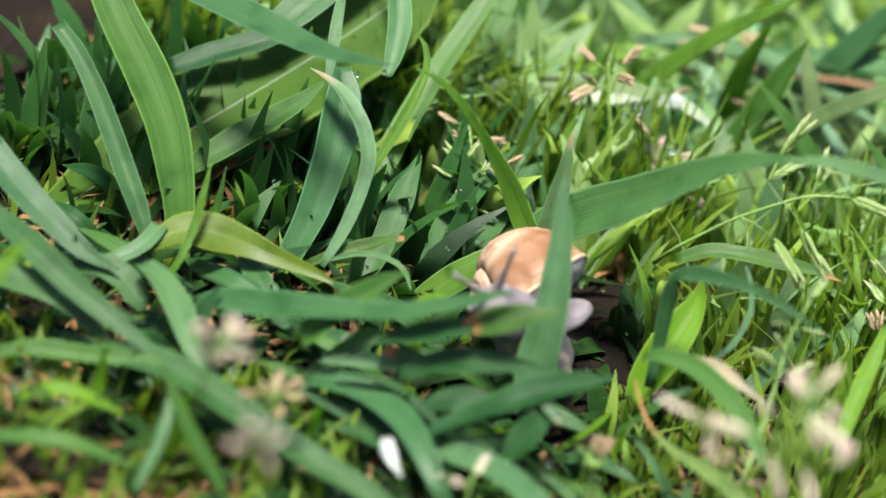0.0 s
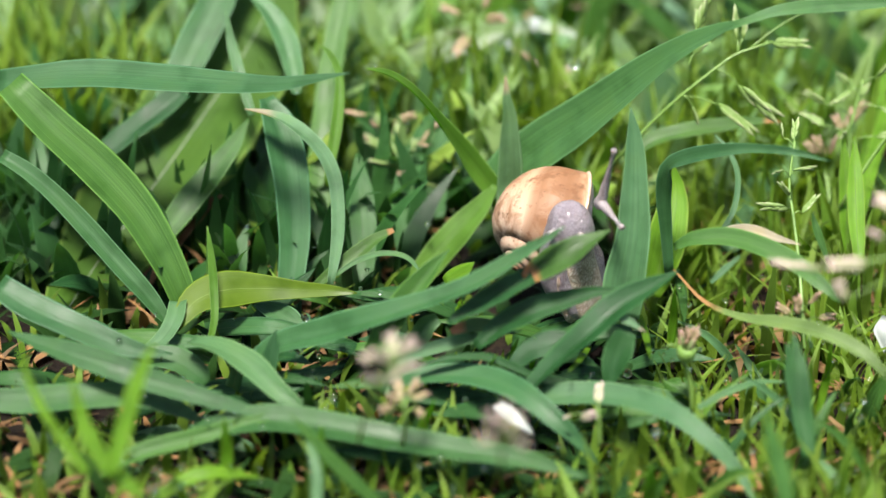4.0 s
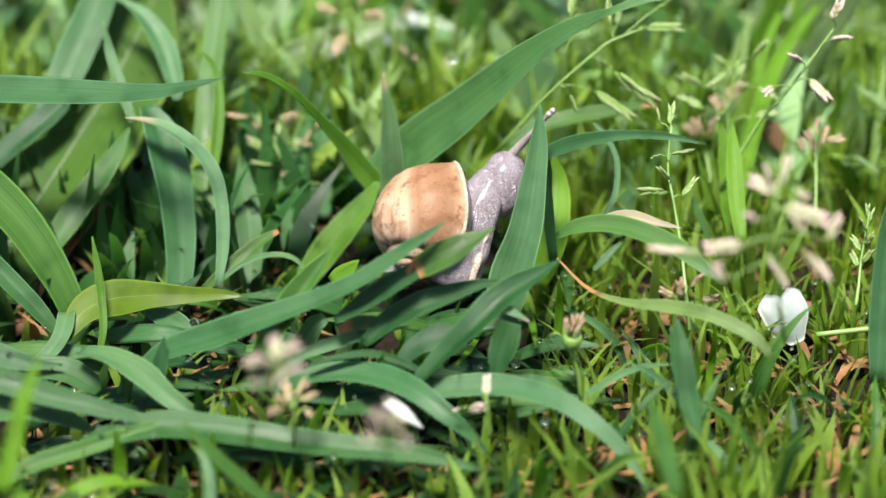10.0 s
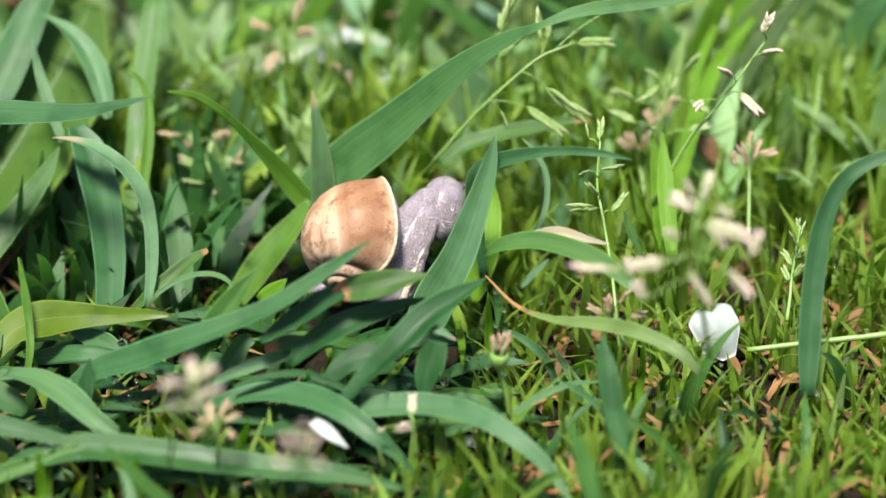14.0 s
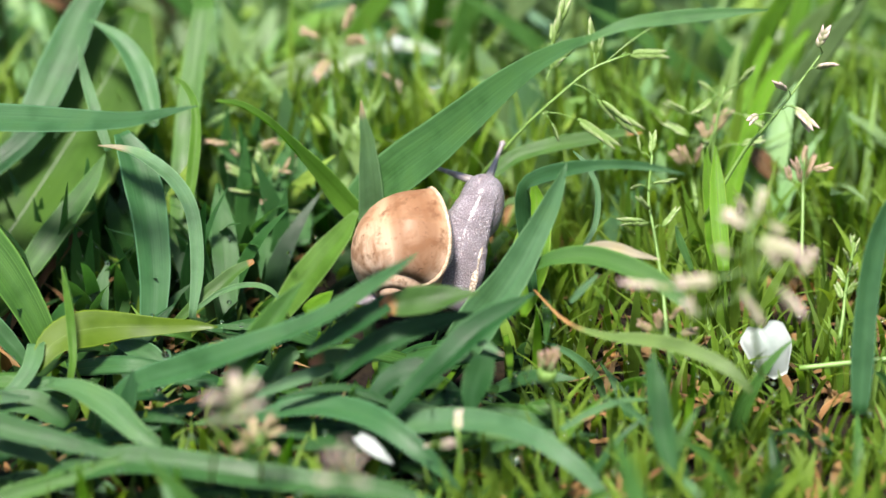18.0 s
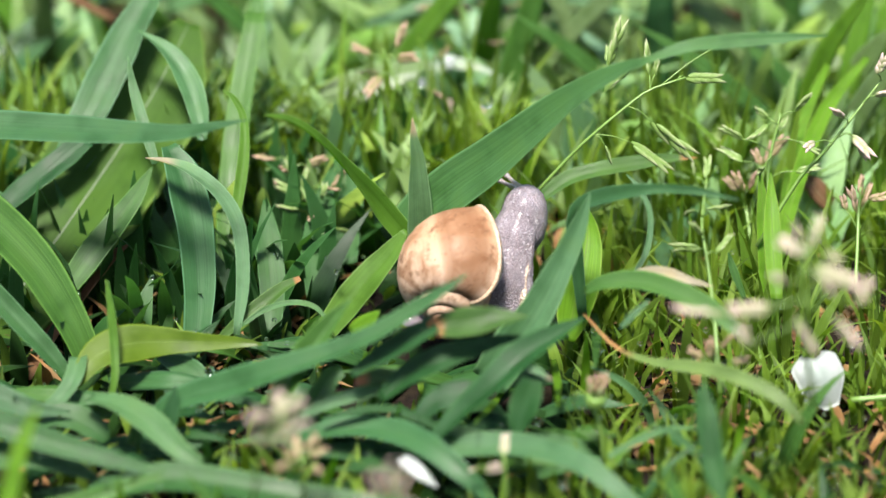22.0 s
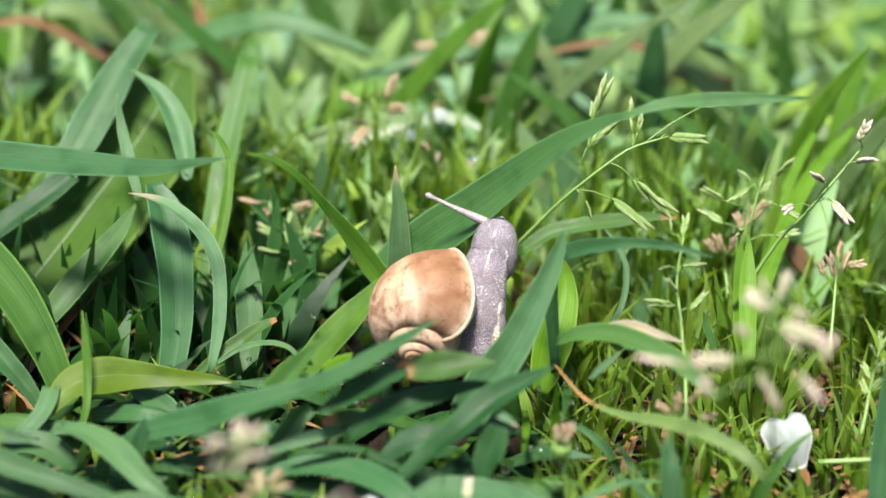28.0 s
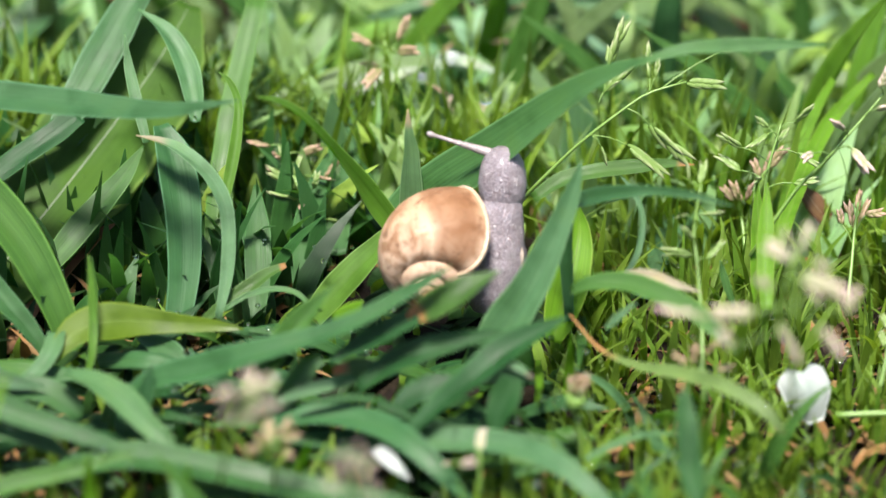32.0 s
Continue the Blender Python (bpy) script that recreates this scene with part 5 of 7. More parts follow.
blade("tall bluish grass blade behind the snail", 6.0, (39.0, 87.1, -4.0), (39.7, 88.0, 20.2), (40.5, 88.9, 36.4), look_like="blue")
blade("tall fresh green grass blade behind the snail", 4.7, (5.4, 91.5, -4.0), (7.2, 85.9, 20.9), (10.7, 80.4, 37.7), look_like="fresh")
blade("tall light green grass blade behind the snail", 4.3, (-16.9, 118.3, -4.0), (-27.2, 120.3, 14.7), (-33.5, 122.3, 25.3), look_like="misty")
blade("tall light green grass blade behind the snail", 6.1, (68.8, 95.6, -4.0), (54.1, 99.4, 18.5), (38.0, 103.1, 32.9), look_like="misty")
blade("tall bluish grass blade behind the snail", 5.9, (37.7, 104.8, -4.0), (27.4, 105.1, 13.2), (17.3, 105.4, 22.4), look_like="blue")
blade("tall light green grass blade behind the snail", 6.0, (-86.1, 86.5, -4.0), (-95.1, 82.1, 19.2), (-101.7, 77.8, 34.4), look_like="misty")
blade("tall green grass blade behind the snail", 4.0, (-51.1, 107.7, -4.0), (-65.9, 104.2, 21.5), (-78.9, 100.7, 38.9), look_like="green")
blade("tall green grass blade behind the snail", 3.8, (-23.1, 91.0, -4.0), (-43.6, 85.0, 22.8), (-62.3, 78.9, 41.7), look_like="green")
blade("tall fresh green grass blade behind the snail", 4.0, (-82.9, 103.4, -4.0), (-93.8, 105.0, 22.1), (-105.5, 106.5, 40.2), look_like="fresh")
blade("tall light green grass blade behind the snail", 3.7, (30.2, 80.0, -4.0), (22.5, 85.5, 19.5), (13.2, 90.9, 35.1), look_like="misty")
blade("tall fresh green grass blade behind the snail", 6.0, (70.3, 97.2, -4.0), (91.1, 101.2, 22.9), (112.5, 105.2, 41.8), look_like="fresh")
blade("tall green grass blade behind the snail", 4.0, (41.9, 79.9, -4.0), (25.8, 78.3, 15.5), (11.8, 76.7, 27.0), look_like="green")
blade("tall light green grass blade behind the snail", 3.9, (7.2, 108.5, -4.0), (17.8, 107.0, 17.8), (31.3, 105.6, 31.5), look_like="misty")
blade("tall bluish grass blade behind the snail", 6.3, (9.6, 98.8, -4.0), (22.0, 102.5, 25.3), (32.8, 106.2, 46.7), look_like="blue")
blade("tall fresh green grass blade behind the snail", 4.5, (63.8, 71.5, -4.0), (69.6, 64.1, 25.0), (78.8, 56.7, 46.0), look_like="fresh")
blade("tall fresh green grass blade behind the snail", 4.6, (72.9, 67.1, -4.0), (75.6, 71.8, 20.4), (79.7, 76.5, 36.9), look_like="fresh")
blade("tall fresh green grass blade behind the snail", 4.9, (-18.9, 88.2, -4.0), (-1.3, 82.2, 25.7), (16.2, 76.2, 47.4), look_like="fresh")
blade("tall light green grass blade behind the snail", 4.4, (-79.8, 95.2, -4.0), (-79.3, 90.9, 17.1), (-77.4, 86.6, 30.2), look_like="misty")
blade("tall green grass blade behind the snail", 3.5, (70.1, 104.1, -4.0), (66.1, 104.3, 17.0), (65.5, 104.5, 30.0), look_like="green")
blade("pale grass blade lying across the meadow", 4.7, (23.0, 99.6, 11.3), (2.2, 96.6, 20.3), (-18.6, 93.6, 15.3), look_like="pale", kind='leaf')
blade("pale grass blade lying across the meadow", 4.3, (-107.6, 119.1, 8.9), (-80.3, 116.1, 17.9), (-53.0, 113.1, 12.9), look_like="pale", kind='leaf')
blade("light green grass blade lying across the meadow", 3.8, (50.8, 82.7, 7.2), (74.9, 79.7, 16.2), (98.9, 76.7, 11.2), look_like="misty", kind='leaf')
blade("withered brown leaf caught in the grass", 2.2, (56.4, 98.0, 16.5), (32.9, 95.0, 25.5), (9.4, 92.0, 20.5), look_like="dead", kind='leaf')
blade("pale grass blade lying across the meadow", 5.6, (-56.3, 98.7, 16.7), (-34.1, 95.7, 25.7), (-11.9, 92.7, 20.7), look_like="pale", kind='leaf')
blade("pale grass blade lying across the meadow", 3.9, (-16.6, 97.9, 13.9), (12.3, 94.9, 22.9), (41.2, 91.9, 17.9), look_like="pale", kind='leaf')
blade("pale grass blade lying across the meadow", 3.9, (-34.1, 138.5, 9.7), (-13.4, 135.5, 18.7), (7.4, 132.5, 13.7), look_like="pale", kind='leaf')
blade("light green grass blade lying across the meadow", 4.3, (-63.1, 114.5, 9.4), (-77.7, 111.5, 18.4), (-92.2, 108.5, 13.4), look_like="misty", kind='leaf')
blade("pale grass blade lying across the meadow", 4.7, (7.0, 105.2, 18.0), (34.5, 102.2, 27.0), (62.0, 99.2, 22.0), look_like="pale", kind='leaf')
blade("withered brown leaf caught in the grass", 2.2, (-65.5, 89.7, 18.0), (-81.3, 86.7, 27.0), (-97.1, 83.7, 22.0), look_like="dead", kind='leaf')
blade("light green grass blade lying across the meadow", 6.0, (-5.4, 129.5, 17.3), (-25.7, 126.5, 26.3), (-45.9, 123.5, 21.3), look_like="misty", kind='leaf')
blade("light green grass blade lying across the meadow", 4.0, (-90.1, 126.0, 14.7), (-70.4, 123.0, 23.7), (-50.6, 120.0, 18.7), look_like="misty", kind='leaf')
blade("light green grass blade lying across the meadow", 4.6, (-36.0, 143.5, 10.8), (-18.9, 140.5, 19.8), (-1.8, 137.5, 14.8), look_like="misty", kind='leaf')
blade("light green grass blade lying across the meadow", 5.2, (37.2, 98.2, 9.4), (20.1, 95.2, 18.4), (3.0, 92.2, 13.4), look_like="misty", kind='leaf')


# ---- seed heads ----
def spikelet_mesh(name, mat, florets, length, seed):
    """Overlapping pointed husks along an axis; origin at the stalk, +z along it. One mesh a look, used by all spikelets."""
    rng = random.Random(seed)
    verts, faces, uv = [], [], []
    for k in range(florets):
        s = k / florets
        sign = 1 if k % 2 else -1
        base = Vector((sign * 0.12, 0, length * 0.62 * s))
        way = Vector((sign * (0.26 - 0.1 * s) * rng.uniform(0.7, 1.2), rng.uniform(-0.15, 0.15), 1)).normalized()
        side = way.cross(Vector((0, 1, 0))).normalized()
        other = side.cross(way)
        l, w = length * 0.46 * rng.uniform(0.85, 1.1), length * 0.088 * rng.uniform(0.85, 1.15)
        n0 = len(verts)
        for j, r in enumerate((0.5, 1.0, 0.9, 0.5, 0.03)):
            for i in range(6):
                a = i * math.pi / 3
                verts.append((base + way * (l * j / 4) + side * math.cos(a) * w * r + other * math.sin(a) * w * r * 0.7) * MM)
                uv.append((i / 6, j / 4))
            if j:
                t, b = n0 + (j - 1) * 6, n0 + j * 6
                faces += [(t + i, t + (i + 1) % 6, b + (i + 1) % 6, b + i) for i in range(6)]
        faces.append(tuple(range(n0 + 24, n0 + 30)))
    return mesh_of(name, verts, faces, mat, uv)


SPIKELETS = {look_: [spikelet_mesh("spikelet", M[look_], n, 5.0, 20 + n) for n in (6, 7, 9)] for look_ in ("spikelet", "spikelet_green", "spikelet_brown")}
HEADS = [0]


def put_spikelet(head, origin, look_, at, tip, pick):
    way = tip - at
    ob = part("spikelet", SPIKELETS[look_][pick % 3], head)
    long = way.length / 5.0
    wide = (1.0 if look_ == "spikelet_green" else 1.25) * long ** 0.7
    ob.matrix_local = Matrix.LocRotScale((at - origin) * MM, way.to_track_quat("Z", "Y") @ Euler((0, 0, pick * 1.7)).to_quaternion(), Vector((wide, wide, 1.1 * long)))


def thread(name, head, origin, points, r0, r1, count=8):
    v, f, uv = tube(points, r0, r1, count, 5)
    part(name, mesh_of(name, rebase(v, origin * MM), f, M["stem"], uv), head)


def seed_head(label, look_, stem, spikelets):
    """stem: its line; spikelets: where each branch leaves the stem, and the spikelet's foot and tip."""
    HEADS[0] += 1
    head = new("grass_seed_head")
    origin = Vector(stem[0])
    head.location = origin * MM
    tagged(head, label, "grass seed head")
    thread("stalk", head, origin, stem, 0.38, 0.2, 14)
    for k, (fork, at, tip) in enumerate(spikelets):
        fork, at, tip = Vector(fork), Vector(at), Vector(tip)
        if (at - fork).length > 0.8:
            thread("branch", head, origin, [fork, (fork + at) / 2 + Vector((0, 0, 0.5)), at], 0.13, 0.1)
        put_spikelet(head, origin, look_, at, tip, k + HEADS[0])


def random_seed_head(label, look_, foot, top, count, spread, seed, up):
    """A loose pyramid of branches on the upper half of a leaning stalk."""
    rng = random.Random(seed)
    a, b = Vector(foot), Vector(top)
    a.z = min(a.z, ground_height(a.x, a.y) + 1) if a.z < 3 else a.z
    bend = (a + b) / 2 + Vector((rng.uniform(-2, 2), rng.uniform(-1, 1), 1.5))
    line = spline([a, bend, b], 20)
    rows = []
    for k in range(count):
        s = 0.45 + 0.55 * (k + rng.random() * 0.6) / count
        fork = line[min(20, int(s * 20))]
        reach = spread * (1.15 - s) * rng.uniform(0.6, 1.3) + 1.5
        ang = k * 2.4 + rng.uniform(-0.5, 0.5)
        way = Vector((math.cos(ang), math.sin(ang) * 0.7, rng.uniform(-0.1, 0.9) * up * 1.6)).normalized()
        at = fork + way * reach
        droop = (way + Vector((0, 0, rng.uniform(-0.7, 0.6)))).normalized()
        rows.append((fork, at, at + droop * rng.uniform(3.6, 5.4)))
    seed_head(label, look_, [a, bend, b], rows)




# ---- seed heads, drops and petals: places in mm ----
seed_head("green meadow grass seed head with hanging spikelets", "spikelet_green", [(14.3, 22.6, 14.6), (16.6, 20.6, 19.2), (21.7, 20.8, 25.6), (26.3, 20.6, 31.0), (32.4, 22.4, 36.0), (36.1, 23.8, 38.3), (42.3, 25.1, 40.2)], [
    ((32.4, 22.3, 35.8), (36.5, 21.4, 33.3), (44.1, 18.8, 27.6)),
    ((26.5, 19.7, 31.5), (33.0, 20.2, 29.7), (40.0, 19.1, 25.0)),
    ((26.8, 19.6, 31.3), (28.4, 19.3, 29.6), (29.7, 18.4, 26.6)),
    ((27.4, 22.3, 36.2), (28.5, 23.7, 38.1), (31.6, 26.0, 41.8)),
    ((28.3, 23.3, 38.0), (31.1, 24.2, 40.2), (33.9, 25.5, 43.3)),
    ((36.1, 23.8, 38.3), (36.0, 25.7, 40.3), (35.2, 29.1, 45.1)),
    ((36.1, 23.8, 38.3), (36.9, 24.8, 40.8), (37.3, 26.3, 44.0)),
    ((40.9, 24.9, 40.0), (42.4, 26.8, 39.2), (48.9, 28.7, 38.3)),
    ((38.0, 24.2, 39.0), (47.6, 29.9, 43.9), (52.7, 32.6, 43.6)),
    ((28.5, 23.5, 38.2), (29.0, 25.0, 42.3), (31.1, 28.5, 49.8)),
    ((28.3, 23.3, 38.0), (28.6, 27.1, 41.9), (28.8, 29.9, 43.9)),
])
seed_head("slender seed head with few pink spikelets", "spikelet", [(55.2, 11.2, 14.5), (61.9, 14.4, 25.9), (65.8, 14.9, 30.8), (69.7, 16.5, 35.6), (72.7, 18.5, 39.0), (75.7, 20.5, 42.5)], [
    ((68.7, 15.6, 34.0), (70.8, 15.3, 34.4), (74.5, 13.1, 31.5)),
    ((69.2, 15.9, 34.5), (71.6, 16.5, 33.3), (73.7, 15.6, 29.7)),
    ((70.2, 16.7, 36.0), (69.4, 15.0, 38.0), (66.9, 13.6, 40.6)),
    ((72.7, 18.5, 39.0), (74.5, 18.3, 40.7), (78.1, 17.8, 41.8)),
    ((75.7, 20.5, 42.5), (74.9, 19.4, 44.2), (76.4, 19.7, 48.2)),
    ((67.7, 15.0, 33.0), (64.4, 13.3, 34.1), (62.4, 10.9, 34.0)),
])
seed_head("brown meadow grass seed head, blurred", "spikelet_brown", [(55.5, 23.7, 4.0), (54.9, 29.4, 8.0), (53.8, 34.3, 12.4), (52.8, 35.7, 14.9)], [
    ((54.0, 34.0, 12.0), (53.8, 34.1, 12.7), (52.1, 35.6, 16.1)),
    ((54.0, 34.0, 12.0), (54.7, 32.5, 14.0), (55.7, 32.0, 18.0)),
    ((53.8, 34.3, 12.4), (52.8, 34.8, 12.7), (50.5, 36.1, 14.6)),
    ((55.1, 31.7, 7.9), (58.0, 36.6, 17.1), (59.2, 38.5, 21.0)),
    ((55.1, 31.7, 7.9), (56.9, 36.4, 16.9), (55.6, 37.6, 19.7)),
    ((54.9, 32.7, 9.7), (58.4, 36.9, 18.7), (61.2, 38.0, 22.2)),
])
seed_head("brown and pink meadow grass seed head", "spikelet_brown", [(72.6, 9.4, 7.4), (73.0, 14.7, 12.5), (73.3, 19.5, 16.9), (73.6, 21.8, 20.8)], [
    ((73.2, 18.5, 15.1), (73.0, 19.8, 16.7), (71.8, 22.3, 20.7)),
    ((73.2, 18.5, 15.1), (74.1, 21.0, 17.2), (75.5, 24.0, 20.4)),
    ((73.3, 19.0, 16.0), (74.9, 19.8, 19.4), (78.2, 19.3, 20.6)),
    ((73.2, 18.0, 14.2), (71.0, 19.8, 17.3), (70.4, 21.3, 19.6)),
    ((73.3, 20.0, 17.7), (73.7, 22.8, 18.6), (74.1, 26.3, 20.8)),
])
seed_head("pink tipped meadow grass seed head, drooping, near the eye", "spikelet", [(60.6, -57.0, 24.2), (58.9, -60.3, 34.6), (58.1, -62.8, 44.3), (56.8, -64.5, 51.4), (58.1, -61.8, 56.0), (59.4, -59.6, 59.8)], [
    ((58.1, -62.7, 54.4), (58.3, -60.2, 54.1), (59.8, -55.4, 57.7)),
    ((57.6, -62.9, 54.1), (56.8, -61.3, 56.5), (55.7, -59.8, 58.6)),
    ((57.6, -63.1, 53.7), (57.9, -60.5, 53.4), (53.5, -57.1, 54.6)),
    ((57.2, -63.8, 52.5), (58.6, -62.6, 52.4), (66.0, -62.8, 49.9)),
    ((57.2, -63.8, 52.5), (59.5, -63.2, 51.5), (62.0, -63.7, 48.7)),
    ((56.8, -64.5, 51.4), (54.2, -66.0, 51.6), (52.3, -66.4, 53.7)),
    ((57.6, -66.6, 47.6), (56.1, -65.0, 45.6), (59.6, -65.7, 39.7)),
    ((57.6, -66.2, 48.4), (61.8, -69.2, 48.1), (65.1, -73.6, 45.4)),
    ((57.6, -65.3, 49.9), (65.4, -67.3, 49.0), (67.2, -66.3, 53.1)),
    ((57.5, -65.8, 49.1), (52.3, -66.9, 47.8), (46.0, -67.3, 47.8)),
    ((57.5, -66.0, 48.7), (45.4, -65.9, 46.1), (37.9, -64.2, 46.2)),
    ((57.6, -67.5, 46.1), (49.2, -70.7, 43.6), (47.5, -70.5, 47.0)),
    ((57.6, -66.6, 47.6), (60.5, -60.7, 54.3), (63.3, -59.7, 52.3)),
])
seed_head("small green seed head with open flowers", "spikelet_green", [(47.7, -25.3, 7.1), (46.8, -15.6, 16.0), (45.5, -9.0, 23.4), (44.6, -5.2, 28.0), (45.3, -1.5, 34.4)], [
    ((44.8, -4.7, 28.9), (43.3, -5.3, 30.6), (41.6, -6.8, 30.9)),
    ((44.8, -4.5, 29.3), (45.4, -2.4, 29.2), (49.4, -0.4, 28.9)),
    ((45.1, -6.7, 25.5), (44.8, -7.5, 27.0), (42.7, -7.7, 29.6)),
    ((45.2, -1.5, 34.4), (45.3, 0.5, 33.7), (45.7, 4.2, 35.9)),
    ((45.2, -2.0, 33.5), (43.3, -1.3, 34.8), (42.8, -0.1, 37.1)),
    ((45.5, -7.9, 23.4), (47.0, -7.1, 23.5), (49.7, -5.1, 26.0)),
    ((45.5, -7.9, 23.4), (44.7, -6.1, 23.8), (39.6, -4.9, 23.3)),
])
seed_head("pale green feathery seed head", "spikelet_green", [(76.8, -19.9, 8.6), (77.6, -16.3, 10.9), (78.1, -13.5, 13.7), (79.0, -11.1, 17.9), (79.7, -9.1, 21.2)], [
    ((78.0, -14.0, 12.9), (77.7, -12.3, 11.9), (76.8, -9.2, 13.4)),
    ((78.2, -13.5, 13.7), (78.4, -14.2, 14.1), (79.9, -13.9, 16.4)),
    ((78.4, -12.8, 15.0), (78.4, -11.2, 14.6), (76.8, -8.5, 16.0)),
    ((78.7, -12.0, 16.2), (78.8, -14.0, 17.4), (79.9, -14.9, 20.3)),
    ((79.1, -10.8, 18.3), (78.8, -12.5, 19.3), (77.6, -13.2, 22.1)),
    ((79.5, -10.1, 19.5), (79.5, -9.9, 18.9), (80.7, -8.0, 21.2)),
    ((79.6, -9.6, 20.4), (79.6, -9.5, 20.3), (79.3, -8.2, 22.3)),
])
seed_head("blurred pink and tan seed head near the eye", "spikelet", [(-25.6, -80.4, 20.0), (-23.9, -87.9, 31.2), (-21.6, -92.4, 39.2), (-19.6, -94.5, 45.6)], [
    ((-20.5, -95.7, 43.5), (-20.4, -97.3, 45.1), (-23.1, -98.2, 47.8)),
    ((-20.5, -95.6, 43.8), (-19.7, -93.8, 44.1), (-20.6, -90.8, 46.5)),
    ((-20.1, -95.4, 44.1), (-19.2, -95.2, 45.0), (-16.7, -94.1, 47.6)),
    ((-20.5, -95.8, 43.4), (-20.1, -94.9, 42.8), (-16.0, -93.4, 43.0)),
    ((-21.3, -96.7, 41.9), (-21.0, -94.3, 41.2), (-24.2, -92.7, 39.2)),
    ((-21.1, -96.6, 42.0), (-18.8, -95.5, 43.4), (-20.5, -96.5, 41.4)),
    ((-20.1, -95.2, 44.5), (-21.8, -95.0, 44.8), (-24.8, -95.2, 44.5)),
])
seed_head("brown withered flowers over the litter", "spikelet_brown", [(-19.2, -63.6, 9.1), (-18.8, -66.8, 15.6), (-19.0, -66.7, 19.7)], [
    ((-19.0, -67.3, 18.6), (-19.3, -65.2, 18.7), (-20.6, -62.0, 20.4)),
    ((-19.0, -67.3, 18.6), (-18.4, -64.5, 18.8), (-16.9, -61.0, 20.2)),
    ((-19.0, -67.3, 18.6), (-18.0, -65.1, 18.8), (-15.4, -62.9, 18.8)),
    ((-19.0, -67.6, 18.2), (-19.7, -66.8, 19.3), (-21.9, -66.1, 20.2)),
    ((-18.9, -68.0, 17.5), (-17.0, -68.4, 19.4), (-16.0, -70.2, 18.9)),
    ((-19.0, -67.8, 17.8), (-20.6, -69.4, 19.9), (-22.8, -71.8, 20.7)),
])
seed_head("pink seed head over the litter, near the eye", "spikelet", [(-3.4, -107.5, 32.8), (-3.1, -115.4, 43.1), (-2.8, -118.7, 49.3)], [
    ((-2.9, -119.4, 48.1), (-3.1, -121.3, 49.8), (-5.1, -122.3, 53.0)),
    ((-2.9, -119.4, 48.1), (-2.5, -119.2, 48.5), (-0.6, -118.1, 50.3)),
    ((-2.9, -119.0, 48.8), (-2.9, -118.8, 49.2), (-2.7, -117.3, 51.9)),
    ((-3.1, -120.0, 47.1), (-4.1, -121.4, 48.4), (-6.6, -123.2, 49.1)),
    ((-3.1, -120.0, 47.1), (-1.7, -121.3, 48.4), (0.4, -123.4, 48.3)),
])
seed_head("small pink spikelet on a thin stalk", "spikelet", [(12.9, -56.0, 5.6), (12.4, -56.2, 11.3), (12.1, -55.1, 13.3)], [
    ((12.2, -55.3, 12.9), (12.1, -54.0, 12.5), (12.4, -51.2, 14.6)),
    ((12.4, -56.0, 11.7), (9.3, -58.4, 12.4), (11.8, -60.1, 14.2)),
    ((12.4, -56.5, 10.9), (7.9, -55.6, 11.1), (6.6, -55.4, 10.2)),
])
seed_head("straw coloured seed head in the fine grass", "spikelet_brown", [(48.1, -33.9, 12.3), (47.0, -32.0, 15.6), (46.2, -30.8, 17.7)], [
    ((46.4, -31.0, 17.3), (45.7, -32.3, 18.2), (45.1, -32.2, 21.6)),
    ((46.4, -31.0, 17.3), (47.0, -32.3, 20.0), (48.9, -33.3, 23.0)),
    ((46.7, -31.5, 16.4), (44.3, -31.2, 17.3), (41.9, -30.7, 18.7)),
    ((46.8, -31.8, 16.0), (49.1, -30.3, 16.3), (52.1, -29.1, 16.1)),
])
seed_head("pink seed head hanging behind the shell", "spikelet", [(3.6, 56.9, -2.5), (1.9, 63.7, 1.4), (0.8, 68.7, 6.2)], [
    ((1.2, 67.6, 4.3), (0.7, 68.3, 8.9), (-0.2, 68.4, 12.6)),
    ((1.5, 66.8, 2.8), (2.4, 69.8, 5.6), (4.4, 69.2, 2.2)),
    ((1.7, 66.5, 2.3), (3.0, 66.9, 5.3), (4.9, 66.7, 7.3)),
    ((1.0, 68.5, 5.7), (-0.1, 69.1, 6.6), (-1.7, 70.7, 8.9)),
])
seed_head("pale green seed head between bluish blades", "spikelet_green", [(-18.1, 20.0, 2.0), (-21.3, 25.3, 7.3), (-24.6, 30.2, 11.8), (-28.4, 35.6, 17.2)], [
    ((-23.5, 29.2, 10.0), (-24.6, 31.4, 11.1), (-30.5, 34.0, 13.0)),
    ((-23.0, 28.9, 9.5), (-24.5, 28.0, 10.6), (-29.7, 27.3, 12.1)),
    ((-24.6, 30.5, 12.3), (-26.2, 32.9, 13.3), (-29.2, 36.4, 16.2)),
    ((-21.9, 27.3, 6.8), (-23.0, 29.4, 5.7), (-27.9, 32.1, 5.9)),
    ((-21.6, 27.1, 6.3), (-19.4, 29.7, 6.1), (-16.8, 31.5, 4.5)),
    ((-23.5, 29.4, 10.4), (-22.0, 30.0, 11.9), (-21.2, 31.4, 14.8)),
    ((-24.6, 30.2, 11.8), (-25.5, 31.7, 13.4), (-24.7, 34.0, 16.3)),
])
random_seed_head("tan seed head among dark blades", "spikelet_brown", (-17.1, 26.0, -2.1), (-28.7, 40.0, 15.3), 10, 5.0, 10, 0.5)
random_seed_head("pink seed head at the back", "spikelet", (7.2, 58.0, -2.8), (1.7, 64.0, 13.7), 6, 4.0, 11, 0.5)
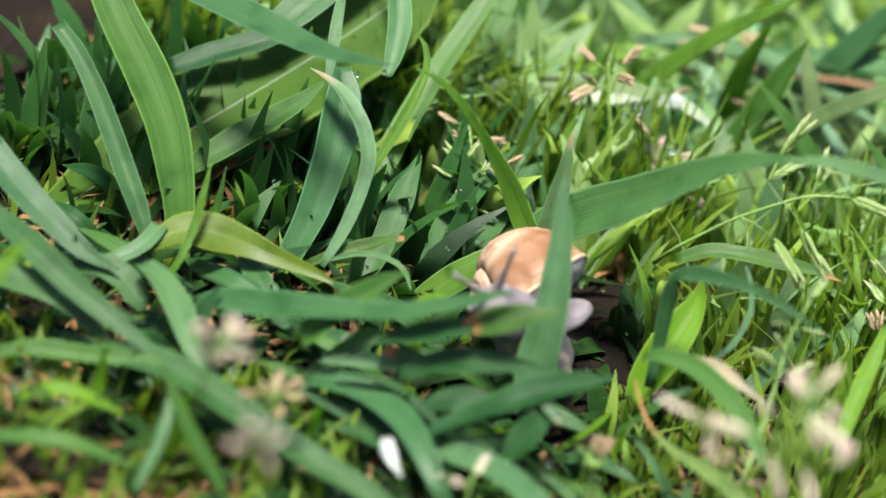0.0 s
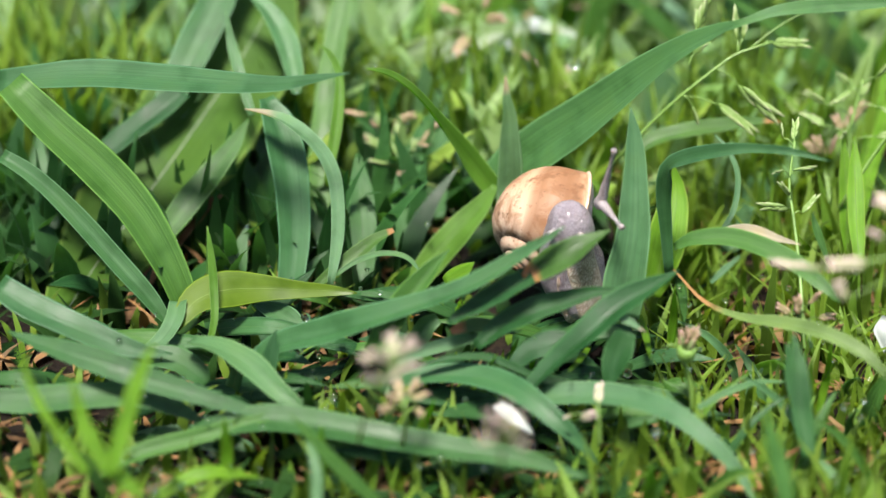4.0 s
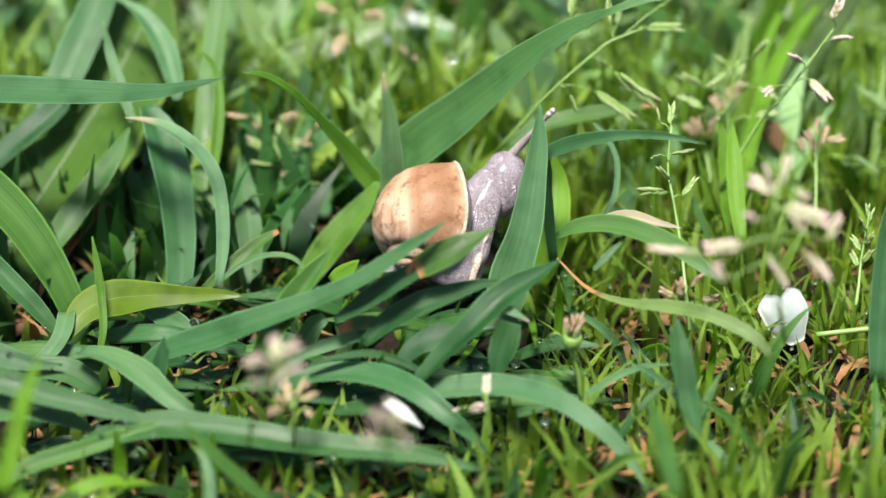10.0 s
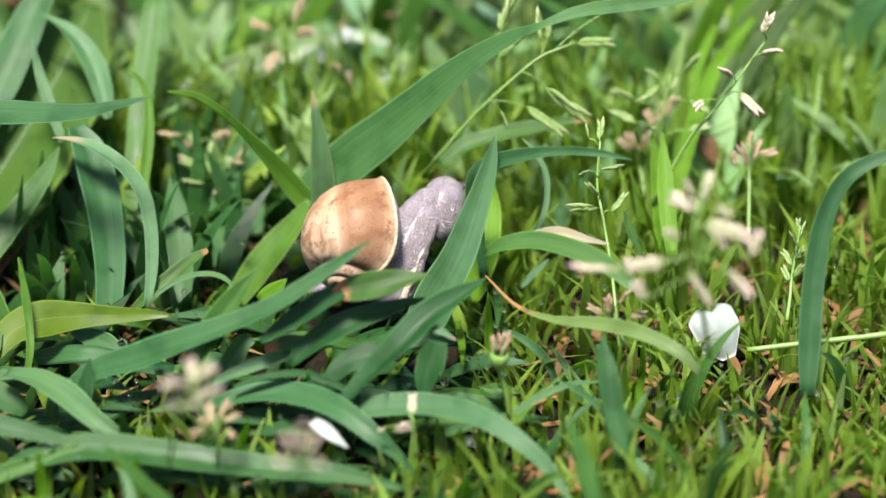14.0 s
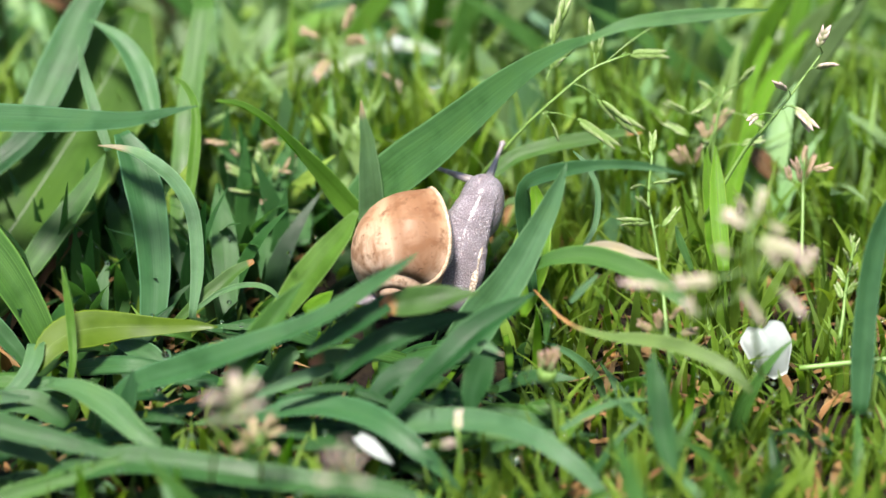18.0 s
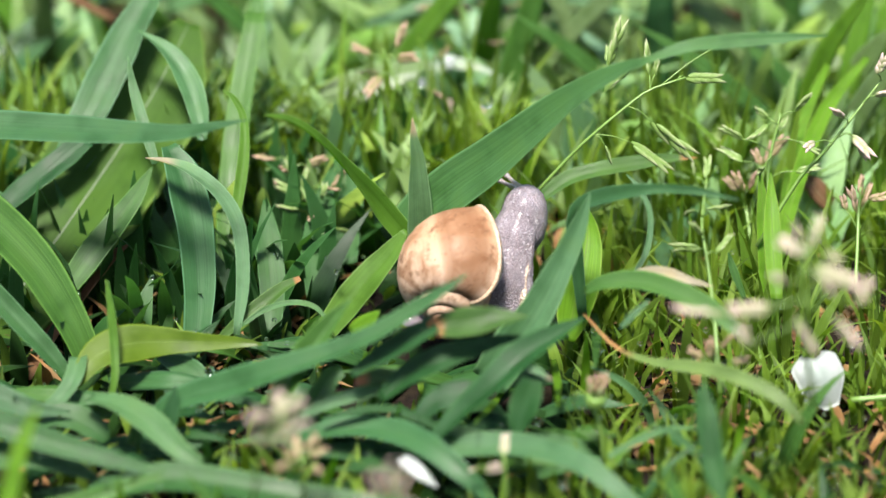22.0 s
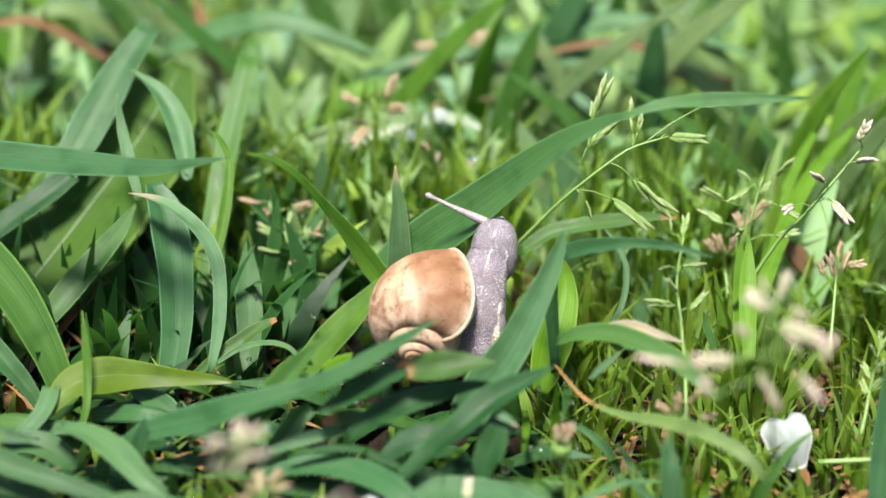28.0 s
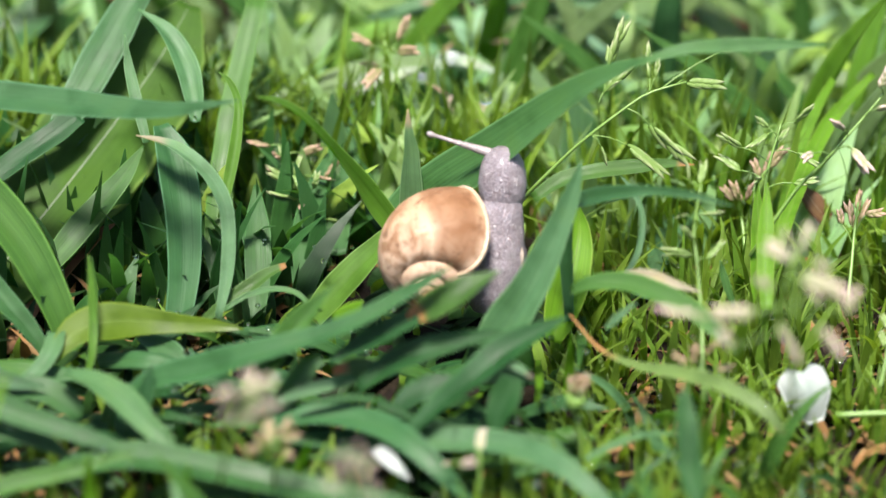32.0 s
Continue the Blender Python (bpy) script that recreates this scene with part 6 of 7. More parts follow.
random_seed_head("tan blurred seed head at the back", "spikelet_brown", (4.6, 80.0, 0.1), (0.8, 92.0, 26.9), 14, 8.0, 12, 0.5)
random_seed_head("tan seed head resting on a leaf", "spikelet_brown", (-5.0, 55.0, 12.2), (-12.1, 60.0, 27.4), 6, 5.0, 13, 0.5)
random_seed_head("green meadow grass seed head at the back", "spikelet_green", (58.3, 22.0, 8.5), (59.6, 32.0, 29.9), 9, 7.0, 18, 0.5)
DROPS = [
    ((-31.6, -28.1, 9.0), 1.05),
    ((17.7, -29.0, 3.0), 0.85),
    ((21.6, -61.5, 12.0), 0.75),
    ((-31.3, -51.6, 10.0), 0.65),
    ((-16.3, -67.9, 8.0), 0.55),
    ((-46.1, 22.3, 26.0), 0.60),
    ((-42.8, 26.7, 26.0), 0.50),
    ((-23.5, 45.5, 10.0), 0.70),
    ((-48.0, 10.6, 5.0), 0.70),
    ((70.6, -10.6, 8.0), 0.70),
    ((53.5, -43.3, 7.0), 0.70),
    ((11.7, -29.7, 3.0), 0.50),
    ((23.8, -35.2, 12.0), 0.35),
    ((23.4, -33.8, 10.0), 0.35),
    ((56.9, -39.9, 6.0), 0.50),
    ((-56.4, -70.1, 4.0), 1.60),
    ((-52.3, -67.5, 3.0), 1.20),
    ((-58.6, -68.1, 5.0), 0.80),
    ((-61.7, 66.8, 28.0), 0.95),
    ((-54.2, 79.2, 35.0), 0.70),
    ((-58.7, -72.7, 5.0), 1.00),
    ((-54.2, -72.1, 5.0), 0.95),
    ((-42.4, -65.8, 5.0), 0.45),
    ((-41.7, -69.1, 5.0), 0.40),
    ((38.8, -41.7, 6.0), 0.50),
    ((34.0, -34.5, 6.0), 0.50),
    ((47.6, -45.2, 6.0), 0.45),
    ((39.9, -57.8, 3.0), 0.70),
    ((60.5, -59.2, 5.0), 0.50),
    ((52.3, -30.5, 8.0), 0.40),
    ((61.4, -52.9, 7.0), 0.50),
    ((-22.9, -30.9, 6.0), 0.40),
    ((-37.9, -19.7, 6.0), 0.90),
    ((24.8, -35.6, 10.0), 0.40),
    ((-29.7, 42.5, 24.0), 0.60),
    ((-13.2, 54.3, 18.0), 0.90),
    ((-5.3, 65.0, 18.0), 1.00),
    ((7.5, 42.1, 26.0), 1.30),
    ((65.3, -50.5, 8.0), 0.45),
    ((29.6, -46.8, 7.0), 0.40),
]
PETAL_AT = (66.2, -14.0, 1.6)
PETAL_STALK = [(70.0, -21.6, 3.8), (76.6, -21.3, 4.4), (81.7, -21.0, 4.8), (87.3, -20.8, 5.3), (95.7, -20.4, 6.0)]
WHITE_SPOTS = [((-0.2, 70.0, 19.6), 1.7), ((63.0, 130.0, 7.4), 3.0), ((-5.0, 66.0, 17.0), 1.4)]
BUD = [(28.6, -40.0, 2.7), (27.8, -40.0, 8.3), (26.6, -40.0, 12.5)]
BUDLET = [(-10.8, -24.0, 8.6), (-11.2, -24.0, 13.1)]
SHOOT_LEAF = [(-14.0, -18.0, 12.9), (-9.6, -18.0, 17.4)]


def drop_mesh(r):
    v, f, uv = lathe([(0.02, -0.9), (0.45, -0.82), (0.8, -0.5), (0.98, -0.05), (0.93, 0.35), (0.68, 0.72), (0.35, 0.92), (0.02, 0.98)], 16)
    return mesh_of("water_drop", [q * r for q in v], f, M["water"], uv)


DROP_DATA = drop_mesh(1.0)
for at, r in DROPS:
    ob = new("water_drop", DROP_DATA)
    ob.matrix_world = Matrix.LocRotScale(Vector(at) * MM, None, Vector((r, r, r)))
    tagged(ob, "clear round water drop clinging to the wet grass", "water drop", "drops on the grass")
rng_drops = random.Random(31)
for _ in range(220):
    x, y = rng_drops.uniform(-70, 95), rng_drops.uniform(-70, 25)
    r = rng_drops.uniform(0.2, 0.55)
    if math.hypot(x - PETAL_AT[0], y - PETAL_AT[1]) < 12:
        continue
    ob = new("water_drop", DROP_DATA)
    ob.matrix_world = Matrix.LocRotScale(Vector((x, y, rng_drops.uniform(3, 11))) * MM, None, Vector((r, r, r)))
    tagged(ob, "tiny clear water drop on a fine grass blade", "water drop", "drops on the grass")


def petal_mesh(name, w, h, cup, notch, seed):
    """A cupped petal with a notched rim; origin at its claw, +z along it."""
    rng = random.Random(seed)
    verts, faces = [], []
    rows, cols = 14, 15
    ph = rng.uniform(0, 6)
    for layer in (0, 0.16):
        for j in range(rows + 1):
            s = j / rows
            half = w / 2 * (0.16 + 0.84 * math.sin(min(1, s * 1.25 + 0.05) * math.pi / 2) ** 0.8) * (1 if s < 0.8 else 1 - 0.55 * ((s - 0.8) / 0.2) ** 2)
            for i in range(cols + 1):
                a = 2 * i / cols - 1
                z = h * (s - notch * s * s * math.exp(-(a / 0.25) ** 2) + s * s * (0.06 * math.sin(a * 3 + ph) + 0.035 * noise.noise(Vector((a * 3.1, seed, s * 2)))))
                y = cup * (1 - a * a) * math.sin(s * 2.6) * h * 0.4 + 0.07 * h * noise.noise(Vector((a * 1.8, s * 2.2, seed * 1.7))) * s + layer
                verts.append(Vector((a * half * (1 + 0.22 * noise.noise(Vector((s * 2.6, seed + (1 if a > 0 else 5), 0.5)))), -y, z)) * MM)
    n = (rows + 1) * (cols + 1)
    for layer in (0, 1):
        for j in range(rows):
            for i in range(cols):
                q = layer * n + j * (cols + 1) + i
                face = (q, q + 1, q + cols + 2, q + cols + 1)
                faces.append(face if layer else face[::-1])
    ring = [j * (cols + 1) for j in range(rows + 1)] + [rows * (cols + 1) + i for i in range(1, cols + 1)] + [j * (cols + 1) + cols for j in range(rows - 1, -1, -1)] + list(range(cols - 1, 0, -1))
    faces += [(ring[k], ring[(k + 1) % len(ring)], n + ring[(k + 1) % len(ring)], n + ring[k]) for k in range(len(ring))]
    return mesh_of(name, verts, faces, M["petal"])


fallen = new("fallen_petal", petal_mesh("fallen_petal", 8.8, 9.4, 0.55, 0.0, 5))
fallen.matrix_world = Matrix.Translation((Vector(PETAL_AT) + Vector((1.0, -5.0, -1.0))) * MM) @ pose(0, 0, 0, -30, -20, 14)
tagged(fallen, "cupped white petal fallen on the fine grass", "petal")
stalk = new("lime_stalk", mesh_of("lime_stalk", *tube(PETAL_STALK, 0.5, 0.58, 14, 8)[:2], M["stem"]))
tagged(stalk, "smooth yellow green stalk lying beside the petal", "stalk")
# white petal shapes added to make the bright blurred spots at the back
for k, (at, size) in enumerate(WHITE_SPOTS):
    ob = new("white_petal", petal_mesh("white_petal", size * 1.5, size * 1.5, 0.5, 0.1, 40 + k))
    ob.matrix_world = Matrix.Translation((Vector(at) + Vector((0, 0, -size * 0.6))) * MM) @ pose(0, 0, 0, -40, 10 * k, 30 * k)
    tagged(ob, "small white spot on a far leaf", "petal")


def build_bud():
    """A small seed capsule: a stalk, a cup of sepals and the brown remains of the flower."""
    head = new("flower_bud")
    origin = Vector(BUD[0])
    head.location = origin * MM
    tagged(head, "small green flower bud with a withered brown top, wet", "flower bud")
    thread("stalk", head, origin, BUD, 0.5, 0.34, 10)
    top = Vector(BUD[2]) - origin
    v, f, uv = lathe([(0.3, -0.4), (1.0, 0.1), (1.9, 1.3), (2.2, 2.6), (2.0, 3.9), (1.6, 4.1), (1.7, 2.6), (1.2, 1.2), (0.05, 0.9)], 14)
    cup = part("calyx", mesh_of("calyx", v, f, M["stem"], uv), head, "translucent green cup of sepals")
    cup.matrix_local = Matrix.Translation(top * MM) @ pose(0, 0, 0, 8, 6, 0) @ Matrix.Diagonal((0.75, 0.75, 0.8, 1))
    for k in range(5):
        put_spikelet(head, origin, "spikelet_brown" if k < 3 else "spikelet_green", Vector(BUD[2]) + Vector((math.cos(k * 1.3) * 0.7, math.sin(k * 1.3) * 0.7, 2.4)), Vector(BUD[2]) + Vector((math.cos(k * 1.3) * 1.5 + 0.5, math.sin(k * 1.3) * 1.2, 6.6 - k * 0.4)), k)
    for k in range(4):
        thread("stamen", head, origin, [Vector(BUD[2]) + Vector((-0.8, 0, 2)), Vector(BUD[2]) + Vector((-1.6 - k * 0.3, -0.4, 3 + k * 0.2)), Vector(BUD[2]) + Vector((-2.4 - k * 0.5, -0.6 + k * 0.3, 3.6 - k * 0.5))], 0.1, 0.16, 5)


build_bud()


def build_budlet(label, line, width, n):
    """A tuft of tiny unfolding leaves."""
    head = new("leaf_bud")
    a, b = Vector(line[0]), Vector(line[1])
    head.location = a * MM
    tagged(head, label, "leaf bud")
    for k in range(n):
        turn = Matrix.Rotation(k * 1.9, 3, "Z") @ Vector((0.9, 0, 0))
        v, f, uv, long = ribbon([a, (a + b) / 2 + turn * 0.8, b + turn * (0.5 + 0.25 * k) - Vector((0, 0, 0.4 * k))], width, fold=0.3, kind="leaf", count=8)
        part("leaflet", mesh_of("leaflet", rebase(v, a * MM), f, M["lime"], uv, long), head)


build_budlet("tuft of tiny lime green unfolding leaves", BUDLET, 1.6, 4)
build_budlet("bright lime green young leaf", SHOOT_LEAF, 3.2, 1)


# ---- the snail ----
RIGHT, UP, NEAR = Vector((1, 0, 0)), Vector((0, 0.5, 0.866)), Vector((0, -0.866, 0.5))


def facing(r, u, v):
    """A direction from its shares to the right, upward and towards the viewer."""
    return (RIGHT * r + UP * u + NEAR * v).normalized()


def frame_from(z, x):
    z = z.normalized()
    x = (x - z * x.dot(z)).normalized()
    return Matrix((x, z.cross(x), z)).transposed()


def shell_mesh():
    """A right-handed coil: the apex at +z, the mouth at +x, opening towards -y."""
    turns, size, open_by = 4.6, 12.6, 0.56 / (2 * math.pi)
    steps, sides = 230, 28
    verts, faces, uv = [], [], []
    for k in range(steps + 1):
        for i in range(sides + 1):
            b = 2 * math.pi * i / sides
            a = -turns * 2 * math.pi * (1 - k / steps) + (0.06 * math.cos(b) + 0.32 * math.sin(b)) * min(1, k / steps * 4)
            rho = math.exp(open_by * a)
            c = Vector((math.cos(-a), math.sin(-a), 0))
            flare = 1 + 0.04 * max(0, (k / steps - 0.985) / 0.015)
            wob = 1 + 0.006 * noise.noise(Vector((k * 0.35, 1.8 * math.cos(b), 1.8 * math.sin(b))))
            mid = c * (0.465 * rho * size) + Vector((0, 0, -0.98 * rho * size))
            verts.append((mid + (c * math.cos(b) * 0.455 + Vector((0, 0, math.sin(b) * 0.68))) * rho * size * flare * wob) * MM)
            uv.append((k / steps, i / sides))
        if k:
            t, b = (k - 1) * (sides + 1), k * (sides + 1)
            faces += [(t + i, b + i, b + i + 1, t + i + 1) for i in range(sides)]
    faces.append(tuple(range(sides)))
    middle = Vector([(min(q[i] for q in verts) + max(q[i] for q in verts)) / 2 for i in range(3)])
    verts = rebase(verts, middle)
    return mesh_of("shell", verts, faces, M["shell"], uv), verts[-sides - 1:-1]


def ring_mesh(points, r):
    verts, faces = [], []
    n = len(points)
    centre = sum((Vector(p) for p in points), Vector()) / n
    for i in range(n):
        p = Vector(points[i])
        along = (Vector(points[(i + 1) % n]) - Vector(points[i - 1])).normalized()
        out = (p - centre).normalized()
        up = along.cross(out).normalized()
        for j in range(6):
            a = j * math.pi / 3
            verts.append(p + (out * math.cos(a) + up * math.sin(a)) * r * MM)
        t, b = i * 6, ((i + 1) % n) * 6
        faces += [(t + j, t + (j + 1) % 6, b + (j + 1) % 6, b + j) for j in range(6)]
    return mesh_of("lip", verts, faces, M["lip"])


def neck_mesh():
    """The stretched front of the body: round above, flat pale sole behind; foot at the origin, head end at +z."""
    length = 23.0
    verts, faces, uv = [], [], []
    broad = ((0, 4.0), (0.12, 5.6), (0.35, 6.1), (0.6, 5.2), (0.8, 4.3), (0.93, 3.5), (1.0, 2.3))
    rows, sides = 26, 22
    for k in range(rows + 1):
        s = k / rows
        w = float(np.interp(s, [q[0] for q in broad], [q[1] for q in broad]))
        d = w * (1.0 - 0.1 * s)
        for i in range(sides):
            a = 2 * math.pi * i / sides
            x, y = w * math.cos(a), d * math.sin(a)
            if y < -0.45 * d:
                y = -0.45 * d - 0.1 * (y + 0.45 * d)
                x *= 1.12
            bump = 1 + 0.035 * noise.noise(Vector((x * 0.8, y * 0.8, s * 16)))
            verts.append(Vector((x * bump, y * bump + 1.3 * math.sin(s * 3.0), length * s - 3.0)) * MM)
            uv.append((i / sides, s))
        if k:
            t, b = (k - 1) * sides, k * sides
            faces += [(t + i, t + (i + 1) % sides, b + (i + 1) % sides, b + i) for i in range(sides)]
    faces += [tuple(range(sides))[::-1], tuple(range(rows * sides, (rows + 1) * sides))]
    me = mesh_of("neck", verts, faces, M["skin"], uv)
    return me


def sole_mesh():
    """The pale hem of the sole along the neck."""
    verts, faces = [], []
    rows = 22
    for k in range(rows + 1):
        s = k / rows
        w = float(np.interp(s, (0, 0.12, 0.35, 0.6, 0.85, 1.0), (4.4, 6.2, 6.8, 5.7, 3.9, 1.4)))
        y = 1.3 * math.sin(s * 3.0)
        wav = 0.25 * math.sin(s * 23)
        for x, dy in ((-w - wav, -1.2), (-w * 0.5, -2.9), (w * 0.5, -2.9), (w + wav, -1.2), (w * 0.9, -0.4), (-w * 0.9, -0.4)):
            verts.append(Vector((x, y + dy, 18.0 * s - 3.0)) * MM)
        if k:
            t, b = (k - 1) * 6, k * 6
            faces += [(t + i, t + (i + 1) % 6, b + (i + 1) % 6, b + i) for i in range(6)]
    faces += [tuple(range(6))[::-1], tuple(range(rows * 6, rows * 6 + 6))]
    return mesh_of("sole", verts, faces, M["sole"])


def foot_mesh():
    """The hind part of the body under the shell, tapering to a tail at -x."""
    verts, faces = [], []
    rows, sides = 24, 16
    for k in range(rows + 1):
        s = k / rows
        w = 3.4 * math.sin(math.pi * (0.04 + 0.93 * s ** 0.8)) ** 0.7
        hgt = w * 0.62
        for i in range(sides):
            a = 2 * math.pi * i / sides
            verts.append(Vector((-9 + 17 * s, w * math.cos(a), max(-0.25, math.sin(a)) * hgt)) * MM)
        if k:
            t, b = (k - 1) * sides, k * sides
            faces += [(t + i, t + (i + 1) % sides, b + (i + 1) % sides, b + i) for i in range(sides)]
    faces += [tuple(range(sides))[::-1], tuple(range(rows * sides, (rows + 1) * sides))]
    return mesh_of("foot", verts, faces, M["skin"])


SNAIL_AT = Vector((1.6, -2.6, 7.0))
NEARER = Vector((0, -12.1, 7.0))
snail = new("snail")
snail.location = SNAIL_AT * MM
tagged(snail, "grey land snail with a tan coiled shell, creeping through wet grass", "snail")
shell_data, mouth = shell_mesh()
shell = part("shell", shell_data, snail, "glossy tan coiled shell with a brown band and dirt in its seams")
part("lip", ring_mesh(mouth, 0.38), shell, "cream rim of the shell mouth")


def mantle_mesh(points):
    """The soft body that fills the mouth of the shell: a low dome on its rim."""
    p = [Vector(q) for q in points]
    n = len(p)
    centre = sum(p, Vector()) / n
    way = sum(((p[i] - centre).cross(p[(i + 1) % n] - centre) for i in range(n)), Vector()).normalized()
    way = way if way.y < 0 else -way
    verts, faces = [], []
    rings = (0.985, 0.93, 0.8, 0.6, 0.35, 0.08)
    for k, f in enumerate(rings):
        for i in range(n):
            verts.append(centre + (p[i] - centre) * f + way * MM * (4.2 * math.sqrt(max(0, 1 - f * f)) - 0.6 + 0.15 * noise.noise(Vector((i * 0.5, k * 0.7, 1)))))
        if k:
            t, b = (k - 1) * n, k * n
            faces += [(t + i, t + (i + 1) % n, b + (i + 1) % n, b + i) for i in range(n)]
    faces.append(tuple(range((len(rings) - 1) * n, len(rings) * n)))
    return mesh_of("mantle", verts, faces, M["skin"])


part("mantle", mantle_mesh(mouth), shell, "grey soft body filling the shell mouth")
neck = part("neck", neck_mesh(), snail, "lilac grey wrinkled wet skin")
part("sole", sole_mesh(), neck, "pale cream hem of the foot")
foot = part("foot", foot_mesh(), snail, "pale grey creeping foot")
head_profile = [(0.3, -8.5), (2.6, -7.8), (3.9, -5.6), (4.2, -3.0), (4.0, -0.8), (3.6, 0.8), (2.9, 2.1), (1.9, 3.0), (0.9, 3.4), (0.05, 3.5)]
v, f, uv = lathe(head_profile, 18)
head = part("head", mesh_of("head", v, f, M["skin"], uv), snail, "rounded grey head")


def tentacle_mesh(length, r0, r1):
    v, f, uv = lathe([(r0 * 1.3, -0.6), (r0, 0.3), (r0 * 0.8, length * 0.3), (r1, length * 0.7), (r1 * 0.95, length - 0.7), (r1 * 1.5, length - 0.25), (r1 * 1.55, length + 0.15), (r1 * 0.9, length + 0.55), (0.02, length + 0.65)], 12)
    return mesh_of("tentacle", v, f, M["tentacle"], uv)


long_tentacle, short_tentacle = tentacle_mesh(13.0, 0.95, 0.36), tentacle_mesh(1.8, 0.6, 0.4)
tentacles = [part("eye_tentacle", long_tentacle, snail, "long translucent grey eye tentacle") for _ in range(2)]
tentacles += [part("feeler", short_tentacle, snail, "short lower feeler") for _ in range(2)]
eye_data = mesh_of("eye", *lathe([(0.02, 13.1), (0.26, 13.25), (0.36, 13.5), (0.2, 13.72), (0.02, 13.76)], 8)[:2], M["eye"])
for ob in tentacles[:2]:
    part("eye", eye_data, ob, "dark eye spot")


# ---- the snail's way: time, place in mm, directions to the right, up and towards the viewer ----
SHELL = [
    (0, (-2.1, 15.0, 6.3), (-0.70, -0.55, 0.34), (0.1, 0.139, 0.99)),
    (1, (1.2, 15.0, 6.9), (-0.70, -0.57, 0.34), (0.1, 0.139, 0.99)),
    (2, (2.1, 15.0, 7.4), (-0.69, -0.60, 0.34), (0.14, 0.056, 0.99)),
    (5, (3.2, 9.6, 10.2), (-0.5, -0.8, 0.3), (0.32, -0.1, 0.94)),
    (6, (2.6, 9.6, 10.2), (-0.46, -0.82, 0.3), (0.36, -0.1, 0.92)),
    (9, (2.4, 9.6, 9.6), (-0.36, -0.86, 0.33), (0.42, 0, 0.9)),
    (13, (2.2, 9.6, 9.7), (-0.3, -0.87, 0.37), (0.46, 0.05, 0.88)),
    (17, (2.6, 9.6, 9.8), (-0.24, -0.87, 0.41), (0.51, 0.1, 0.86)),
    (19, (2.9, 9.6, 9.8), (-0.21, -0.86, 0.44), (0.53, 0.13, 0.84)),
    (21, (2.7, 9.6, 10.6), (-0.19, -0.85, 0.47), (0.55, 0.16, 0.82)),
    (23, (2.3, 9.6, 9.8), (-0.17, -0.84, 0.5), (0.57, 0.2, 0.8)),
    (25, (1.8, 9.6, 10.0), (-0.15, -0.82, 0.54), (0.59, 0.24, 0.77)),
    (28, (1.8, 9.6, 11.2), (-0.12, -0.79, 0.6), (0.61, 0.3, 0.73)),
    (29, (1.5, 9.8, 11.4), (-0.1, -0.77, 0.63), (0.62, 0.32, 0.71)),
    (30, (1.3, 10.2, 11.2), (-0.09, -0.76, 0.64), (0.63, 0.35, 0.69)),
    (31, (1.8, 10.8, 11.6), (-0.07, -0.74, 0.66), (0.65, 0.38, 0.66)),
    (32, (1.4, 11.6, 11.8), (-0.04, -0.72, 0.69), (0.66, 0.4, 0.63)),
]
NECK = [
    (0, (7.2, 4.0, -0.8), (-0.475, 0.385, 0.791), (0.95, 0.2, 0.25)),
    (1, (10.8, 4.0, 1.0), (-0.492, 0.509, 0.706), (0.95, 0.2, 0.25)),
    (2, (14.1, 4.0, 1.2), (-0.501, 0.513, 0.697), (0.95, 0.2, 0.25)),
    (3.4, (8.3, 2.0, -0.5), (-0.278, 0.659, 0.699), (0.75, 0.15, -0.6)),
    (5, (12.4, 1.4, 3.3), (0.097, 0.790, 0.608), (0.1, 0, -1)),
    (6, (9.3, 3.9, 1.4), (0.274, 0.931, 0.285), (-0.2, 0, -0.95)),
    (9, (8.2, 7.2, -0.1), (0.370, 0.965, 0.029), (-0.4, 0, -0.9)),
    (13, (8.3, 8.2, -0.9), (0.505, 0.949, -0.153), (-0.4, 0, -0.9)),
    (17, (10.7, 10.2, -1.1), (0.334, 0.954, -0.094), (-0.4, 0, -0.9)),
    (19, (12.1, 11.2, 0.9), (0.247, 0.980, 0.019), (-0.4, 0, -0.9)),
    (23, (12.0, 13.2, -1.0), (0.141, 0.996, 0.020), (-0.4, 0, -0.9)),
    (24, (11.2, 13.2, -0.6), (0.166, 0.993, 0.022), (-0.4, 0, -0.9)),
    (25, (10.4, 12.1, 1.0), (0.151, 0.995, 0.026), (-0.45, 0, -0.9)),
    (28, (11.3, 11.0, 3.0), (0.113, 0.997, 0.037), (-0.5, 0, -0.85)),
    (30, (11.2, 13.0, 5.2), (0.089, 0.998, 0.043), (-0.6, 0, -0.8)),
    (32, (12.4, 15.0, 1.4), (-0.003, 0.998, 0.180), (-0.7, 0, -0.7)),
]
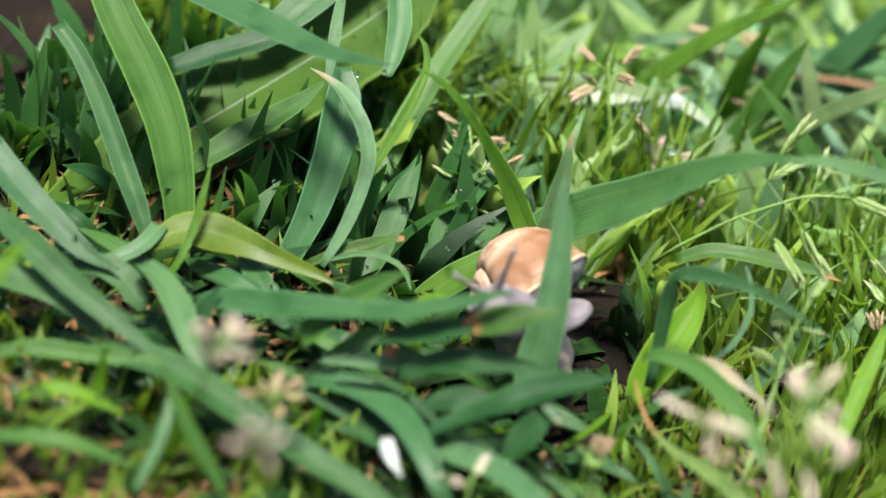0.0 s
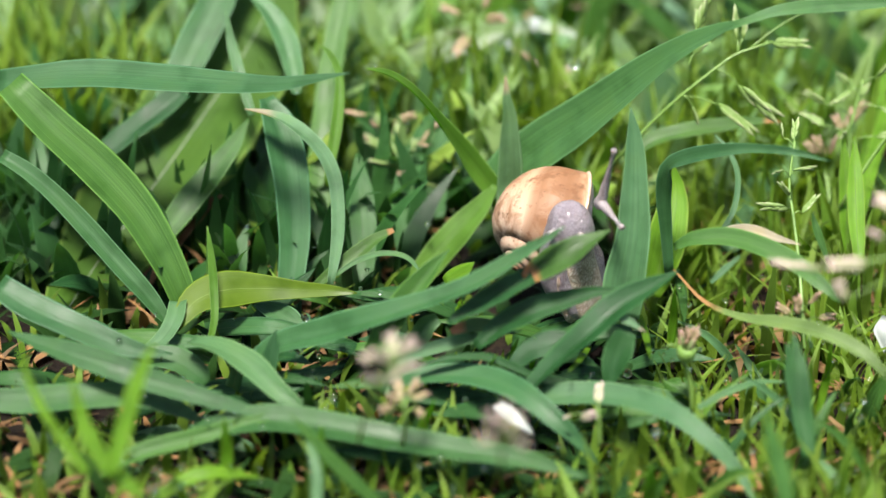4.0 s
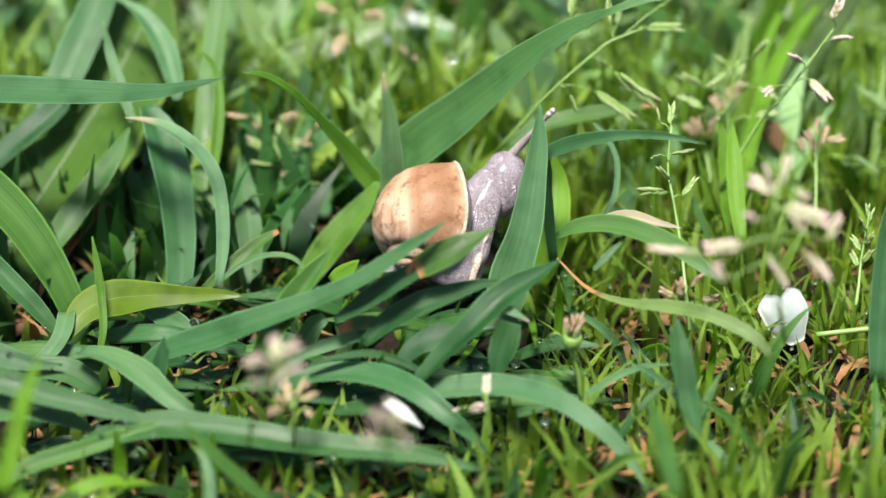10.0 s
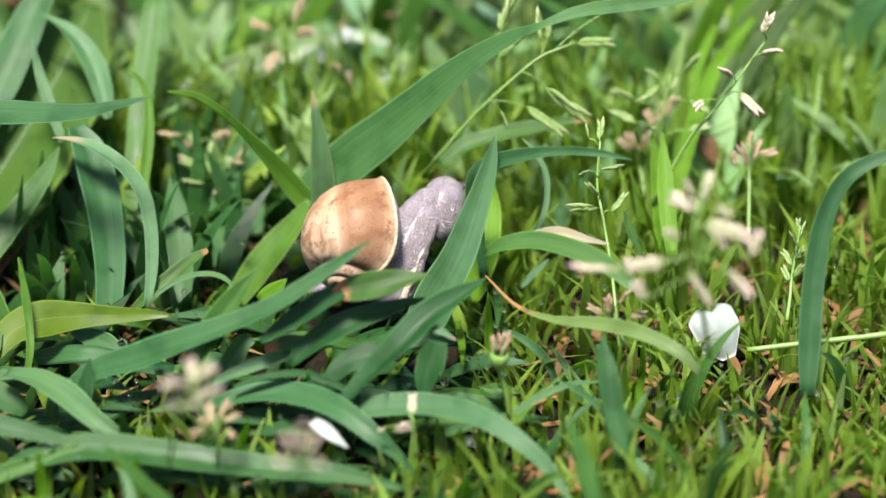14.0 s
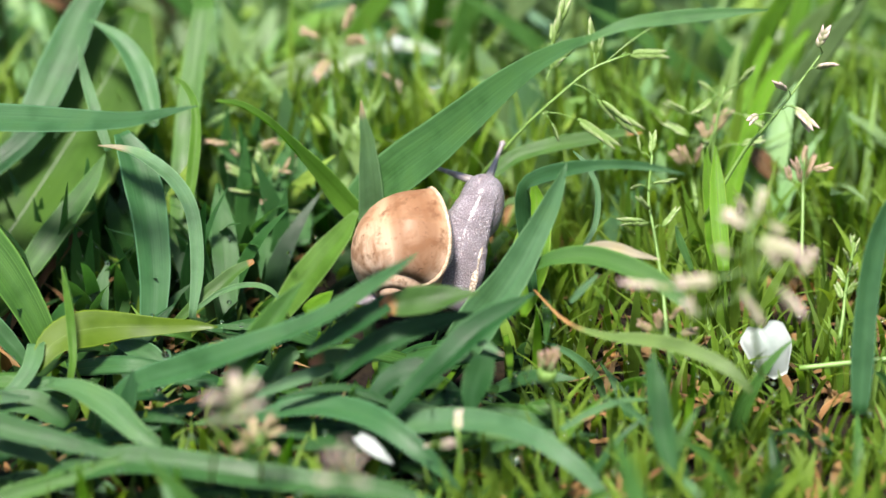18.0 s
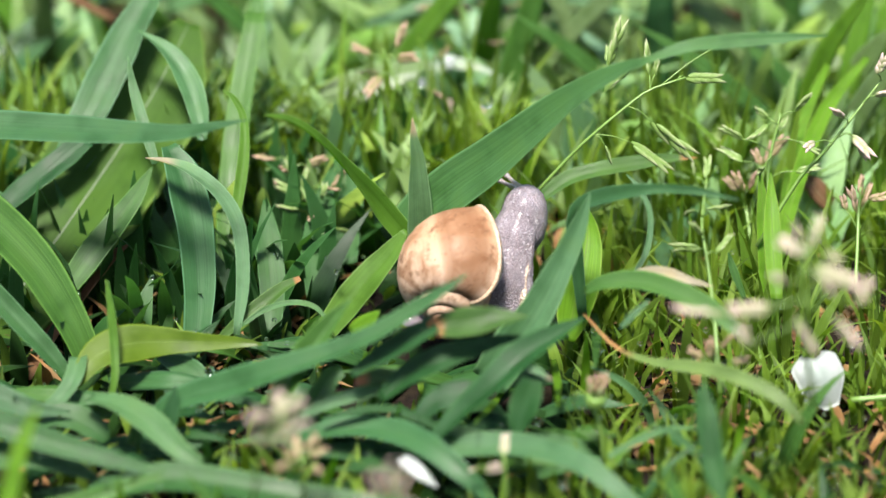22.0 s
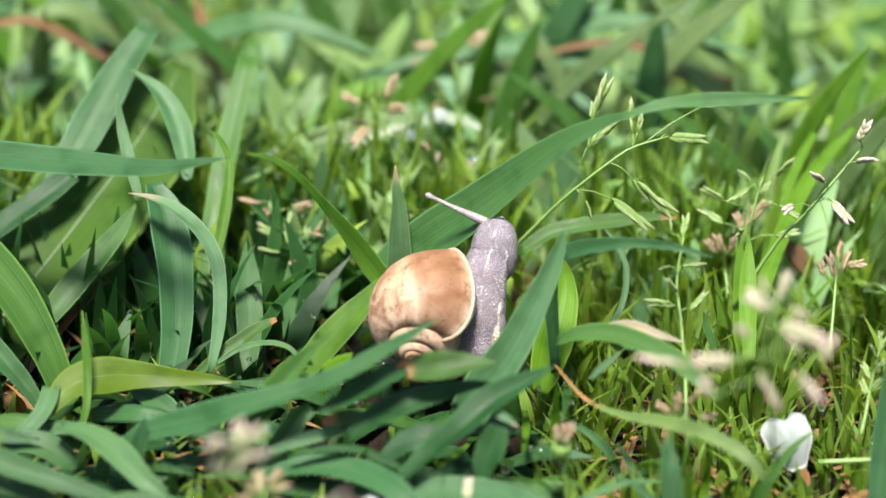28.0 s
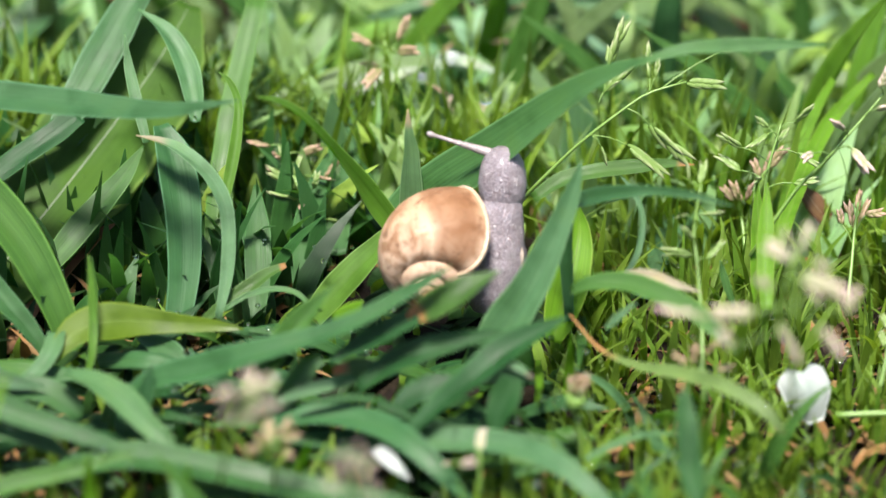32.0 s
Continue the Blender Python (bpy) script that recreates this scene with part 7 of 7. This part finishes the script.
FOOT = [
    (0, (6.5, 6.0, 6.5), (-0.2, -0.95, 0.2)),
    (1, (11.1, 6.0, 9.6), (-0.2, -0.95, 0.2)),
    (2, (15.6, 6.0, 8.6), (-0.2, -0.95, 0.2)),
    (3.4, (6.4, 8.2, 1.5), (0.3, -0.5, 0.7)),
    (5, (5.9, 11.6, 1.0), (0.5, -0.1, 0.5)),
    (6, (3.8, 11.6, 1.0), (0.8, 0.1, 0.2)),
    (9, (1.6, 10.3, 1.0), (0.9, 0.2, -0.2)),
    (13, (1.5, 9.6, 1.0), (0.9, 0.2, -0.3)),
    (17, (2.1, 9.6, 1.0), (0.9, 0.2, -0.3)),
    (19, (2.5, 9.8, 1.0), (0.9, 0.25, -0.3)),
    (23, (2.3, 9.8, 1.0), (0.9, 0.3, -0.3)),
    (24, (2.0, 9.5, 1.0), (0.9, 0.3, -0.3)),
    (25, (0.7, 11.1, 1.0), (0.9, 0.3, -0.3)),
    (28, (1.3, 12.9, 1.0), (0.9, 0.3, -0.3)),
    (30, (4.2, 15.8, 1.0), (0.85, 0.3, -0.3)),
    (32, (7.8, 17.9, 1.0), (0.8, 0.3, -0.3)),
]
HEAD = [
    (0, (-1.1, -4.6, 11.9), (-0.475, 0.385, 0.791), (1, 0, 0.2)),
    (1, (2.2, -2.2, 14.9), (-0.492, 0.509, 0.706), (1, 0, 0.2)),
    (2, (5.3, -2.1, 15.1), (-0.501, 0.513, 0.697), (1, 0, 0.2)),
    (3.4, (3.4, -2.8, 15.6), (-0.278, 0.659, 0.699), (1, 0, 0.2)),
    (5, (14.2, -0.9, 20.6), (0.075, 0.79, 0.608), (1, 0, 0.2)),
    (6, (14.2, 7.7, 18.0), (0.23, 0.931, 0.285), (1, 0, 0.2)),
    (9, (15.6, 16.1, 16.4), (0.26, 0.965, 0.029), (1, 0, 0.2)),
    (13, (18.5, 18.8, 12.1), (0.275, 0.949, -0.153), (1, 0, 0.2)),
    (17, (16.4, 20.0, 12.6), (0.284, 0.954, -0.094), (1, 0, 0.2)),
    (19, (16.4, 19.9, 16.7), (0.197, 0.98, 0.019), (1, 0, 0.2)),
    (23, (14.4, 22.4, 15.6), (0.091, 0.996, 0.02), (1, 0, 0.2)),
    (24, (14.1, 22.3, 16.0), (0.116, 0.993, 0.022), (1, 0, 0.2)),
    (25, (13.0, 21.2, 17.7), (0.101, 0.995, 0.026), (1, 0, 0.2)),
    (28, (13.3, 20.2, 20.3), (0.063, 0.997, 0.037), (1, 0, 0.2)),
    (30, (12.7, 21.9, 22.2), (0.039, 0.998, 0.043), (1, 0, 0.2)),
    (32, (11.9, 22.5, 22.2), (-0.053, 0.998, 0.04), (1, 0, 0.2)),
]
TENTACLES = [
    [
        (0, (-1.9, -5.4, 13.1), (0.154, 0.684, 0.713)),
        (1, (1.4, -2.8, 16.1), (0.138, 0.727, 0.672)),
        (2, (4.5, -2.6, 16.4), (0.029, 0.703, 0.711)),
        (5, (14.3, -1.1, 22.2), (0.154, 0.64, 0.753)),
        (6, (14.6, 8.1, 19.5), (0.016, 0.415, 0.91)),
        (9, (16.0, 16.8, 17.8), (0.173, 0.624, 0.762)),
        (11, (17.4, 18.3, 15.5), (0.95, 0.3, -0.1)),
        (13, (18.9, 19.8, 13.3), (0.5, 0.1, -0.86)),
        (14.6, (18.6, 19.9, 13.4), (0.5, 0.1, -0.86)),
        (15.8, (17.8, 20.4, 13.6), (0.7, 0.7, 0.12)),
        (17, (16.8, 20.9, 13.8), (0.42, 0.5, -0.76)),
        (19, (16.8, 20.6, 18.0), (0.1, 0.7, -0.7)),
        (23, (14.6, 23.1, 17.0), (-0.444, 0.109, -0.89)),
        (25, (13.2, 21.9, 19.1), (-0.717, 0.245, -0.652)),
        (28, (13.4, 20.9, 21.8), (-0.929, 0.364, 0.062)),
        (30, (12.7, 22.6, 23.6), (-0.975, 0.217, 0.053)),
        (32, (11.9, 23.2, 23.6), (-0.971, 0.232, 0.055)),
    ],
    [
        (0, (-1.9, -5.4, 13.1), (-0.356, 0.121, 0.926)),
        (1, (1.4, -2.8, 16.1), (-0.44, 0.042, 0.897)),
        (2, (4.5, -2.6, 16.4), (-0.602, -0.102, 0.792)),
        (5, (14.3, -1.1, 22.2), (0.317, -0.005, 0.948)),
        (6, (14.6, 8.1, 19.5), (0.165, -0.031, 0.986)),
        (9, (16.0, 16.8, 17.8), (0.146, 0.291, 0.945)),
        (11, (17.4, 18.3, 15.5), (0.95, 0.3, -0.1)),
        (13, (18.9, 19.8, 13.3), (0.5, 0.1, -0.86)),
        (14.6, (18.6, 19.9, 13.4), (0.5, 0.1, -0.86)),
        (15.8, (17.8, 20.4, 13.6), (0.3, 0.9, -0.2)),
        (17, (16.8, 20.9, 13.8), (-0.77, 0.36, -0.52)),
        (19, (16.8, 20.6, 18.0), (-0.85, 0.3, -0.4)),
        (23, (14.6, 23.1, 17.0), (-0.182, 0.16, -0.97)),
        (28, (13.4, 20.9, 21.8), (0.032, 0.151, -0.988)),
        (32, (11.9, 23.2, 23.6), (0.069, 0.054, -0.996)),
    ],
    [
        (0, (-3.3, -6.6, 11.5), (-0.5, -0.5, 0.7)),
        (1, (-0.0, -4.2, 14.4), (-0.5, -0.5, 0.7)),
        (2, (3.1, -4.1, 14.6), (-0.5, -0.5, 0.7)),
        (3.4, (1.2, -4.8, 15.1), (-0.5, -0.5, 0.7)),
        (5, (12.0, -2.9, 20.1), (-0.5, -0.5, 0.7)),
        (6, (12.0, 5.7, 17.5), (-0.5, -0.5, 0.7)),
        (9, (14.9, 16.1, 16.4), (-0.5, 0.3, -0.8)),
        (13, (17.8, 18.8, 12.1), (-0.5, 0.3, -0.8)),
        (17, (15.7, 20.0, 12.6), (-0.5, 0.3, -0.8)),
        (19, (15.8, 19.9, 16.7), (-0.5, 0.3, -0.8)),
        (23, (13.8, 22.4, 15.6), (-0.5, 0.3, -0.8)),
        (24, (13.5, 22.3, 16.0), (-0.5, 0.3, -0.8)),
        (25, (12.4, 21.2, 17.7), (-0.5, 0.3, -0.8)),
        (28, (12.6, 20.2, 20.3), (-0.5, 0.3, -0.8)),
        (30, (12.0, 21.9, 22.2), (-0.5, 0.3, -0.8)),
        (32, (11.3, 22.5, 22.2), (-0.5, 0.3, -0.8)),
    ],
    [
        (0, (0.1, -6.7, 11.3), (0.5, -0.5, 0.7)),
        (1, (3.4, -4.3, 14.2), (0.5, -0.5, 0.7)),
        (2, (6.5, -4.2, 14.5), (0.5, -0.5, 0.7)),
        (3.4, (4.6, -4.9, 15.0), (0.5, -0.5, 0.7)),
        (5, (15.4, -3.0, 20.0), (0.5, -0.5, 0.7)),
        (6, (15.4, 5.6, 17.4), (0.5, -0.5, 0.7)),
        (9, (15.9, 16.1, 16.4), (0.5, 0.3, -0.8)),
        (13, (18.8, 18.8, 12.1), (0.5, 0.3, -0.8)),
        (17, (16.8, 20.0, 12.6), (0.5, 0.3, -0.8)),
        (19, (16.8, 19.9, 16.7), (0.5, 0.3, -0.8)),
        (23, (14.8, 22.4, 15.6), (0.5, 0.3, -0.8)),
        (24, (14.5, 22.3, 16.0), (0.5, 0.3, -0.8)),
        (25, (13.4, 21.2, 17.7), (0.5, 0.3, -0.8)),
        (28, (13.6, 20.2, 20.3), (0.5, 0.3, -0.8)),
        (30, (13.0, 21.9, 22.2), (0.5, 0.3, -0.8)),
        (32, (12.3, 22.5, 22.2), (0.5, 0.3, -0.8)),
    ],
]
FRONT = [
    (0, -24.0, (10.5, -4.0, -1.4)),
    (1, -20.0, (14.2, -4.0, 1.6)),
    (2, -19.0, (18.0, -4.0, 1.4)),
    (5, -3.5, (15.8, -4.0, -0.6)),
    (6, -1.5, (15.8, -4.0, -0.6)),
    (9, 0.0, (15.8, -4.0, -0.4)),
    (13, 9.0, (15.0, -4.0, -0.8)),
    (14.5, 14.0, (13.8, -4.0, -1.0)),
    (17, 20.0, (13.4, -4.0, -1.4)),
    (18, 21.0, (12.8, -4.0, -1.6)),
    (19.5, 19.0, (10.0, -4.0, -4.2)),
    (23, 17.5, (9.6, -4.0, -3.8)),
    (25, 16.0, (10.0, -4.0, -2.6)),
    (28, 15.0, (11.0, -4.0, -1.4)),
    (30, 14.0, (11.8, -4.0, -0.4)),
    (32, 12.5, (12.2, -4.0, 0.4)),
]
front_blade = leaf_blade("green grass blade bending aside before the snail", "pale", (10.6, -4.0, 0.0, 6.6), (12.0, -2.6, 5.5, 7.4), (14.2, 0.6, 13.0, 6.0), (15.5, 5.2, 21.0, 4.3), (16.1, 8.4, 27.0, 2.8), (16.1, 11.0, 32.0, 0.2), fold=0.3)

# the torn leaf is pressed down as the snail leans on it: time, degrees
TORN_FOOT = torn_leaf.location.copy()
TORN = [(0, 0), (9, 0), (11, -12), (13, -20), (17, -24), (28, -24), (29, -18), (30, -10), (31, -3), (32, 0)]


def motions():
    """The snail turns its head from the viewer to the back of the tuft, then pulls its shell round."""
    def place(at, z, x):
        m = frame_from(z, x).to_4x4()
        m.translation = (Vector(at) + NEARER - SNAIL_AT) * MM
        return m

    walk(shell, [(t, place(at, facing(*apex), facing(*side))) for t, at, apex, side in SHELL])
    walk(neck, [(t, place(at, facing(*up), facing(*side))) for t, at, up, side in NECK])
    walk(foot, [(t, place(at, (UP - facing(*ahead) * UP.dot(facing(*ahead))) * 0.5 + Vector((0, 0, 1)), facing(*ahead))) for t, at, ahead in FOOT])
    walk(head, [(t, place(at, facing(*up), facing(*side))) for t, at, up, side in HEAD])
    for ob, rows in zip(tentacles, TENTACLES):
        walk(ob, [(t, place(at, facing(*up), facing(0.3, 0, 1))) for t, at, up in rows])
    walk(torn_leaf, [(t, Matrix.Translation(TORN_FOOT) @ Matrix.Rotation(radians(a), 4, NEAR)) for t, a in TORN])
    walk(front_blade, [(t, Matrix.Translation((Vector(at) + NEARER * 1.45) * MM) @ Matrix.Rotation(radians(-a), 4, NEAR)) for t, a, at in FRONT])


motions()
